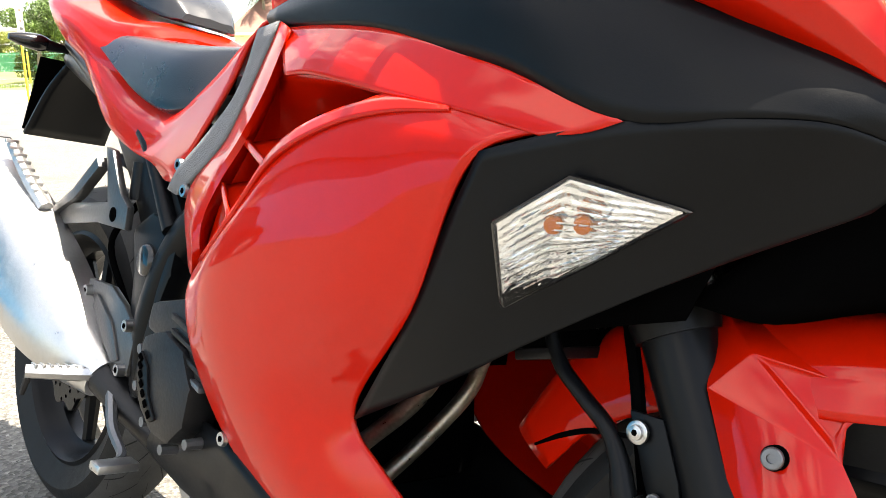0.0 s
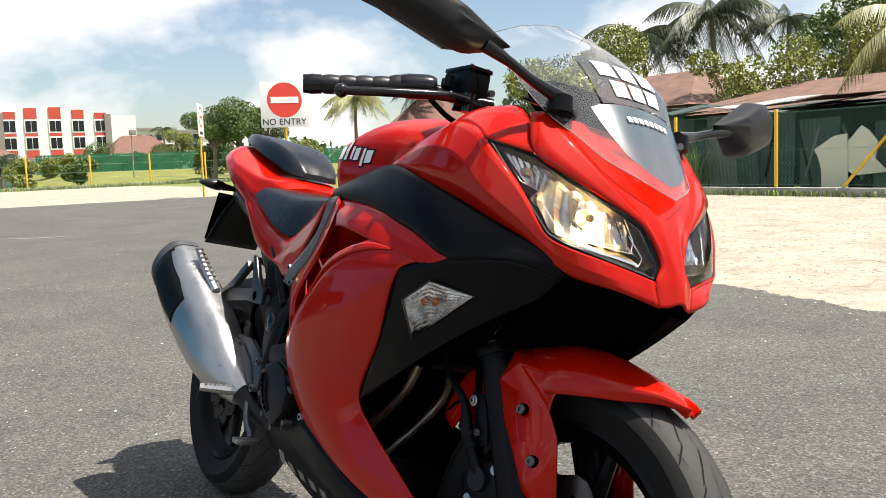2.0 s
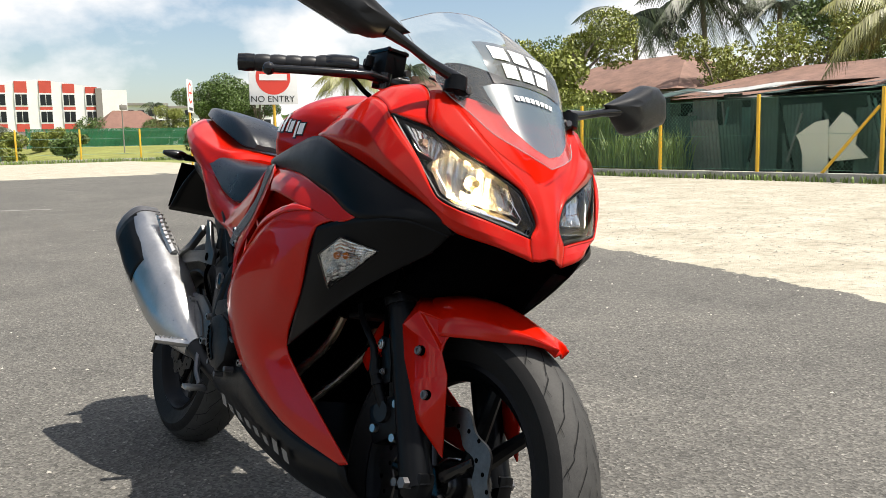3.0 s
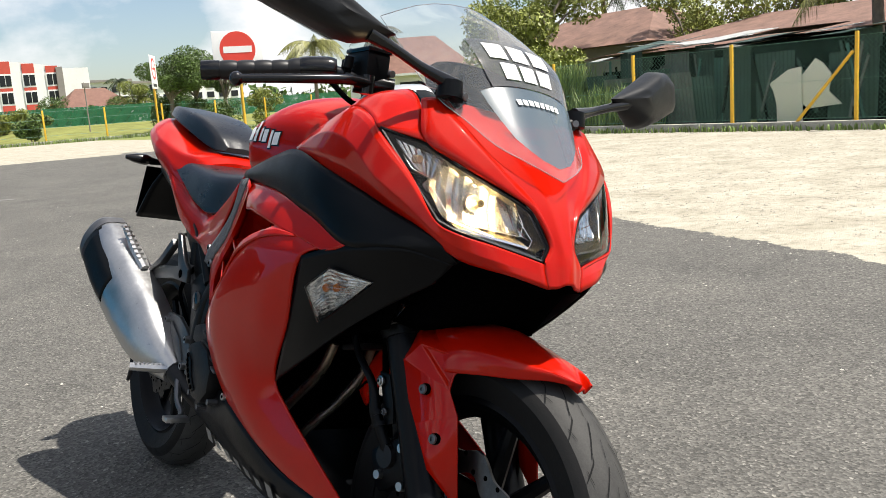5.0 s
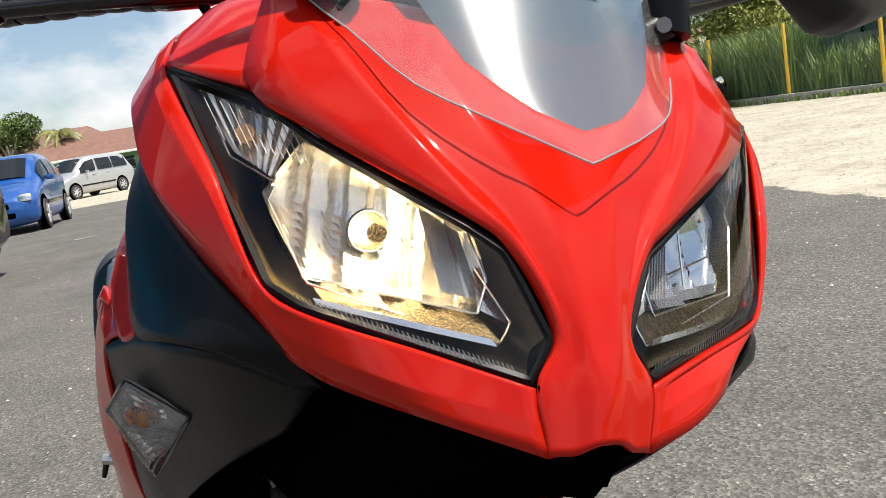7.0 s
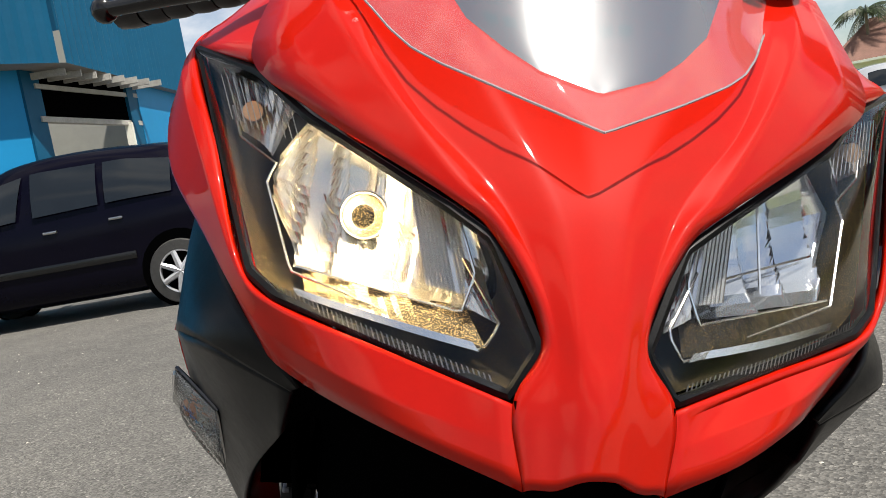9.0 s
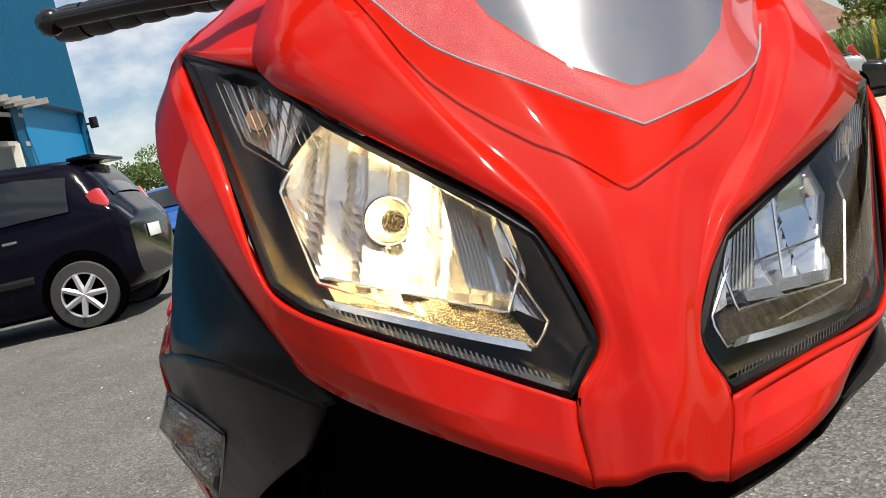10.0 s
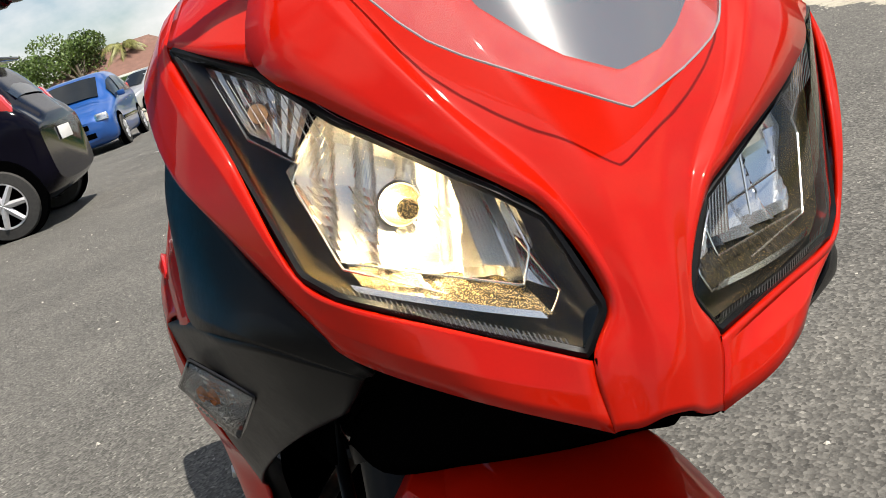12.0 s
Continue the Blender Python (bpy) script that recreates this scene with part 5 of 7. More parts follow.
# ---- the open yard: one ground sheet, asphalt, sand and grass ----
def ground_material():
    m = bpy.data.materials.new("yard_ground")
    m.use_nodes = True
    nt = m.node_tree
    N, K = nt.nodes, nt.links
    b = N["Principled BSDF"]
    co = N.new("ShaderNodeTexCoord")
    sep = N.new("ShaderNodeSeparateXYZ")
    K.new(co.outputs["Object"], sep.inputs[0])

    def noise_at(scale, detail=6, rough=0.6):
        n = N.new("ShaderNodeTexNoise")
        n.inputs["Scale"].default_value, n.inputs["Detail"].default_value, n.inputs["Roughness"].default_value = scale, detail, rough
        K.new(co.outputs["Object"], n.inputs["Vector"])
        return n.outputs["Fac"]

    def calc(op, a, b2, c=None):
        n = N.new("ShaderNodeMath")
        n.operation = op
        for i, v in enumerate((a, b2, c)):
            if v is None:
                continue
            if isinstance(v, (int, float)):
                n.inputs[i].default_value = v
            else:
                K.new(v, n.inputs[i])
        return n.outputs[0]

    def ramp(fac, stops):
        n = N.new("ShaderNodeValToRGB")
        while len(n.color_ramp.elements) < len(stops):
            n.color_ramp.elements.new(0.5)
        for e, (p, c) in zip(n.color_ramp.elements, stops):
            e.position, e.color = p, (*c, 1)
        K.new(fac, n.inputs["Fac"])
        return n.outputs["Color"]

    def mixed(fac, a, b2):
        n = N.new("ShaderNodeMix")
        n.data_type = "RGBA"
        K.new(fac, n.inputs["Factor"])
        K.new(a, n.inputs["A"])
        K.new(b2, n.inputs["B"])
        return n.outputs["Result"]

    vor = N.new("ShaderNodeTexVoronoi")
    vor.inputs["Scale"].default_value = 125
    K.new(co.outputs["Object"], vor.inputs["Vector"])
    stones = ramp(vor.outputs["Color"], ((0.0, (0.050, 0.049, 0.046)), (0.5, (0.105, 0.102, 0.095)), (0.86, (0.165, 0.160, 0.148)), (1.0, (0.33, 0.32, 0.29))))
    patches = ramp(noise_at(0.9, 12, 0.72), ((0.28, (0.68, 0.68, 0.67)), (0.5, (0.94, 0.93, 0.91)), (0.70, (1.16, 1.14, 1.10))))
    mul = N.new("ShaderNodeMix")
    mul.data_type, mul.blend_type = "RGBA", "MULTIPLY"
    mul.inputs["Factor"].default_value = 1.0
    K.new(stones, mul.inputs["A"])
    K.new(patches, mul.inputs["B"])
    asphalt = mul.outputs["Result"]
    sand = ramp(noise_at(1.6, 10, 0.7), ((0.25, (0.21, 0.19, 0.14)), (0.40, (0.34, 0.315, 0.25)), (0.58, (0.43, 0.405, 0.335)), (0.8, (0.50, 0.475, 0.40))))
    sand_mul = N.new("ShaderNodeMix")
    sand_mul.data_type, sand_mul.blend_type = "RGBA", "MULTIPLY"
    sand_mul.inputs["Factor"].default_value = 1.0
    K.new(sand, sand_mul.inputs["A"])
    K.new(ramp(noise_at(11, 12, 0.78), ((0.32, (0.36, 0.34, 0.30)), (0.47, (0.90, 0.89, 0.87)), (0.7, (1.05, 1.05, 1.05)))), sand_mul.inputs["B"])
    sand = sand_mul.outputs["Result"]
    grass = ramp(noise_at(0.8, 9, 0.7), ((0.3, (0.10, 0.13, 0.03)), (0.5, (0.16, 0.19, 0.05)), (0.7, (0.30, 0.27, 0.12))))
    wob = calc("MULTIPLY_ADD", noise_at(2.6, 9, 0.7), 0.55, -0.275)
    side_edge = calc("ADD", calc("MULTIPLY_ADD", calc("MAXIMUM", sep.outputs["Y"], 1.0), 0.20, 3.38), wob)
    far_edge = calc("MULTIPLY_ADD", wob, 2.0, 27.2)
    sandy = calc("MAXIMUM", calc("GREATER_THAN", sep.outputs["X"], side_edge), calc("GREATER_THAN", sep.outputs["Y"], far_edge))
    weedy = calc("MAXIMUM", calc("GREATER_THAN", sep.outputs["X"], 13.55), calc("GREATER_THAN", sep.outputs["Y"], calc("MULTIPLY_ADD", wob, 3.0, 56.8)))
    K.new(mixed(weedy, mixed(sandy, asphalt, sand), grass), b.inputs["Base Color"])
    b.inputs["Roughness"].default_value = 0.9
    b.inputs["Specular IOR Level"].default_value = 0.25
    bump = N.new("ShaderNodeBump")
    bump.inputs["Strength"].default_value, bump.inputs["Distance"].default_value = 0.6, 0.006
    K.new(calc("ADD", vor.outputs["Distance"], noise_at(30, 4)), bump.inputs["Height"])
    K.new(bump.outputs["Normal"], b.inputs["Normal"])
    return m


gbm = bmesh.new()
bmesh.ops.create_grid(gbm, x_segments=8, y_segments=8, size=1800)
tagged(part("ground", gbm, ground_material(), None), "grey asphalt yard with a bright sandy verge and grass", "ground", kind="structure")

CONCRETE = mat("grey_concrete", (0.34, 0.33, 0.30), 0.9, noise_scale=4, vary=0.3, bump=0.3, bump_scale=60)
YELLOW = mat("yellow_post_paint", (0.72, 0.42, 0.03), 0.55, noise_scale=12, vary=0.15)
WIRE = mat("green_coated_wire", (0.10, 0.22, 0.16), 0.5, noise_scale=3, vary=0.2)
MESHG = mat("green_fence_mesh", (0.014, 0.135, 0.055), 0.6, noise_scale=1, vary=0.25)
BARK = mat("grey_brown_bark", (0.17, 0.14, 0.11), 0.9, noise_scale=9, vary=0.35, bump=0.5, bump_scale=30)
LEAF = mat("broad_green_leaves", (0.080, 0.130, 0.026), 0.55, random_tint=0.55)
LEAFY = mat("yellow_green_leaves", (0.20, 0.225, 0.042), 0.55, random_tint=0.45)
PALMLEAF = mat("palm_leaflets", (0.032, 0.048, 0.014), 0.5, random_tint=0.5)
# Lighter copy of the palm leaf: sunlight is put into its colour.
PALMSUN = mat("sunlit_palm_leaflets", (0.20, 0.20, 0.06), 0.5, random_tint=0.4)
REED = mat("tall_grass_blades", (0.15, 0.215, 0.05), 0.6, random_tint=0.5)
WALLW = mat("white_render_wall", (0.78, 0.78, 0.76), 0.8, noise_scale=0.4, vary=0.08)
WALLR = mat("red_render_wall", (0.52, 0.075, 0.05), 0.8, noise_scale=0.4, vary=0.12)
WALLG = mat("grey_render_wall", (0.24, 0.22, 0.20), 0.8, noise_scale=0.4, vary=0.15)
PANE = mat("dark_window_pane", (0.012, 0.015, 0.018), 0.10, noise_scale=0.6, vary=0.2, spec=0.4)
ROOFB = mat("brown_tile_roof", (0.17, 0.088, 0.065), 0.85, noise_scale=2, vary=0.3, bump=0.4, bump_scale=14)
ROOFR = mat("rusty_sheet_roof", (0.17, 0.095, 0.070), 0.8, noise_scale=2.2, vary=0.55)
BLUEW = mat("blue_profiled_cladding", (0.004, 0.075, 0.150), 0.5, noise_scale=1.0, vary=0.12, spec=0.15)
BLUEL = mat("bright_blue_panel", (0.007, 0.20, 0.42), 0.5, noise_scale=0.8, vary=0.08, spec=0.2)
TIN = mat("weathered_dark_green_sheet", (0.024, 0.058, 0.048), 0.6, noise_scale=2.5, vary=0.6)
TINL = mat("grey_weathered_sheet", (0.12, 0.13, 0.12), 0.6, noise_scale=1.6, vary=0.5)
TINP = mat("pale_weathered_sheet", (0.34, 0.35, 0.34), 0.5, noise_scale=1.6, vary=0.4)
TEAL = mat("faded_teal_sheet", (0.045, 0.135, 0.115), 0.6, noise_scale=2.5, vary=0.6)
CREAM = mat("cream_plastic_sheet", (0.70, 0.68, 0.58), 0.6, noise_scale=3, vary=0.12)
SIGNW = mat("white_sign_face", (0.80, 0.80, 0.78), 0.5, noise_scale=2, vary=0.05)
SIGNR = mat("red_sign_face", (0.66, 0.05, 0.03), 0.5, noise_scale=2, vary=0.06)
SIGNK = mat("black_sign_lettering", (0.02, 0.02, 0.02), 0.6)
TUBE = mat("lit_tube_lamp", (1, 1, 1), 0.5, emit=(0.95, 1.0, 0.95, 6.0))


def struct(name, bm, material, label, category, smooth=False):
    return tagged(part(name, bm, material, None, smooth=smooth), label, category, kind="structure")


# loose stones and a worn line on the asphalt
def pebbles(name, count, place, seed, label, least=.003, most=.009, material=None, rise=1.0):
    rng = np.random.default_rng(seed)
    v, f = [], []
    for _ in range(count):
        x, y = place(rng)
        r = rng.uniform(least, most)
        n = len(v)
        for a in range(5):
            ang = a * 1.2566 + rng.uniform(-.3, .3)
            v.append((x + r * math.cos(ang), y + r * math.sin(ang), .001))
        v.append((x + rng.uniform(-.3, .3) * r, y, r * rise * rng.uniform(.6, 1.1)))
        f += [(n + a, n + (a + 1) % 5, n + 5) for a in range(5)]
    data = bpy.data.meshes.new(name)
    data.from_pydata(v, [], f)
    return tagged(link(name, data, material or STONE), label, "gravel", kind="stuff")


STONE = mat("pale_loose_stone", (0.34, 0.32, 0.28), 0.9, random_tint=0.5)
pebbles("loose_gravel", 900, lambda r: (r.uniform(-4, 4), r.uniform(-1.5, 14)), 61, "small pale stones scattered on the asphalt")
pebbles("loose_gravel", 2600, lambda r: (3.9 + r.normal() * .5 + r.uniform(0, 3), r.uniform(1, 9)), 62, "loose stones along the edge of the sand")
CLOD = mat("grey_brown_clod", (0.23, 0.21, 0.17), 0.95, noise_scale=30, vary=0.4)
pebbles("sand_clods", 5200, lambda r: (4.6 + r.uniform(0, 1) ** .8 * 9.2, r.uniform(2, 17)), 63, "grey clods and stones strewn over the sand", .006, .024, CLOD, .28)
WORN = mat("worn_white_road_paint", (0.24, 0.235, 0.22), 0.9, noise_scale=9, vary=0.5)
for x0, y0, x1, y1 in ((-0.76, 13.05, -0.47, 13.19), (0.74, 13.00, 1.48, 12.60)):
    run = Vector((x1 - x0, y1 - y0, 0))
    struct("line_marking", box_bm(run.length, .09, .004, bevel=0, m=Matrix.Translation(((x0 + x1) / 2, (y0 + y1) / 2, .003)) @ Matrix.Rotation(math.atan2(run.y, run.x), 4, "Z")), WORN, "faint worn white line on the asphalt", "road marking")

# kerbs
kerb_r = thing("kerb", "low grey concrete kerb under the chain-link fence", "kerb", kind="structure")
for k in range(14):
    part("kerb_stone", box_bm(.20, 1.97, .16, (13.55, -9.0 + 2 * k, .07), .015), CONCRETE, kerb_r)
kerb_f = thing("kerb", "low grey concrete kerb under the green fence", "kerb", kind="structure")
for k in range(20):
    part("kerb_stone", box_bm(3.97, .25, .20, (-34 + 4 * k, 57.9, .08), .02), CONCRETE, kerb_f)

# chain-link fence
fence = thing("chain_link_fence", "chain-link wire fence on yellow steel posts", "fence")
for k in range(11):
    y = 9.3 + 2.45 * (k - 7)
    part("post", box_bm(.055, .055, 1.62, (13.55, y, .81), .008), YELLOW, fence, "yellow steel post")
part("brace", tube_bm([(13.52, 7.95, .12), (13.52, 6.90, 1.30)], .028, 6, 2), YELLOW, fence, "yellow diagonal brace")
for z in (.20, .85, 1.55):
    part("strain_wire", tube_bm([(13.55, -8, z), (13.55, 16.7, z)], .004, 5, 2), WIRE, fence)
vs, fs = [], []
for k in range(int(26.4 / .085)):
    for way in (1, -1):
        y0 = -8 + .085 * k
        y1 = y0 + way * 1.36
        z0, z1 = .18, 1.54
        n = len(vs)
        x = 13.55 + .003 * way
        vs += [(x, y0 - .0032, z0), (x, y0 + .0032, z0), (x, y1 + .0032, z1), (x, y1 - .0032, z1)]
        fs.append((n, n + 1, n + 2, n + 3))
net = bpy.data.meshes.new("wire_netting")
net.from_pydata(vs, [], fs)
tagged(link("wire_netting", net, WIRE, fence, "diamond wire netting"), kind="stuff")

far_fence = thing("wire_fence", "open wire fence on thin yellow posts along the far kerb", "fence")
for k in range(17):
    part("post", box_bm(.10, .10, 2.1, (-30.4 + 3.75 * k, 57.9, 1.05), .01), YELLOW, far_fence, "yellow steel post")
for z in (.5, 1.0, 1.5, 2.0):
    part("strain_wire", tube_bm([(-31, 57.9, z), (29.6, 57.9, z)], .008, 5, 2), WIRE, far_fence)


def bank_height(x, y):
    """The grass rises gently from the kerb towards the green fence."""
    u = min(1.0, max(0.0, (y - 58.6) / 36))
    w = min(1.0, max(0.0, (x - 9) / 5))
    return 1.06 * u * u * (3 - 2 * u) * w * w * (3 - 2 * w) + .05 * noise.noise((x * .4, y * .4, 0)) - .02


GRASS = mat("rough_yellow_green_grass", (0.185, 0.195, 0.060), 0.9, noise_scale=0.5, vary=0.45, bump=0.6, bump_scale=14, spec=0.1)
bank = np.array([[(x, y, bank_height(x, y)) for x in np.linspace(-34, 62, 97)] for y in np.linspace(58.3, 99, 42)])
tagged(part("grass_bank", sheet_bm(bank), GRASS, None), "rough yellow-green grass rising behind the wire fence", "grass", kind="structure")
green_fence = thing("mesh_fence", "green mesh fence beyond the grass", "fence")
for k in range(16):
    part("post", box_bm(.08, .08, 2.1, (13 + 2.6 * k, 94.6, 1.95), .01), MESHG, green_fence)
vs, fs = [], []
for k in range(320):
    x = 13 + .124 * k
    n = len(vs)
    vs += [(x, 94.5, .95), (x + .092, 94.5, .95), (x + .092, 94.5, 2.92), (x, 94.5, 2.92)]
    fs.append((n, n + 1, n + 2, n + 3))
for k in range(20):
    z = .95 + .1 * k
    n = len(vs)
    vs += [(13, 94.49, z), (52.6, 94.49, z), (52.6, 94.49, z + .055), (13, 94.49, z + .055)]
    fs.append((n, n + 1, n + 2, n + 3))
net = bpy.data.meshes.new("mesh_panel")
net.from_pydata(vs, [], fs)
tagged(link("mesh_panel", net, MESHG, green_fence, "green netting"), kind="stuff")
pole = thing("lamp_post", "thin grey lamp post behind the fence", "street lamp", pose(17.7, 75.0, 0))
part("pole", tube_bm([(0, 0, 0), (0, 0, 4.5)], [.06, .04], 8, 4), WALLG, pole)
part("lamp_head", box_bm(.55, .3, .42, (.12, 0, 4.25), .04), WALLG, pole)


# road signs
def text_bm(words, size):
    c = bpy.data.curves.new("words", "FONT")
    c.body, c.size, c.align_x, c.align_y, c.extrude = words, size, "CENTER", "CENTER", 0.002
    o = bpy.data.objects.new("words", c)
    scene.collection.objects.link(o)
    data = bpy.data.meshes.new_from_object(o.evaluated_get(bpy.context.evaluated_depsgraph_get()))
    bpy.data.objects.remove(o)
    bm = bmesh.new()
    bm.from_mesh(data)
    bpy.data.meshes.remove(data)
    return bm


FACE = Matrix(((1, 0, 0, 0), (0, 0, -1, 0), (0, 1, 0, 0), (0, 0, 0, 1)))


def road_sign(m, w, h, low, label, entry):
    s = thing("road_sign", label, "sign", m)
    part("post", tube_bm([(0, .04, 0), (0, .04, low + h * .9)], .035, 10, 2), YELLOW, s, "yellow post")
    part("board", box_bm(w, .02, h, (0, 0, low + h / 2), .004), SIGNW, s, "white board")
    r = w * .36
    disc = bmesh.new()
    bmesh.ops.create_circle(disc, cap_ends=True, segments=40, radius=r, matrix=Matrix.Translation((0, -.013, low + h * .60)) @ FACE)
    part("disc", disc, SIGNR, s, "red disc")
    if entry:
        part("bar", box_bm(r * 1.6, .004, r * .36, (0, -.017, low + h * .60)), SIGNW, s, "white bar")
        for word, dx in (("NO", -.335), ("ENTRY", .150)):
            part("word", moved(text_bm(word, w * .185), Matrix.Translation((w * dx, -.016, low + h * .115)) @ FACE), SIGNK, s, "black word " + word, smooth=False)
    else:
        inner = bmesh.new()
        bmesh.ops.create_circle(inner, cap_ends=True, segments=32, radius=r * .78, matrix=Matrix.Translation((0, -.016, low + h * .60)) @ FACE)
        part("disc_face", inner, SIGNW, s)
        part("arrow", moved(prism_bm([(-.2, -.03), (.06, -.03), (.06, -.1), (.22, 0), (.06, .1), (.06, .03), (-.2, .03)], .003), Matrix.Translation((0, -.019, low + h * .60)) @ FACE), SIGNR, s)
        part("small_mark", box_bm(w * .6, .003, h * .09, (0, -.013, low + h * .11)), SIGNK, s, "plain dark bar")
    return s


road_sign(pose(7.36, 18.0, 0, 0, 0, -14), 1.12, 1.05, 1.81, "white square no-entry sign with a red disc on a post", True)
road_sign(pose(8.25, 27.0, 0, 0, 0, 62), .95, 1.05, 1.97, "white arrow sign seen nearly edge-on, on a yellow post", False)


# trees and grass
def leaves(centres, count, size, seed, flat=0.5):
    rng = np.random.default_rng(seed)
    v, f = [], []
    for _ in range(count):
        c, r = centres[rng.integers(len(centres))]
        d = rng.normal(size=3)
        d /= np.linalg.norm(d)
        p = np.array(c) + d * np.array(r) * rng.uniform(.45, 1.05) ** .6
        a = rng.normal(size=3)
        a[2] -= .4
        a /= np.linalg.norm(a)
        b = np.cross(a, rng.normal(size=3))
        b /= np.linalg.norm(b)
        s = size * rng.uniform(.6, 1.4)
        n = len(v)
        v += [tuple(p - a * s), tuple(p + b * s * flat), tuple(p + a * s), tuple(p - b * s * flat)]
        f.append((n, n + 1, n + 2, n + 3))
    data = bpy.data.meshes.new("crown")
    data.from_pydata(v, [], f)
    return data


def tree(x, y, height, spread, seed, leaf, label, count=2600, size=.13, low=.50):
    rng = random.Random(seed)
    t = thing("tree", label, "tree", pose(x, y, 0), group="yard trees")
    part("trunk", tube_bm([(0, 0, -.1), (rng.uniform(-.1, .1), rng.uniform(-.1, .1), height * .35), (rng.uniform(-.3, .3), rng.uniform(-.3, .3), height * .62)], [height * .035, height * .025, height * .014], 10, 12), BARK, t)
    blobs = []
    for k in range(9):
        a = rng.uniform(0, 6.28)
        d = spread * rng.uniform(.2, .8)
        z = height * rng.uniform(low, .86)
        c = (d * math.cos(a), d * math.sin(a), z)
        r = spread * rng.uniform(.28, .48)
        blobs.append((c, (r, r, r * .75)))
        part("limb", tube_bm([(0, 0, height * .38), (c[0] * .5, c[1] * .5, z * .85), c], [height * .014, height * .008, height * .003], 6, 6), BARK, t)
    link("crown", leaves(blobs, int(count * 3.4), size * .46, seed), leaf, t, "dense irregular leafy crown")
    return t


def shrub(x, y, height, spread, seed, leaf, label):
    """A bush that is leafy from the ground up, on several thin stems."""
    rng = random.Random(seed)
    t = thing("shrub", label, "shrub", pose(x, y, bank_height(x, y)), group="yard shrubs")
    blobs = []
    for k in range(11):
        a, d = rng.uniform(0, 6.28), spread * rng.uniform(.05, .75)
        z = height * rng.uniform(.16, .84) * (1 - .35 * d / spread)
        c = (d * math.cos(a), d * math.sin(a), z)
        r = spread * rng.uniform(.26, .44)
        blobs.append((c, (r, r, min(r, z) * .9)))
        if k % 2 == 0:
            part("stem", tube_bm([(0, 0, -.1), (c[0] * .4, c[1] * .4, z * .6), c], [height * .012, height * .008, height * .003], 6, 5), BARK, t)
    link("foliage", leaves(blobs, 4200, .085, seed), leaf, t, "dense leaves down to the ground")
    return t


def palm(x, y, height, reach, seed, leaf, label, fronds=20):
    rng = random.Random(seed)
    t = thing("palm_tree", label, "palm tree", pose(x, y, 0), group="coconut palms")
    lean = rng.uniform(-.6, .6)
    part("trunk", tube_bm([(0, 0, -.1), (lean * .3, 0, height * .5), (lean, 0, height)], [.17, .12, .10], 10, 14), BARK, t)
    for k in range(fronds):
        a = 2 * math.pi * k / fronds + rng.uniform(-.2, .2)
        rise = rng.uniform(-.25, .95)
        pts = []
        for u in np.linspace(0, 1, 9):
            r = reach * (u - .12 * u * u)
            z = height + reach * (rise * u * .75 - .75 * u * u)
            pts.append(Vector((lean + r * math.cos(a), r * math.sin(a), z)))
        v, f = [], []
        for i in range(len(pts) - 1):
            for s in range(7):
                u = (i + s / 7) / (len(pts) - 1)
                p = pts[i].lerp(pts[i + 1], s / 7)
                t_dir = (pts[i + 1] - pts[i]).normalized()
                side = t_dir.cross(Vector((0, 0, 1))).normalized()
                ln = reach * .30 * math.sin(math.pi * min(1, .12 + .9 * u)) * rng.uniform(.8, 1.1)
                for sg in (1, -1):
                    tip = p + side * sg * ln * .55 + t_dir * ln * .40 - Vector((0, 0, ln * rng.uniform(.55, 1.05)))
                    w = t_dir * .020 * (reach / 2)
                    n = len(v)
                    v += [tuple(p - w), tuple(p + w), tuple(tip)]
                    f.append((n, n + 1, n + 2))
        for i in range(len(pts) - 1):
            side = Vector((0, 0, .02))
            n = len(v)
            v += [tuple(pts[i] - side), tuple(pts[i] + side), tuple(pts[i + 1] + side), tuple(pts[i + 1] - side)]
            f.append((n, n + 1, n + 2, n + 3))
        data = bpy.data.meshes.new("frond")
        data.from_pydata(v, [], f)
        link("frond", data, leaf, t)
    return t


tree(18.0, 19.6, 5.7, 2.2, 11, LEAFY, "bushy light green tree behind the fence", 4600, .12, .26)
tree(21.2, 16.3, 4.5, 1.9, 12, LEAFY, "spreading yellow-green tree beside the brown roof", 2000, .13, .42)
tree(22.6, 14.2, 4.7, 1.8, 13, LEAFY, "yellow-green tree over the shed roof", 1900, .13, .42)
tree(26.5, 14.8, 6.6, 2.6, 14, LEAF, "dark green tree behind the shed", 2600, .16)
tree(24.2, 27.5, 5.2, 2.4, 19, LEAF, "green tree beyond the parked cars", 2400, .15)
tree(21.2, 64.5, 6.2, 2.5, 15, LEAF, "round dark green tree behind the green fence", 3600, .17)
tree(23.6, 65.5, 6.7, 2.6, 16, LEAF, "dense green tree behind the road signs", 3600, .17)
tree(28.4, 97.6, 5.9, 2.2, 17, LEAFY, "small yellow-green tree behind the fence", 2600, .17)
tree(-7.5, 78, 7.0, 4.2, 18, LEAF, "broad dark green tree far behind the cars", 2400, .28)
tree(-13.0, 82, 6.5, 4.0, 21, LEAF, "broad green tree far across the yard", 2000, .28)
shrub(7.2, 61.0, 2.3, 1.2, 22, LEAFY, "low green shrub at the far fence")
shrub(10.8, 61.5, 2.6, 1.4, 23, LEAF, "low dark shrub at the far fence")
tree(4.6, 66.0, 3.6, 1.5, 24, LEAFY, "small papaya-like green tree by the house", 1000, .15)
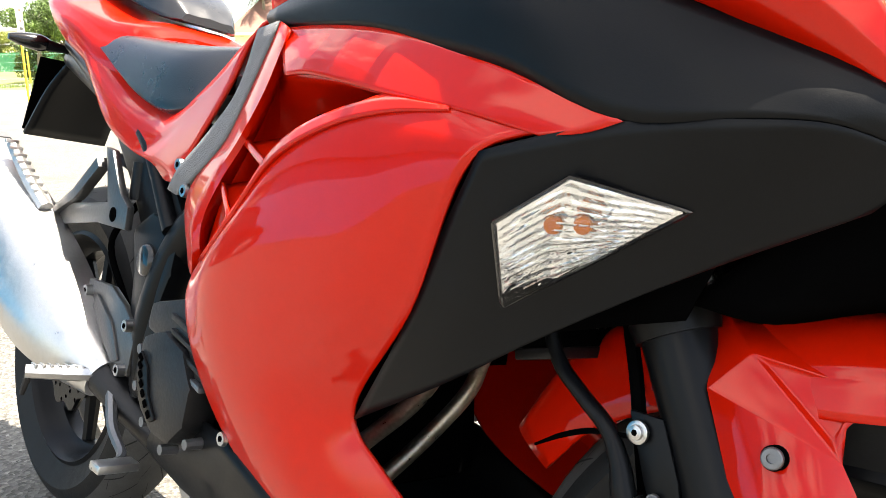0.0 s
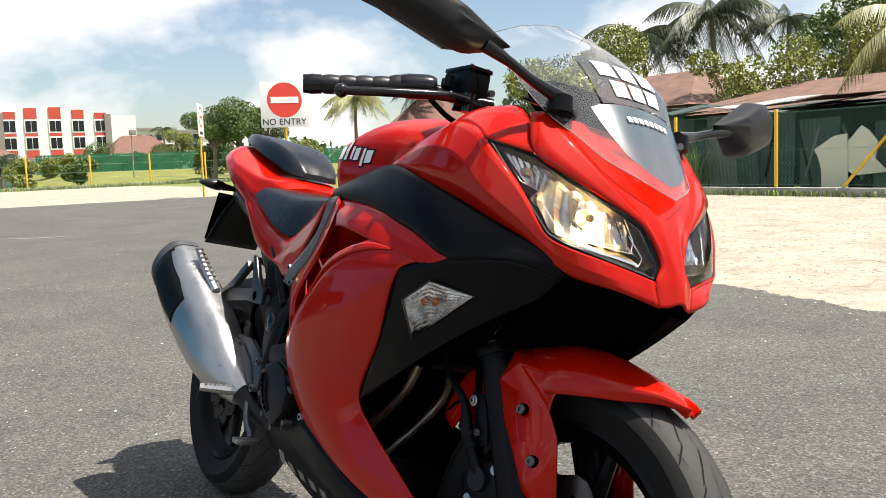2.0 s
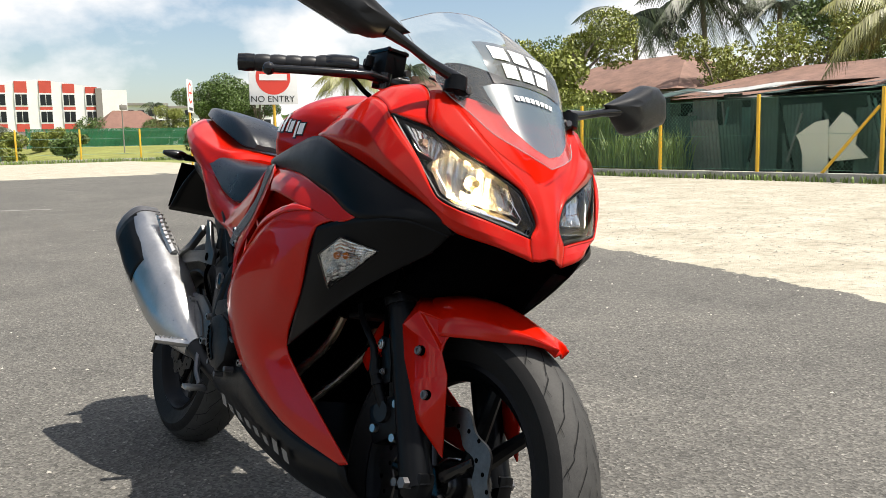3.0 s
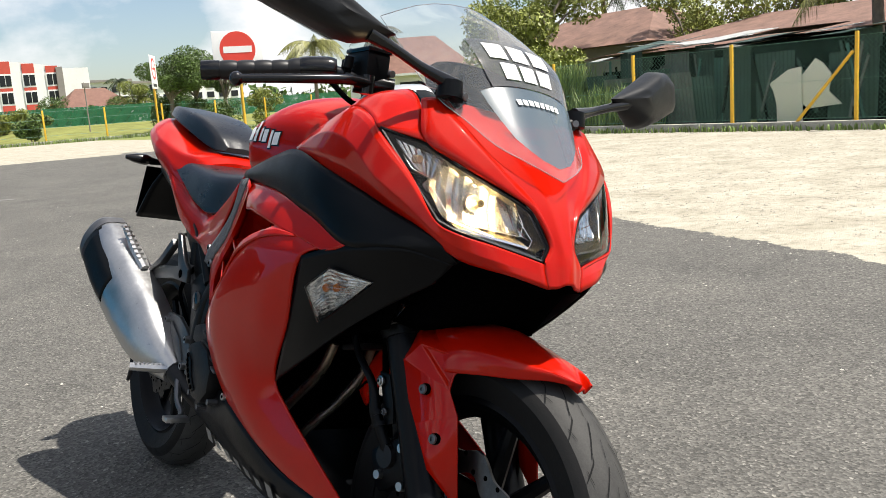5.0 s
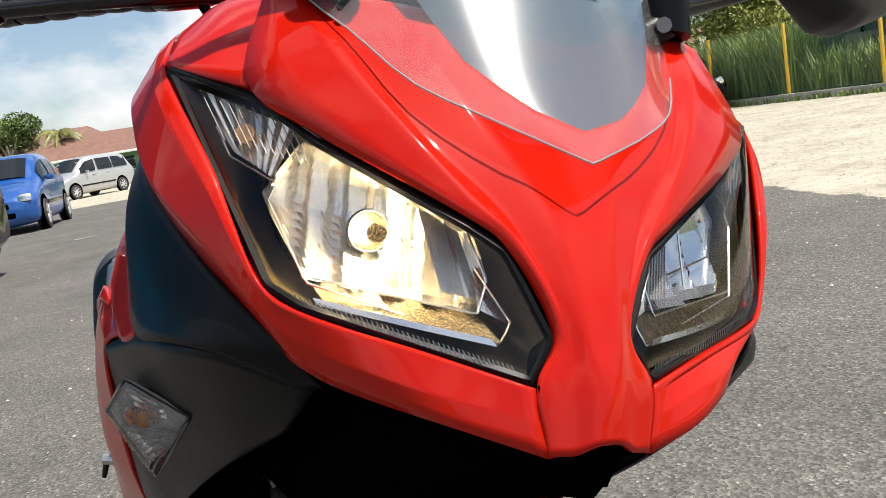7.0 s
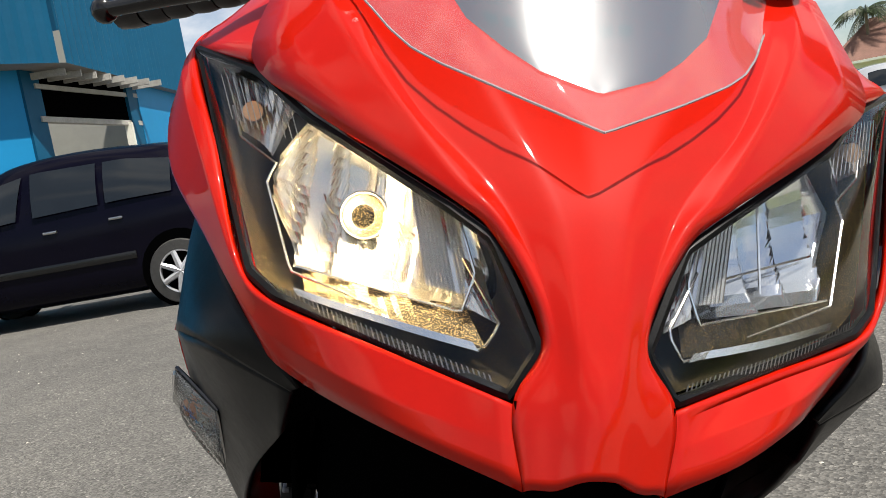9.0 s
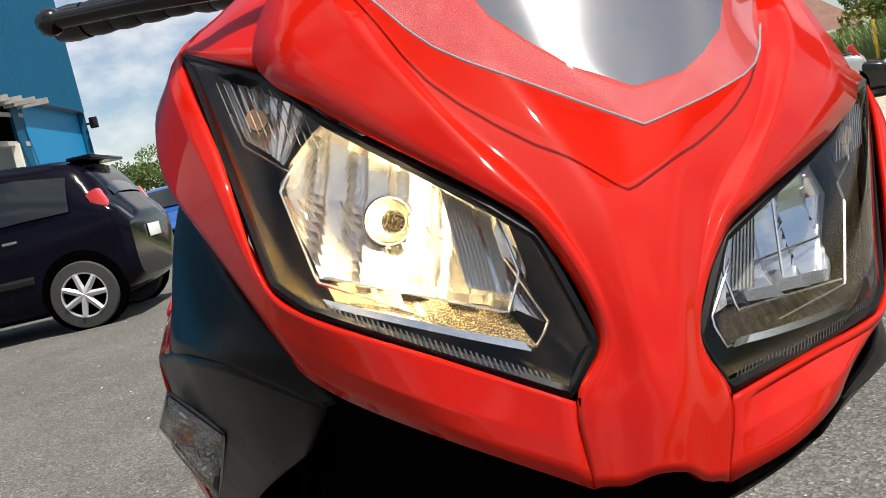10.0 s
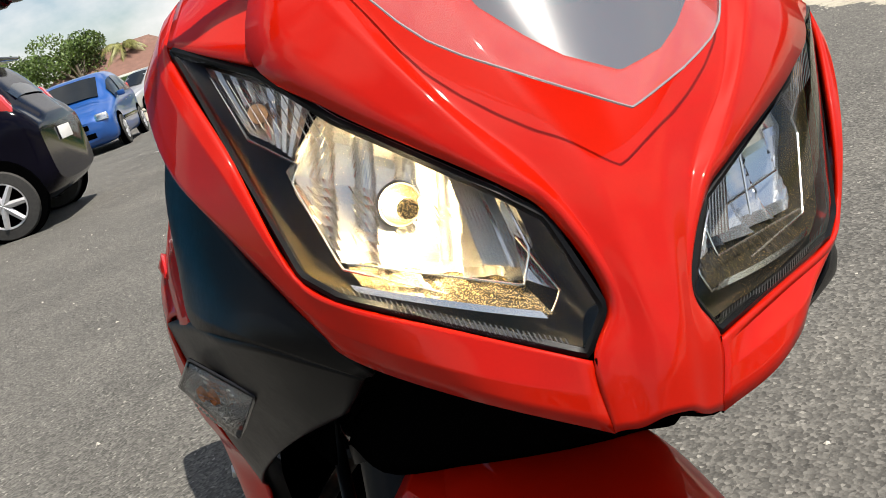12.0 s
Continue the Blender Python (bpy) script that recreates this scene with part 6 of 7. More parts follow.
for k, (sx2, sy2, hgt, wid, lf) in enumerate(((15.8, 92.6, 2.2, 1.5, LEAFY), (19.6, 96.6, 3.6, 2.4, LEAF), (23.0, 96.6, 2.6, 2.0, LEAF), (26.4, 96.6, 2.8, 2.2, LEAF), (30.2, 96.8, 3.6, 2.4, LEAF), (33.5, 96.6, 3.2, 2.4, LEAF), (26.0, 67.6, 3.0, 2.0, LEAF), (28.4, 64.0, 3.2, 1.8, LEAFY), (12.6, 84.0, 2.2, 1.4, LEAFY), (21.4, 66.0, 2.8, 2.0, LEAF), (23.8, 64.5, 2.6, 1.9, LEAF))):
    shrub(sx2, sy2, hgt, wid, 71 + k, lf, "leafy green shrub by the green mesh fence")
tree(27.6, 69.5, 6.4, 2.4, 80, LEAF, "tall green tree among shrubs by the road signs", 3000, .17)
for k, (sx2, sy2, hgt, wid) in enumerate(((17.5, 19.2, 3.6, 1.7), (16.5, 20.2, 2.8, 1.6), (17.0, 18.0, 2.4, 1.3))):
    shrub(sx2, sy2, hgt, wid, 91 + k, LEAFY, "thick light green shrub behind the reeds")
palm(9.0, 80.0, 2.6, 2.2, 39, PALMSUN, "broad-leaved banana-like plant before the white block", 14)
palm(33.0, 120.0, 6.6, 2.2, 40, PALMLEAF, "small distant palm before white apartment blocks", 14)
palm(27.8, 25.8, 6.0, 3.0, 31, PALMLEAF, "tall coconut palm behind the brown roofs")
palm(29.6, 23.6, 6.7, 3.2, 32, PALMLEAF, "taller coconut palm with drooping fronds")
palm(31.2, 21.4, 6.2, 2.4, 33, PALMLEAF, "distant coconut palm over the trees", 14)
palm(28.6, 55.0, 5.6, 2.9, 34, PALMSUN, "sunlit coconut palm by the road sign")
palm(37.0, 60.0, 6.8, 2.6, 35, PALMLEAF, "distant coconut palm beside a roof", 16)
palm(17.6, 8.6, 3.4, 2.1, 36, PALMSUN, "coconut palm with a drooping pale frond", 16)
palm(-3.6, 74.0, 4.6, 2.2, 37, PALMSUN, "small sunlit palm behind the silver car", 16)
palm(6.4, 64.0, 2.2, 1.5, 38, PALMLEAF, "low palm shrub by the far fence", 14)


def blades(name, x0, x1, y0, y1, count, height, seed, label):
    rng = np.random.default_rng(seed)
    v, f = [], []
    for _ in range(count):
        x, y = rng.uniform(x0, x1), rng.uniform(y0, y1)
        h = height * rng.uniform(.5, 1.15)
        a = rng.uniform(0, 6.28)
        dx, dy = math.cos(a), math.sin(a)
        bend = h * rng.uniform(.1, .55)
        w = .008 + .012 * rng.random()
        n = len(v)
        v += [(x - dy * w, y + dx * w, 0), (x + dy * w, y - dx * w, 0), (x + dx * bend * .35 + dy * w, y + dy * bend * .35 - dx * w, h * .65),
              (x + dx * bend * .35 - dy * w, y + dy * bend * .35 + dx * w, h * .65), (x + dx * bend, y + dy * bend, h)]
        f += [(n, n + 1, n + 2, n + 3), (n + 3, n + 2, n + 4)]
    data = bpy.data.meshes.new(name)
    data.from_pydata(v, [], f)
    return tagged(link(name, data, REED), label, "grass", kind="stuff")


blades("tall_grass", 13.75, 15.2, 14.3, 18.6, 5200, 1.55, 41, "tall green reedy grass behind the fence")
blades("tall_grass", 13.72, 14.6, 11.8, 13.9, 900, 1.0, 42, "green grass tuft behind the fence")
blades("verge_grass", 13.25, 13.45, -6, 16, 1200, .12, 43, "short dry grass along the kerb")
blades("far_grass", -20, 26, 56.2, 57.6, 4000, .28, 44, "rough grass along the far kerb")


# ---- sheds and houses behind the fence ----
def sheet_wall(length, height, pitch=.09, depth=.018):
    """A profiled sheet along x, standing on z = 0."""
    bm = bmesh.new()
    n = int(length / pitch * 2)
    cols = []
    for i in range(n + 1):
        y = depth if i % 2 else 0
        cols.append([bm.verts.new((i * pitch / 2, y, z)) for z in (0, height)])
    for a, b in zip(cols, cols[1:]):
        bm.faces.new((a[0], b[0], b[1], a[1]))
    return bm


ALONG_Y = Matrix(((0, -1, 0, 0), (1, 0, 0, 0), (0, 0, 1, 0), (0, 0, 0, 1)))
shed = thing("shed", "patched shed of weathered dark green metal sheets", "shed", pose(15.3, 4.0, 0))
rng = random.Random(5)
y = 0.0
while y < 10.6:
    wdt = rng.choice((.35, .5, .7, .9))
    h = 1.66 + rng.uniform(-.5, .16)
    # SHADOW among the choices gives near-black sheets, shaded gaps put into colour.
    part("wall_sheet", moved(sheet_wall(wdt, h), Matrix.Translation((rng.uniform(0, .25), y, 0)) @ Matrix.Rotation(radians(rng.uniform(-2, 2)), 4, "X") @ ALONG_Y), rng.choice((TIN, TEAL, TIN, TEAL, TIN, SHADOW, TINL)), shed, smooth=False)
    y += wdt * rng.uniform(.92, 1.15)
for k in range(26):
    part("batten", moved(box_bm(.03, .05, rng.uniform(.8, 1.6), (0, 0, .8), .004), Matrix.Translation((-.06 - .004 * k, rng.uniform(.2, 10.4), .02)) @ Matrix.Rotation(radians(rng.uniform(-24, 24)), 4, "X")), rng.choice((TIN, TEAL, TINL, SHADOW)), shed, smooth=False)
for k in range(24):
    part("roof_sheet", moved(box_bm(rng.uniform(1.4, 2.6), rng.uniform(.5, 1.0), .012), Matrix.Translation((.7 + rng.uniform(-.3, .3), .3 + .44 * k, 1.80 + rng.uniform(-.06, .14))) @ Matrix.Rotation(radians(rng.uniform(-10, -2)), 4, "Y") @ Matrix.Rotation(radians(rng.uniform(-6, 6)), 4, "X")), rng.choice((TINL, ROOFR, TIN, TINP, SHADOW)), shed, "weathered loose roof sheet", smooth=False)
# Near-black back wall: the shed's inner shade is in its colour.
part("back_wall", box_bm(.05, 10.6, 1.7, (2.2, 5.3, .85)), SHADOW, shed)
junk = thing("cream_panel", "broken cream plastic panels leaning in the shed", "panel", pose(14.95, 7.95, 0))
STANDING = Matrix(((0, 0, 1, 0), (1, 0, 0, 0), (0, 1, 0, 0), (0, 0, 0, 1)))
for off, outline in ((0, [(.80, 0), (1.37, 0), (1.39, .53), (1.47, .84), (1.55, .99), (1.12, 1.29), (.83, 1.34)]),
                     (.045, [(-.01, .45), (.69, .37), (.90, .53), (.90, 1.07), (.72, 1.29), (.55, 1.50), (.40, 1.40), (.21, 1.13), (.26, .75)])):
    part("broken_sheet", moved(prism_bm(outline, .04, .008), Matrix.Translation((off, 0, 0)) @ Matrix.Diagonal((1, .96, .84, 1)) @ STANDING), CREAM, junk, smooth=False)
for k in range(6):
    s2 = thing("stored_sheet", "old metal sheet stacked against the shed", "metal sheet", pose(15.1, 10.8 + .55 * k, 0, 0, -8 - 2 * k, 6 * k), group="stored sheets")
    part("sheet", sheet_wall(.75, 1.1 + .12 * (k % 3)), (TIN, TINL, TIN)[k % 3], s2, smooth=False, m=ALONG_Y)


def house(name, x, y, w, d, eave, ridge, wall, roof, label, turn=0, openings=3, overhang=.5):
    h = thing(name, label, "house", pose(x, y, 0, 0, 0, turn))
    part("wall", box_bm(w, d, eave, (0, 0, eave / 2), .02), wall, h, smooth=False)
    bm = bmesh.new()
    o = overhang
    a = [bm.verts.new(p) for p in ((-w / 2 - o, -d / 2 - o, eave - .1), (w / 2 + o, -d / 2 - o, eave - .1), (w / 2 + o, d / 2 + o, eave - .1), (-w / 2 - o, d / 2 + o, eave - .1))]
    b = [bm.verts.new(p) for p in ((-w / 2 + d * .35, 0, ridge), (w / 2 - d * .35, 0, ridge))]
    for f in ((a[0], a[1], b[1], b[0]), (a[2], a[3], b[0], b[1]), (a[1], a[2], b[1]), (a[3], a[0], b[0]), (a[3], a[2], a[1], a[0])):
        bm.faces.new(f)
    part("roof", bm, roof, h, smooth=False)
    part("fascia", box_bm(w + 2 * o, .04, .18, (0, -d / 2 - o, eave - .12)), WALLW, h, smooth=False)
    for k in range(openings):
        px = -w / 2 + w * (k + .5) / openings
        win = part("window", box_bm(w / openings * .5, .06, eave * .42, (px, -d / 2 - .02, eave * .58)), PANE, h, smooth=False)
        part("frame", box_bm(w / openings * .56, .03, .07, (px, -d / 2 - .05, eave * .36)), WALLW, win, smooth=False)
    return h


GREENW = mat("pale_green_wall", (0.20, 0.33, 0.26), 0.8, noise_scale=0.5, vary=0.15)
house("house", 1.0, 74.5, 13.5, 8, 2.4, 4.2, GREENW, ROOFB, "single-storey green-walled house with a brown hipped roof", 0, 5, .9)
house("house", -4.5, 82, 12, 8, 3.0, 5.2, GREENW, ROOFR, "house with a red-brown roof behind another", 0, 4)
house("house", 24.3, 100.0, 6.6, 5, 3.0, 5.0, WALLG, ROOFB, "low house with a dark red tiled roof", 0, 3)
house("house", 40.0, 60, 9.5, 7, 3.3, 6.3, WALLW, ROOFB, "white house with a brown tiled roof", -34, 3, .8)
house("house", 21.5, 8.5, 15, 6, 1.95, 2.75, TIN, ROOFR, "long low house with a rusty sheet roof", 90, 5, .7)
house("house", 23.5, 21.5, 8, 6, 2.4, 3.7, WALLG, ROOFR, "low house with a rusty brown roof", 90, 3, .7)

# three-storey block
block = thing("apartment_block", "three-storey white block with red window stripes", "building", pose(0, 112, 0))
bm = prism_bm([(12.3, 0), (24.2, 0), (24.2, 8.26), (17.4, 9.15), (15.2, 8.95), (12.3, 8.35)], 12)
part("wall", moved(bm, Matrix(((1, 0, 0, 0), (0, 0, 1, 0), (0, 1, 0, 0), (0, 0, 0, 1)))), WALLW, block, "white rendered wall", smooth=False)
part("side_wing", box_bm(3.3, 10, 8.05, (25.85, 5.5, 4.03)), WALLW, block, "white end wing", smooth=False)
part("grey_pier", box_bm(.75, .5, 8.2, (23.95, -.1, 4.1)), WALLG, block, "grey pier", smooth=False)
part("grey_pier", box_bm(.9, .5, 8.3, (11.9, .1, 4.15)), WALLG, block, "grey pier", smooth=False)
part("red_wing", box_bm(1.8, 10, 7.9, (10.6, 5.2, 3.95)), WALLR, block, "red end wing", smooth=False)
part("plinth", box_bm(12.2, .3, 2.9, (18.3, -.12, 1.45)), WALLG, block, "grey ground floor", smooth=False)
for cx, top in ((12.95, 8.45), (15.28, 8.9), (17.95, 9.0), (20.55, 8.7), (23.15, 8.35)):
    for z0, z1 in ((7.55, top), (5.55, 5.92), (3.0, 3.9)):
        part("stripe", box_bm(1.35, .12, z1 - z0, (cx, -.06, (z0 + z1) / 2)), WALLR, block, "red stripe", smooth=False)
    for z in (6.75, 4.74):
        win = part("window", box_bm(1.5, .16, 1.62, (cx, -.05, z)), WALLW, block, "white window surround", smooth=False)
        for px in (-.33, .33):
            part("pane", box_bm(.58, .05, 1.25, (cx + px, -.14, z)), PANE, win, smooth=False)
wing = thing("apartment_block", "grey and red block behind the white one", "building", pose(8.6, 120, 0))
part("wall", box_bm(3.4, 8, 8.6, (0, 0, 4.3)), WALLG, wing, smooth=False)
for z in (3.4, 5.4, 7.4):
    for px in (-.9, .5):
        part("balcony", box_bm(1.1, .5, .5, (px, -4.2, z - .7)), WALLW, wing, smooth=False)
        part("window", box_bm(.9, .1, 1.1, (px, -4.02, z)), PANE, wing, smooth=False)
for px, w, h in ((35.5, 6, 7.2), (43, 8, 6.8), (52, 8, 7.6)):
    b2 = thing("apartment_block", "distant white apartment block with dark windows", "building", pose(px, 138, 0), group="distant blocks")
    part("wall", box_bm(w, 8, h, (0, 0, h / 2)), WALLW, b2, smooth=False)
    part("roof", box_bm(w + .6, 9, .35, (0, 0, h + .1)), WALLG, b2, smooth=False)
    for i in range(4):
        for z in (2.6, 4.5, 6.0):
            part("window", box_bm(w / 7, .1, .9, (-w / 2 + w * (i + .5) / 4, -4.05, z)), PANE, b2, smooth=False)
woods = leaves([((x, 150 + 6 * math.sin(x), 2.0 + 1.2 * math.sin(x * .7)), (7, 4, 3.2)) for x in range(-90, 130, 6)], 5200, .75, 51)
tagged(link("far_woods", woods, LEAF), "line of distant dark green trees", "trees", kind="stuff")
# Unseen trees added behind the camera, so the red paint mirrors something dark.
ring = [((62 * math.cos(a), 62 * math.sin(a) - 6, 3.2 + 1.5 * math.sin(a * 9)), (6, 6, 4.2)) for a in np.linspace(radians(165), radians(345), 46)]
tagged(link("far_woods", leaves(ring, 7000, .6, 52), LEAF), "unseen ring of trees added to darken reflections", "trees", kind="stuff")

# ---- blue warehouse ----
hall = thing("warehouse", "blue profiled-metal warehouse with an open bay", "warehouse")


def wall_between(name, p, q, z0, z1, material, label="", profile=True):
    a, b = Vector((*p, 0)), Vector((*q, 0))
    d = (b - a).normalized()
    m = Matrix(((d.x, -d.y, 0, a.x), (d.y, d.x, 0, a.y), (0, 0, 1, z0), (0, 0, 0, 1)))
    bm = sheet_wall((b - a).length, z1 - z0, .22, .035) if profile else box_bm((b - a).length, .12, z1 - z0, ((b - a).length / 2, .06, (z1 - z0) / 2))
    return part(name, bm, material, hall, label, m, smooth=False)


wall_between("upper_wall", (-10.0, 6.4), (-3.9, 12.4), 3.3, 7.5, BLUEW, "dark blue profiled cladding")
wall_between("upper_wall", (-3.9, 12.4), (-3.24, 18.1), 3.3, 7.5, BLUEW, "dark blue profiled cladding")
wall_between("lower_wall", (-10.2, 6.9), (-4.55, 12.4), 0, 3.3, BLUEL, "bright blue panel", False)
wall_between("lower_wall", (-3.72, 15.3), (-3.40, 18.1), 0, 3.3, BLUEL, "bright blue panel", False)
wall_between("door_jamb", (-4.55, 12.35), (-4.45, 12.75), 0, 3.3, BLUEW, "", False)
wall_between("door_jamb", (-3.80, 14.95), (-3.72, 15.35), 0, 3.3, BLUEW, "", False)
wall_between("end_wall", (-3.26, 18.1), (-12, 18.9), 0, 7.5, BLUEW)
soffit = bmesh.new()
soffit.faces.new([soffit.verts.new(p) for p in ((-10, 6.4, 3.3), (-3.9, 12.4, 3.3), (-3.24, 18.1, 3.3), (-3.6, 18.1, 3.3), (-4.7, 12.6, 3.3), (-10.4, 7.2, 3.3))])
part("soffit", soffit, WALLG, hall, "grey canopy underside", smooth=False)
for k in range(8):
    yy = 12.6 + .36 * k
    part("lintel_bracket", box_bm(.5, .05, .10, (-4.25 + .11 * k, yy, 3.22)), CONCRETE, hall, smooth=False)
# Near-black box paints the shade inside the open transom.
wall_between("transom_shade", (-4.5, 12.6), (-3.76, 15.3), 2.62, 3.28, SHADOW, "dark transom opening", False)
wall_between("transom_rail", (-4.46, 12.6), (-3.72, 15.3), 3.05, 3.12, CONCRETE, "", False)
wall_between("transom_rail", (-4.46, 12.6), (-3.72, 15.3), 2.56, 2.64, CONCRETE, "", False)
INNER = mat("pale_inner_wall", (0.30, 0.30, 0.27), 0.85, noise_scale=.6, vary=.12)
wall_between("inner_wall", (-9.5, 13.5), (-6.2, 18.0), 0, 5, INNER, "", False)
floor_in = bmesh.new()
floor_in.faces.new([floor_in.verts.new(p) for p in ((-10, 7.2, .01), (-4.5, 12.5, .01), (-3.5, 18, .01), (-6, 18.2, .01), (-9.6, 13.4, .01))])
part("inner_floor", floor_in, CONCRETE, hall, smooth=False)
wall_between("inner_wall", (-3.75, 17.75), (-11, 18.5), 0, 5, INNER, "", False)
part("door_post", box_bm(.12, .12, 2.6, (-3.86, 14.9, 1.3)), CREAM, hall, "pale door post", smooth=False)
for px, py in ((-6.6, 15.8), (-7.6, 14.4)):
    lampx = thing("tube_lamp", "lit fluorescent tube lamp inside the warehouse", "lamp", pose(px, py, 2.9, 0, 0, 52))
    part("tube", box_bm(1.2, .06, .05, bevel=.01), TUBE, lampx, "lit tube")
    part("batten", box_bm(1.26, .09, .04, (0, 0, .05)), WALLW, lampx)
flood = thing("wall_lamp", "small black floodlight on the warehouse corner", "lamp", pose(-3.10, 18.0, 3.05))
part("housing", box_bm(.16, .12, .22, bevel=.02), GLOSS, flood)
part("bracket", tube_bm([(-.15, .05, 0), (0, .02, 0)], .02, 8, 2), DARK, flood)


# ---- parked cars ----
RIM = mat("painted_alloy_rim", (0.55, 0.55, 0.56), 0.35, 0.5, noise_scale=12, vary=0.1)
TAILRED = mat("red_tail_lamp", (.5, .02, .015), .15, 0, .6)


def car(label, paint, m, kind_of="hatch", lights=True):
    """Nose at x = 0, tail along +x, on z = 0."""
    if kind_of == "van":
        st = ((0, .60, .50, .32, .62, .70), (.12, .80, .6, .22, .72, .82), (.75, .86, .66, .20, .92, 1.02), (1.05, .87, .66, .20, .98, 1.12), (1.75, .88, .68, .20, 1.02, 1.66), (2.3, .88, .70, .20, 1.04, 1.75),
              (3.6, .88, .69, .20, 1.05, 1.73), (4.2, .87, .64, .22, 1.05, 1.62), (4.45, .85, .60, .30, 1.0, 1.20), (4.55, .78, .55, .38, .90, .98))
        base, front, win = 2.75, .85, (1.35, 4.15)
    elif kind_of == "sedan":
        st = ((0, .58, .5, .30, .56, .62), (.15, .78, .6, .20, .64, .72), (.8, .83, .62, .18, .80, .88), (1.3, .84, .60, .18, .86, .96), (1.95, .85, .60, .18, .90, 1.36), (2.4, .85, .62, .18, .92, 1.42),
              (3.1, .85, .60, .18, .94, 1.36), (3.75, .84, .60, .20, .94, 1.02), (4.25, .82, .60, .28, .90, .98), (4.38, .74, .5, .36, .80, .88))
        base, front, win = 2.6, .85, (1.45, 3.5)
    else:
        st = ((0, .58, .50, .30, .56, .64), (.12, .76, .6, .20, .66, .76), (.6, .80, .62, .18, .84, .95), (.85, .81, .62, .18, .90, 1.02), (1.45, .82, .62, .18, .94, 1.46), (1.9, .82, .64, .18, .96, 1.55),
              (2.75, .82, .63, .18, .99, 1.53), (3.25, .81, .60, .20, 1.0, 1.44), (3.52, .79, .56, .28, .98, 1.06), (3.62, .74, .5, .36, .84, .92))
        base, front, win = 2.44, .68, (1.15, 3.2)
    c = thing("car", label, "car", m, group="parked cars")
    secs = []
    for x, wb, wr, lo, belt, top in st:
        half = [(0, top), (wr * .75, top - .012), (wr, top - .06), (wb * .985, belt), (wb + .01, (belt + lo) / 2 + .05), (wb * .97, lo + .06), (wb * .85, lo)]
        secs.append([(x, yy, z) for yy, z in half] + [(x, -yy, z) for yy, z in half[::-1][:-1]])
    body = part("body", section_loft_bm(secs, 48, 52), paint, c)
    arr = np.array(st)

    def at_x(x, k):
        return float(np.interp(x, arr[:, 0], arr[:, k]))

    for sg in (1, -1):
        n = 4
        cuts = np.linspace(win[0], win[1], n)
        for i in range(n - 1):
            xs = np.linspace(cuts[i] + .035, cuts[i + 1] - .035, 7)
            g = []
            for v in np.linspace(.08, .84, 6):
                row = []
                for x in xs:
                    belt, top = at_x(x, 4), at_x(x, 5) - .06
                    if top < belt + .08:
                        top = belt + .08
                    w = at_x(x, 1) * .985 * (1 - v) + at_x(x, 2) * v
                    row.append((x + .10 * (1 - v) * (i == 0) * -1, sg * (w + .016 + .040 * math.sin(math.pi * (.08 + .84 * v))), belt + (top - belt) * v))
                g.append(row)
            part("side_window", sheet_bm(np.array(g)), PANE, c, "dark side window")
    for x0, x1, nm in ((st[3][0] + .06, st[4][0] - .02, "windscreen"), (st[7][0] + .03, st[8][0] - .03, "rear_window")):
        g = []
        for x in np.linspace(x0, x1, 8):
            g.append([(x, u * at_x(x, 2) * .86, at_x(x, 5) + .034 - .03 * abs(u) ** 3) for u in np.linspace(-1, 1, 9)])
        part(nm, sheet_bm(np.array(g)), PANE, c, "dark tinted glass")
    L = st[-1][0]
    for sg in (1, -1):
        for wx in (front, front + base):
            tyre_r = .30
            # Near-black disc paints the wheel arch's shade round the tyre.
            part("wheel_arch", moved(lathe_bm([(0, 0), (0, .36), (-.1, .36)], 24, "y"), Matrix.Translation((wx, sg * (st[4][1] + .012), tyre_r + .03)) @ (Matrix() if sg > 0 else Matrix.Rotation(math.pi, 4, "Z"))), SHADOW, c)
            wheel_ob = part("wheel", moved(lathe_bm([(-.16, .19), (-.16, .285), (-.13, .30), (.0, .30), (.03, .285), (.035, .20)], 32, "y"), Matrix.Translation((wx, sg * (st[4][1] + .005), tyre_r)) @ (Matrix() if sg > 0 else Matrix.Rotation(math.pi, 4, "Z"))), RUBBER, c, "car tyre")
            y0 = sg * (st[4][1] + .030)
            part("rim", moved(lathe_bm([(-.05, .0), (-.03, .14), (.0, .185), (.008, .20), (-.06, .205)], 32, "y"), Matrix.Translation((wx, y0 - sg * .02, tyre_r)) @ (Matrix() if sg > 0 else Matrix.Rotation(math.pi, 4, "Z"))), GREYM, wheel_ob)
            for k in range(7):
                a = 2 * math.pi * k / 7
                part("rim_spoke", tube_bm([(wx, y0 - sg * .005, tyre_r), (wx + .19 * math.cos(a), y0, tyre_r + .19 * math.sin(a))], [.034, .026], 6, 3), RIM, wheel_ob)
            part("rim_ring", moved(lathe_bm([(-.012, .182), (.008, .186), (.010, .198), (-.012, .203)], 36, "y"), Matrix.Translation((wx, y0, tyre_r)) @ (Matrix() if sg > 0 else Matrix.Rotation(math.pi, 4, "Z"))), RIM, wheel_ob)
        part("tail_lamp", moved(box_bm(.12, .17, .36, bevel=.03), Matrix.Translation((L - .19, sg * .685, 1.00)) @ Matrix.Rotation(radians(-22), 4, "Y")), TAILRED, c, "red tail lamp")
        part("reversing_lamp", moved(box_bm(.10, .15, .12, bevel=.03), Matrix.Translation((L - .125, sg * .69, .80)) @ Matrix.Rotation(radians(-14), 4, "Y")), SIGNW, c, "clear lower lamp")
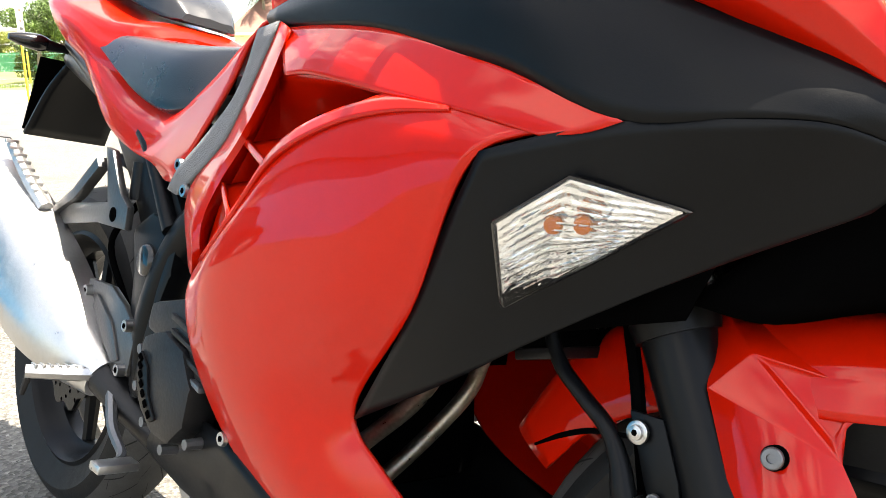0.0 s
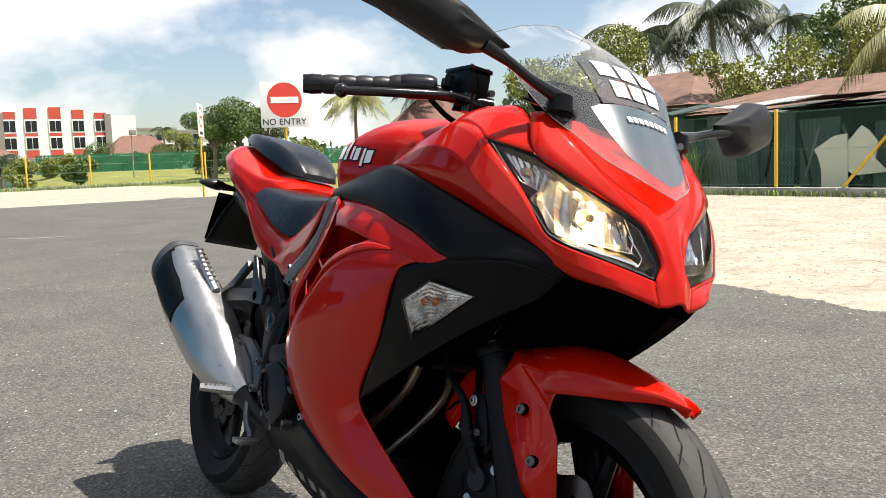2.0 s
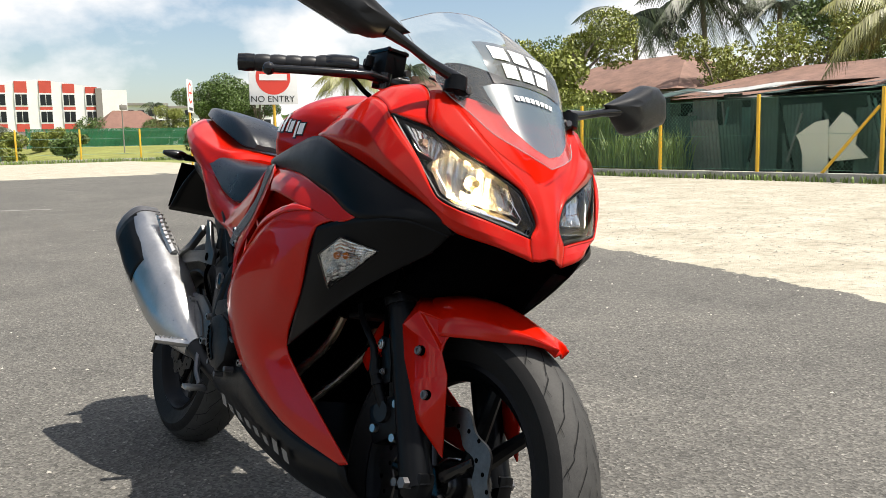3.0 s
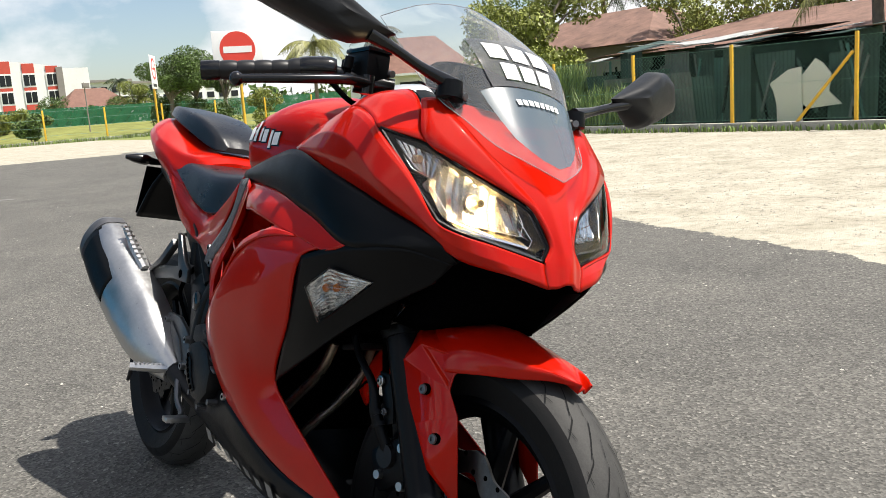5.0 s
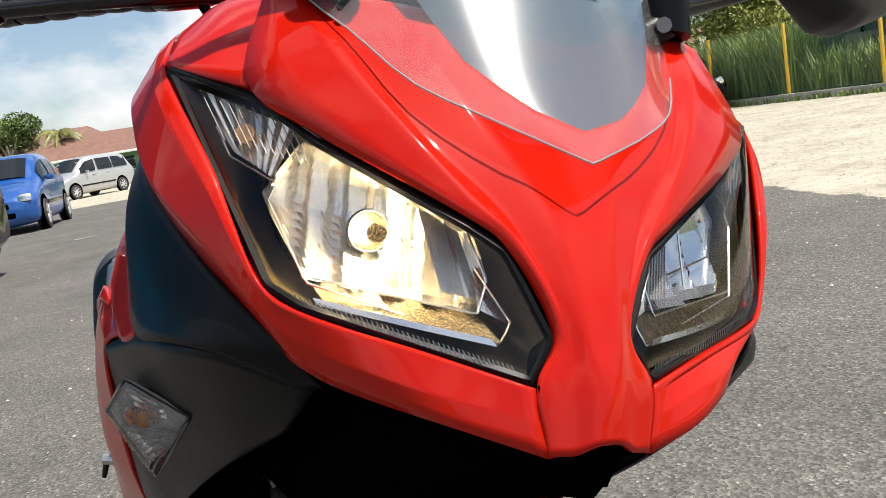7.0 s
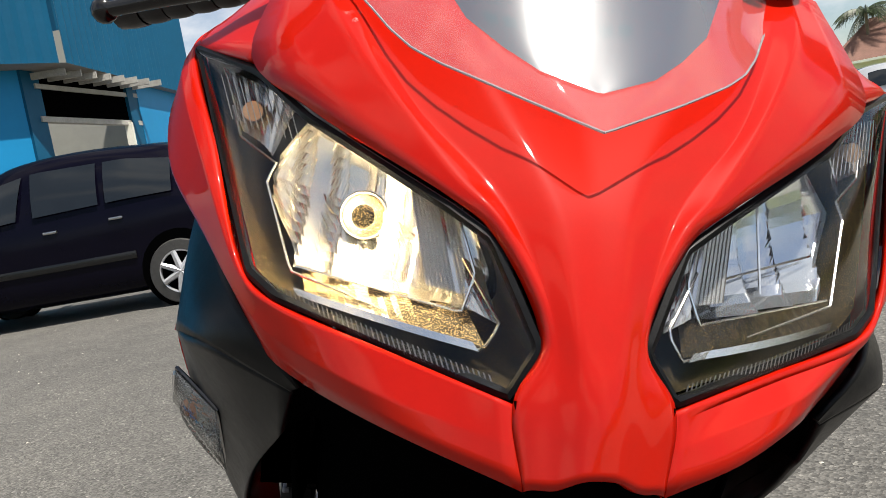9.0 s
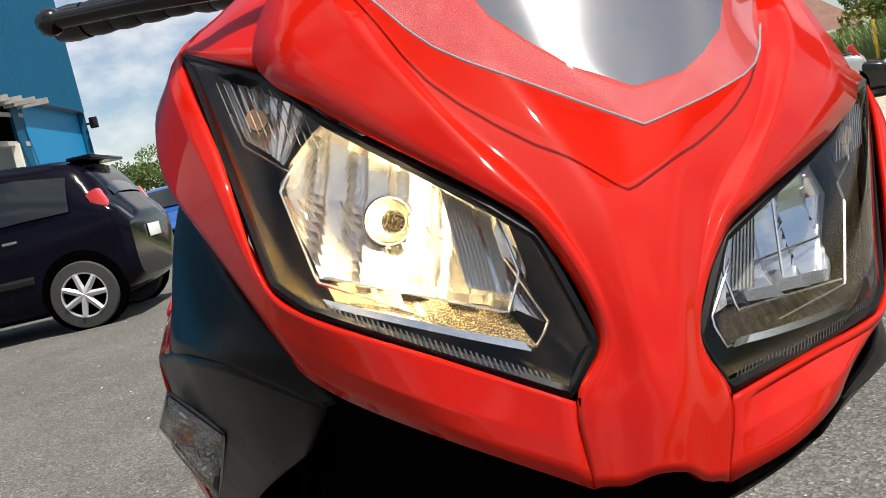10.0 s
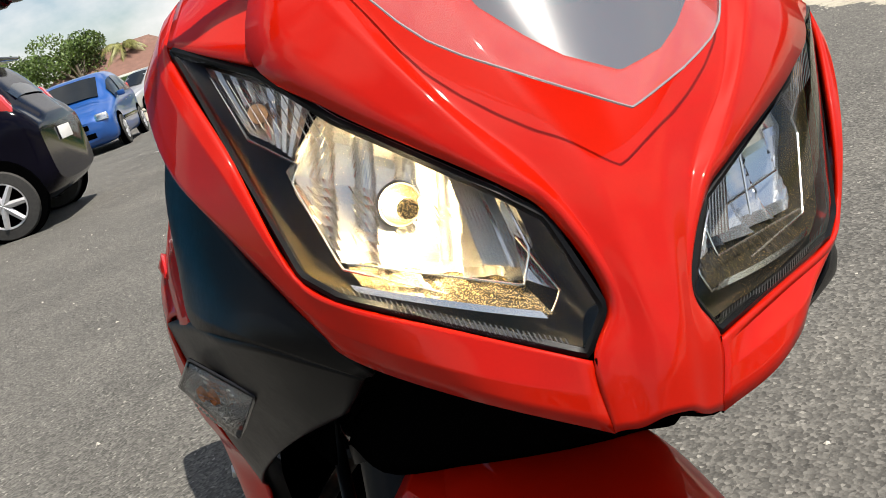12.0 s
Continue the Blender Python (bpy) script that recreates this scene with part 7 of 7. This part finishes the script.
        part("side_moulding", moved(box_bm(base - .75, .02, .07, bevel=.008), Matrix.Translation((front + base / 2, sg * (st[4][1] + .018), .52))), GLOSS, c, "black rubbing strip")
        part("headlamp", moved(box_bm(.16, .26, .16, bevel=.05), Matrix.Translation((.10, sg * .60, .66)) @ Matrix.Rotation(radians(18), 4, "Y")), CHROME, c, "clear headlamp")
        part("door_mirror", box_bm(.09, .16, .11, (win[0] + .25, sg * (st[4][1] + .08), st[4][4] + .06), .03), paint, c)
        for hx in (2.0, 2.85):
            part("door_handle", box_bm(.13, .025, .025, (min(hx, L - 1), sg * (at_x(hx, 1) + .012), at_x(hx, 4) - .12), .008), STEEL, c)
    part("number_plate", box_bm(.01, .42, .12, (L + .012, 0, .72), .003), SIGNW, c, "plain plate")
    part("number_plate", box_bm(.01, .42, .12, (-.03, 0, .46), .003), SIGNK, c, "plain plate")
    part("grille", box_bm(.05, .62, .10, (-.005, 0, .55), .02), SHADOW, c)
    part("bumper_vent", box_bm(.05, .8, .11, (.015, 0, .37), .02), SHADOW, c)
    if kind_of == "hatch":
        part("spoiler", box_bm(.22, 1.05, .035, (st[7][0] + .02, 0, st[7][5] + .045), .015), paint, c, "roof spoiler")
    return c


NAVY = mat("dark_navy_paint", (0.0025, 0.0022, 0.0065), 0.12, 0.0, 0.0, noise_scale=5, vary=.15, spec=0.12)
BLUEP = mat("bright_blue_paint", (0.014, 0.085, 0.32), 0.3, 0.2, 0.7, noise_scale=5, vary=.06)
SILVERP = mat("silver_paint", (0.50, 0.51, 0.52), 0.35, 0.6, 0.6, noise_scale=5, vary=.06)
car("dark navy hatchback with silver alloy wheels parked by the warehouse", NAVY, pose(-5.15, 9.33, 0, 0, 0, -6) @ Matrix.Scale(1.08, 4))
car("bright blue small hatchback facing the yard, parked", BLUEP, pose(-2.30, 17.6, 0, 0, 0, 84))
car("silver people carrier parked on the sandy verge", SILVERP, pose(-2.85, 38.6, 0, 0, 0, 47), "van")
car("black saloon with pale headlamps parked by the tall grass", GLOSS, pose(13.18, 15.76, 0, 0, 0, 141), "sedan")
car("silver saloon parked on the sand beside the yard", SILVERP, pose(9.16, 18.6, 0, 0, 0, -35), "sedan")
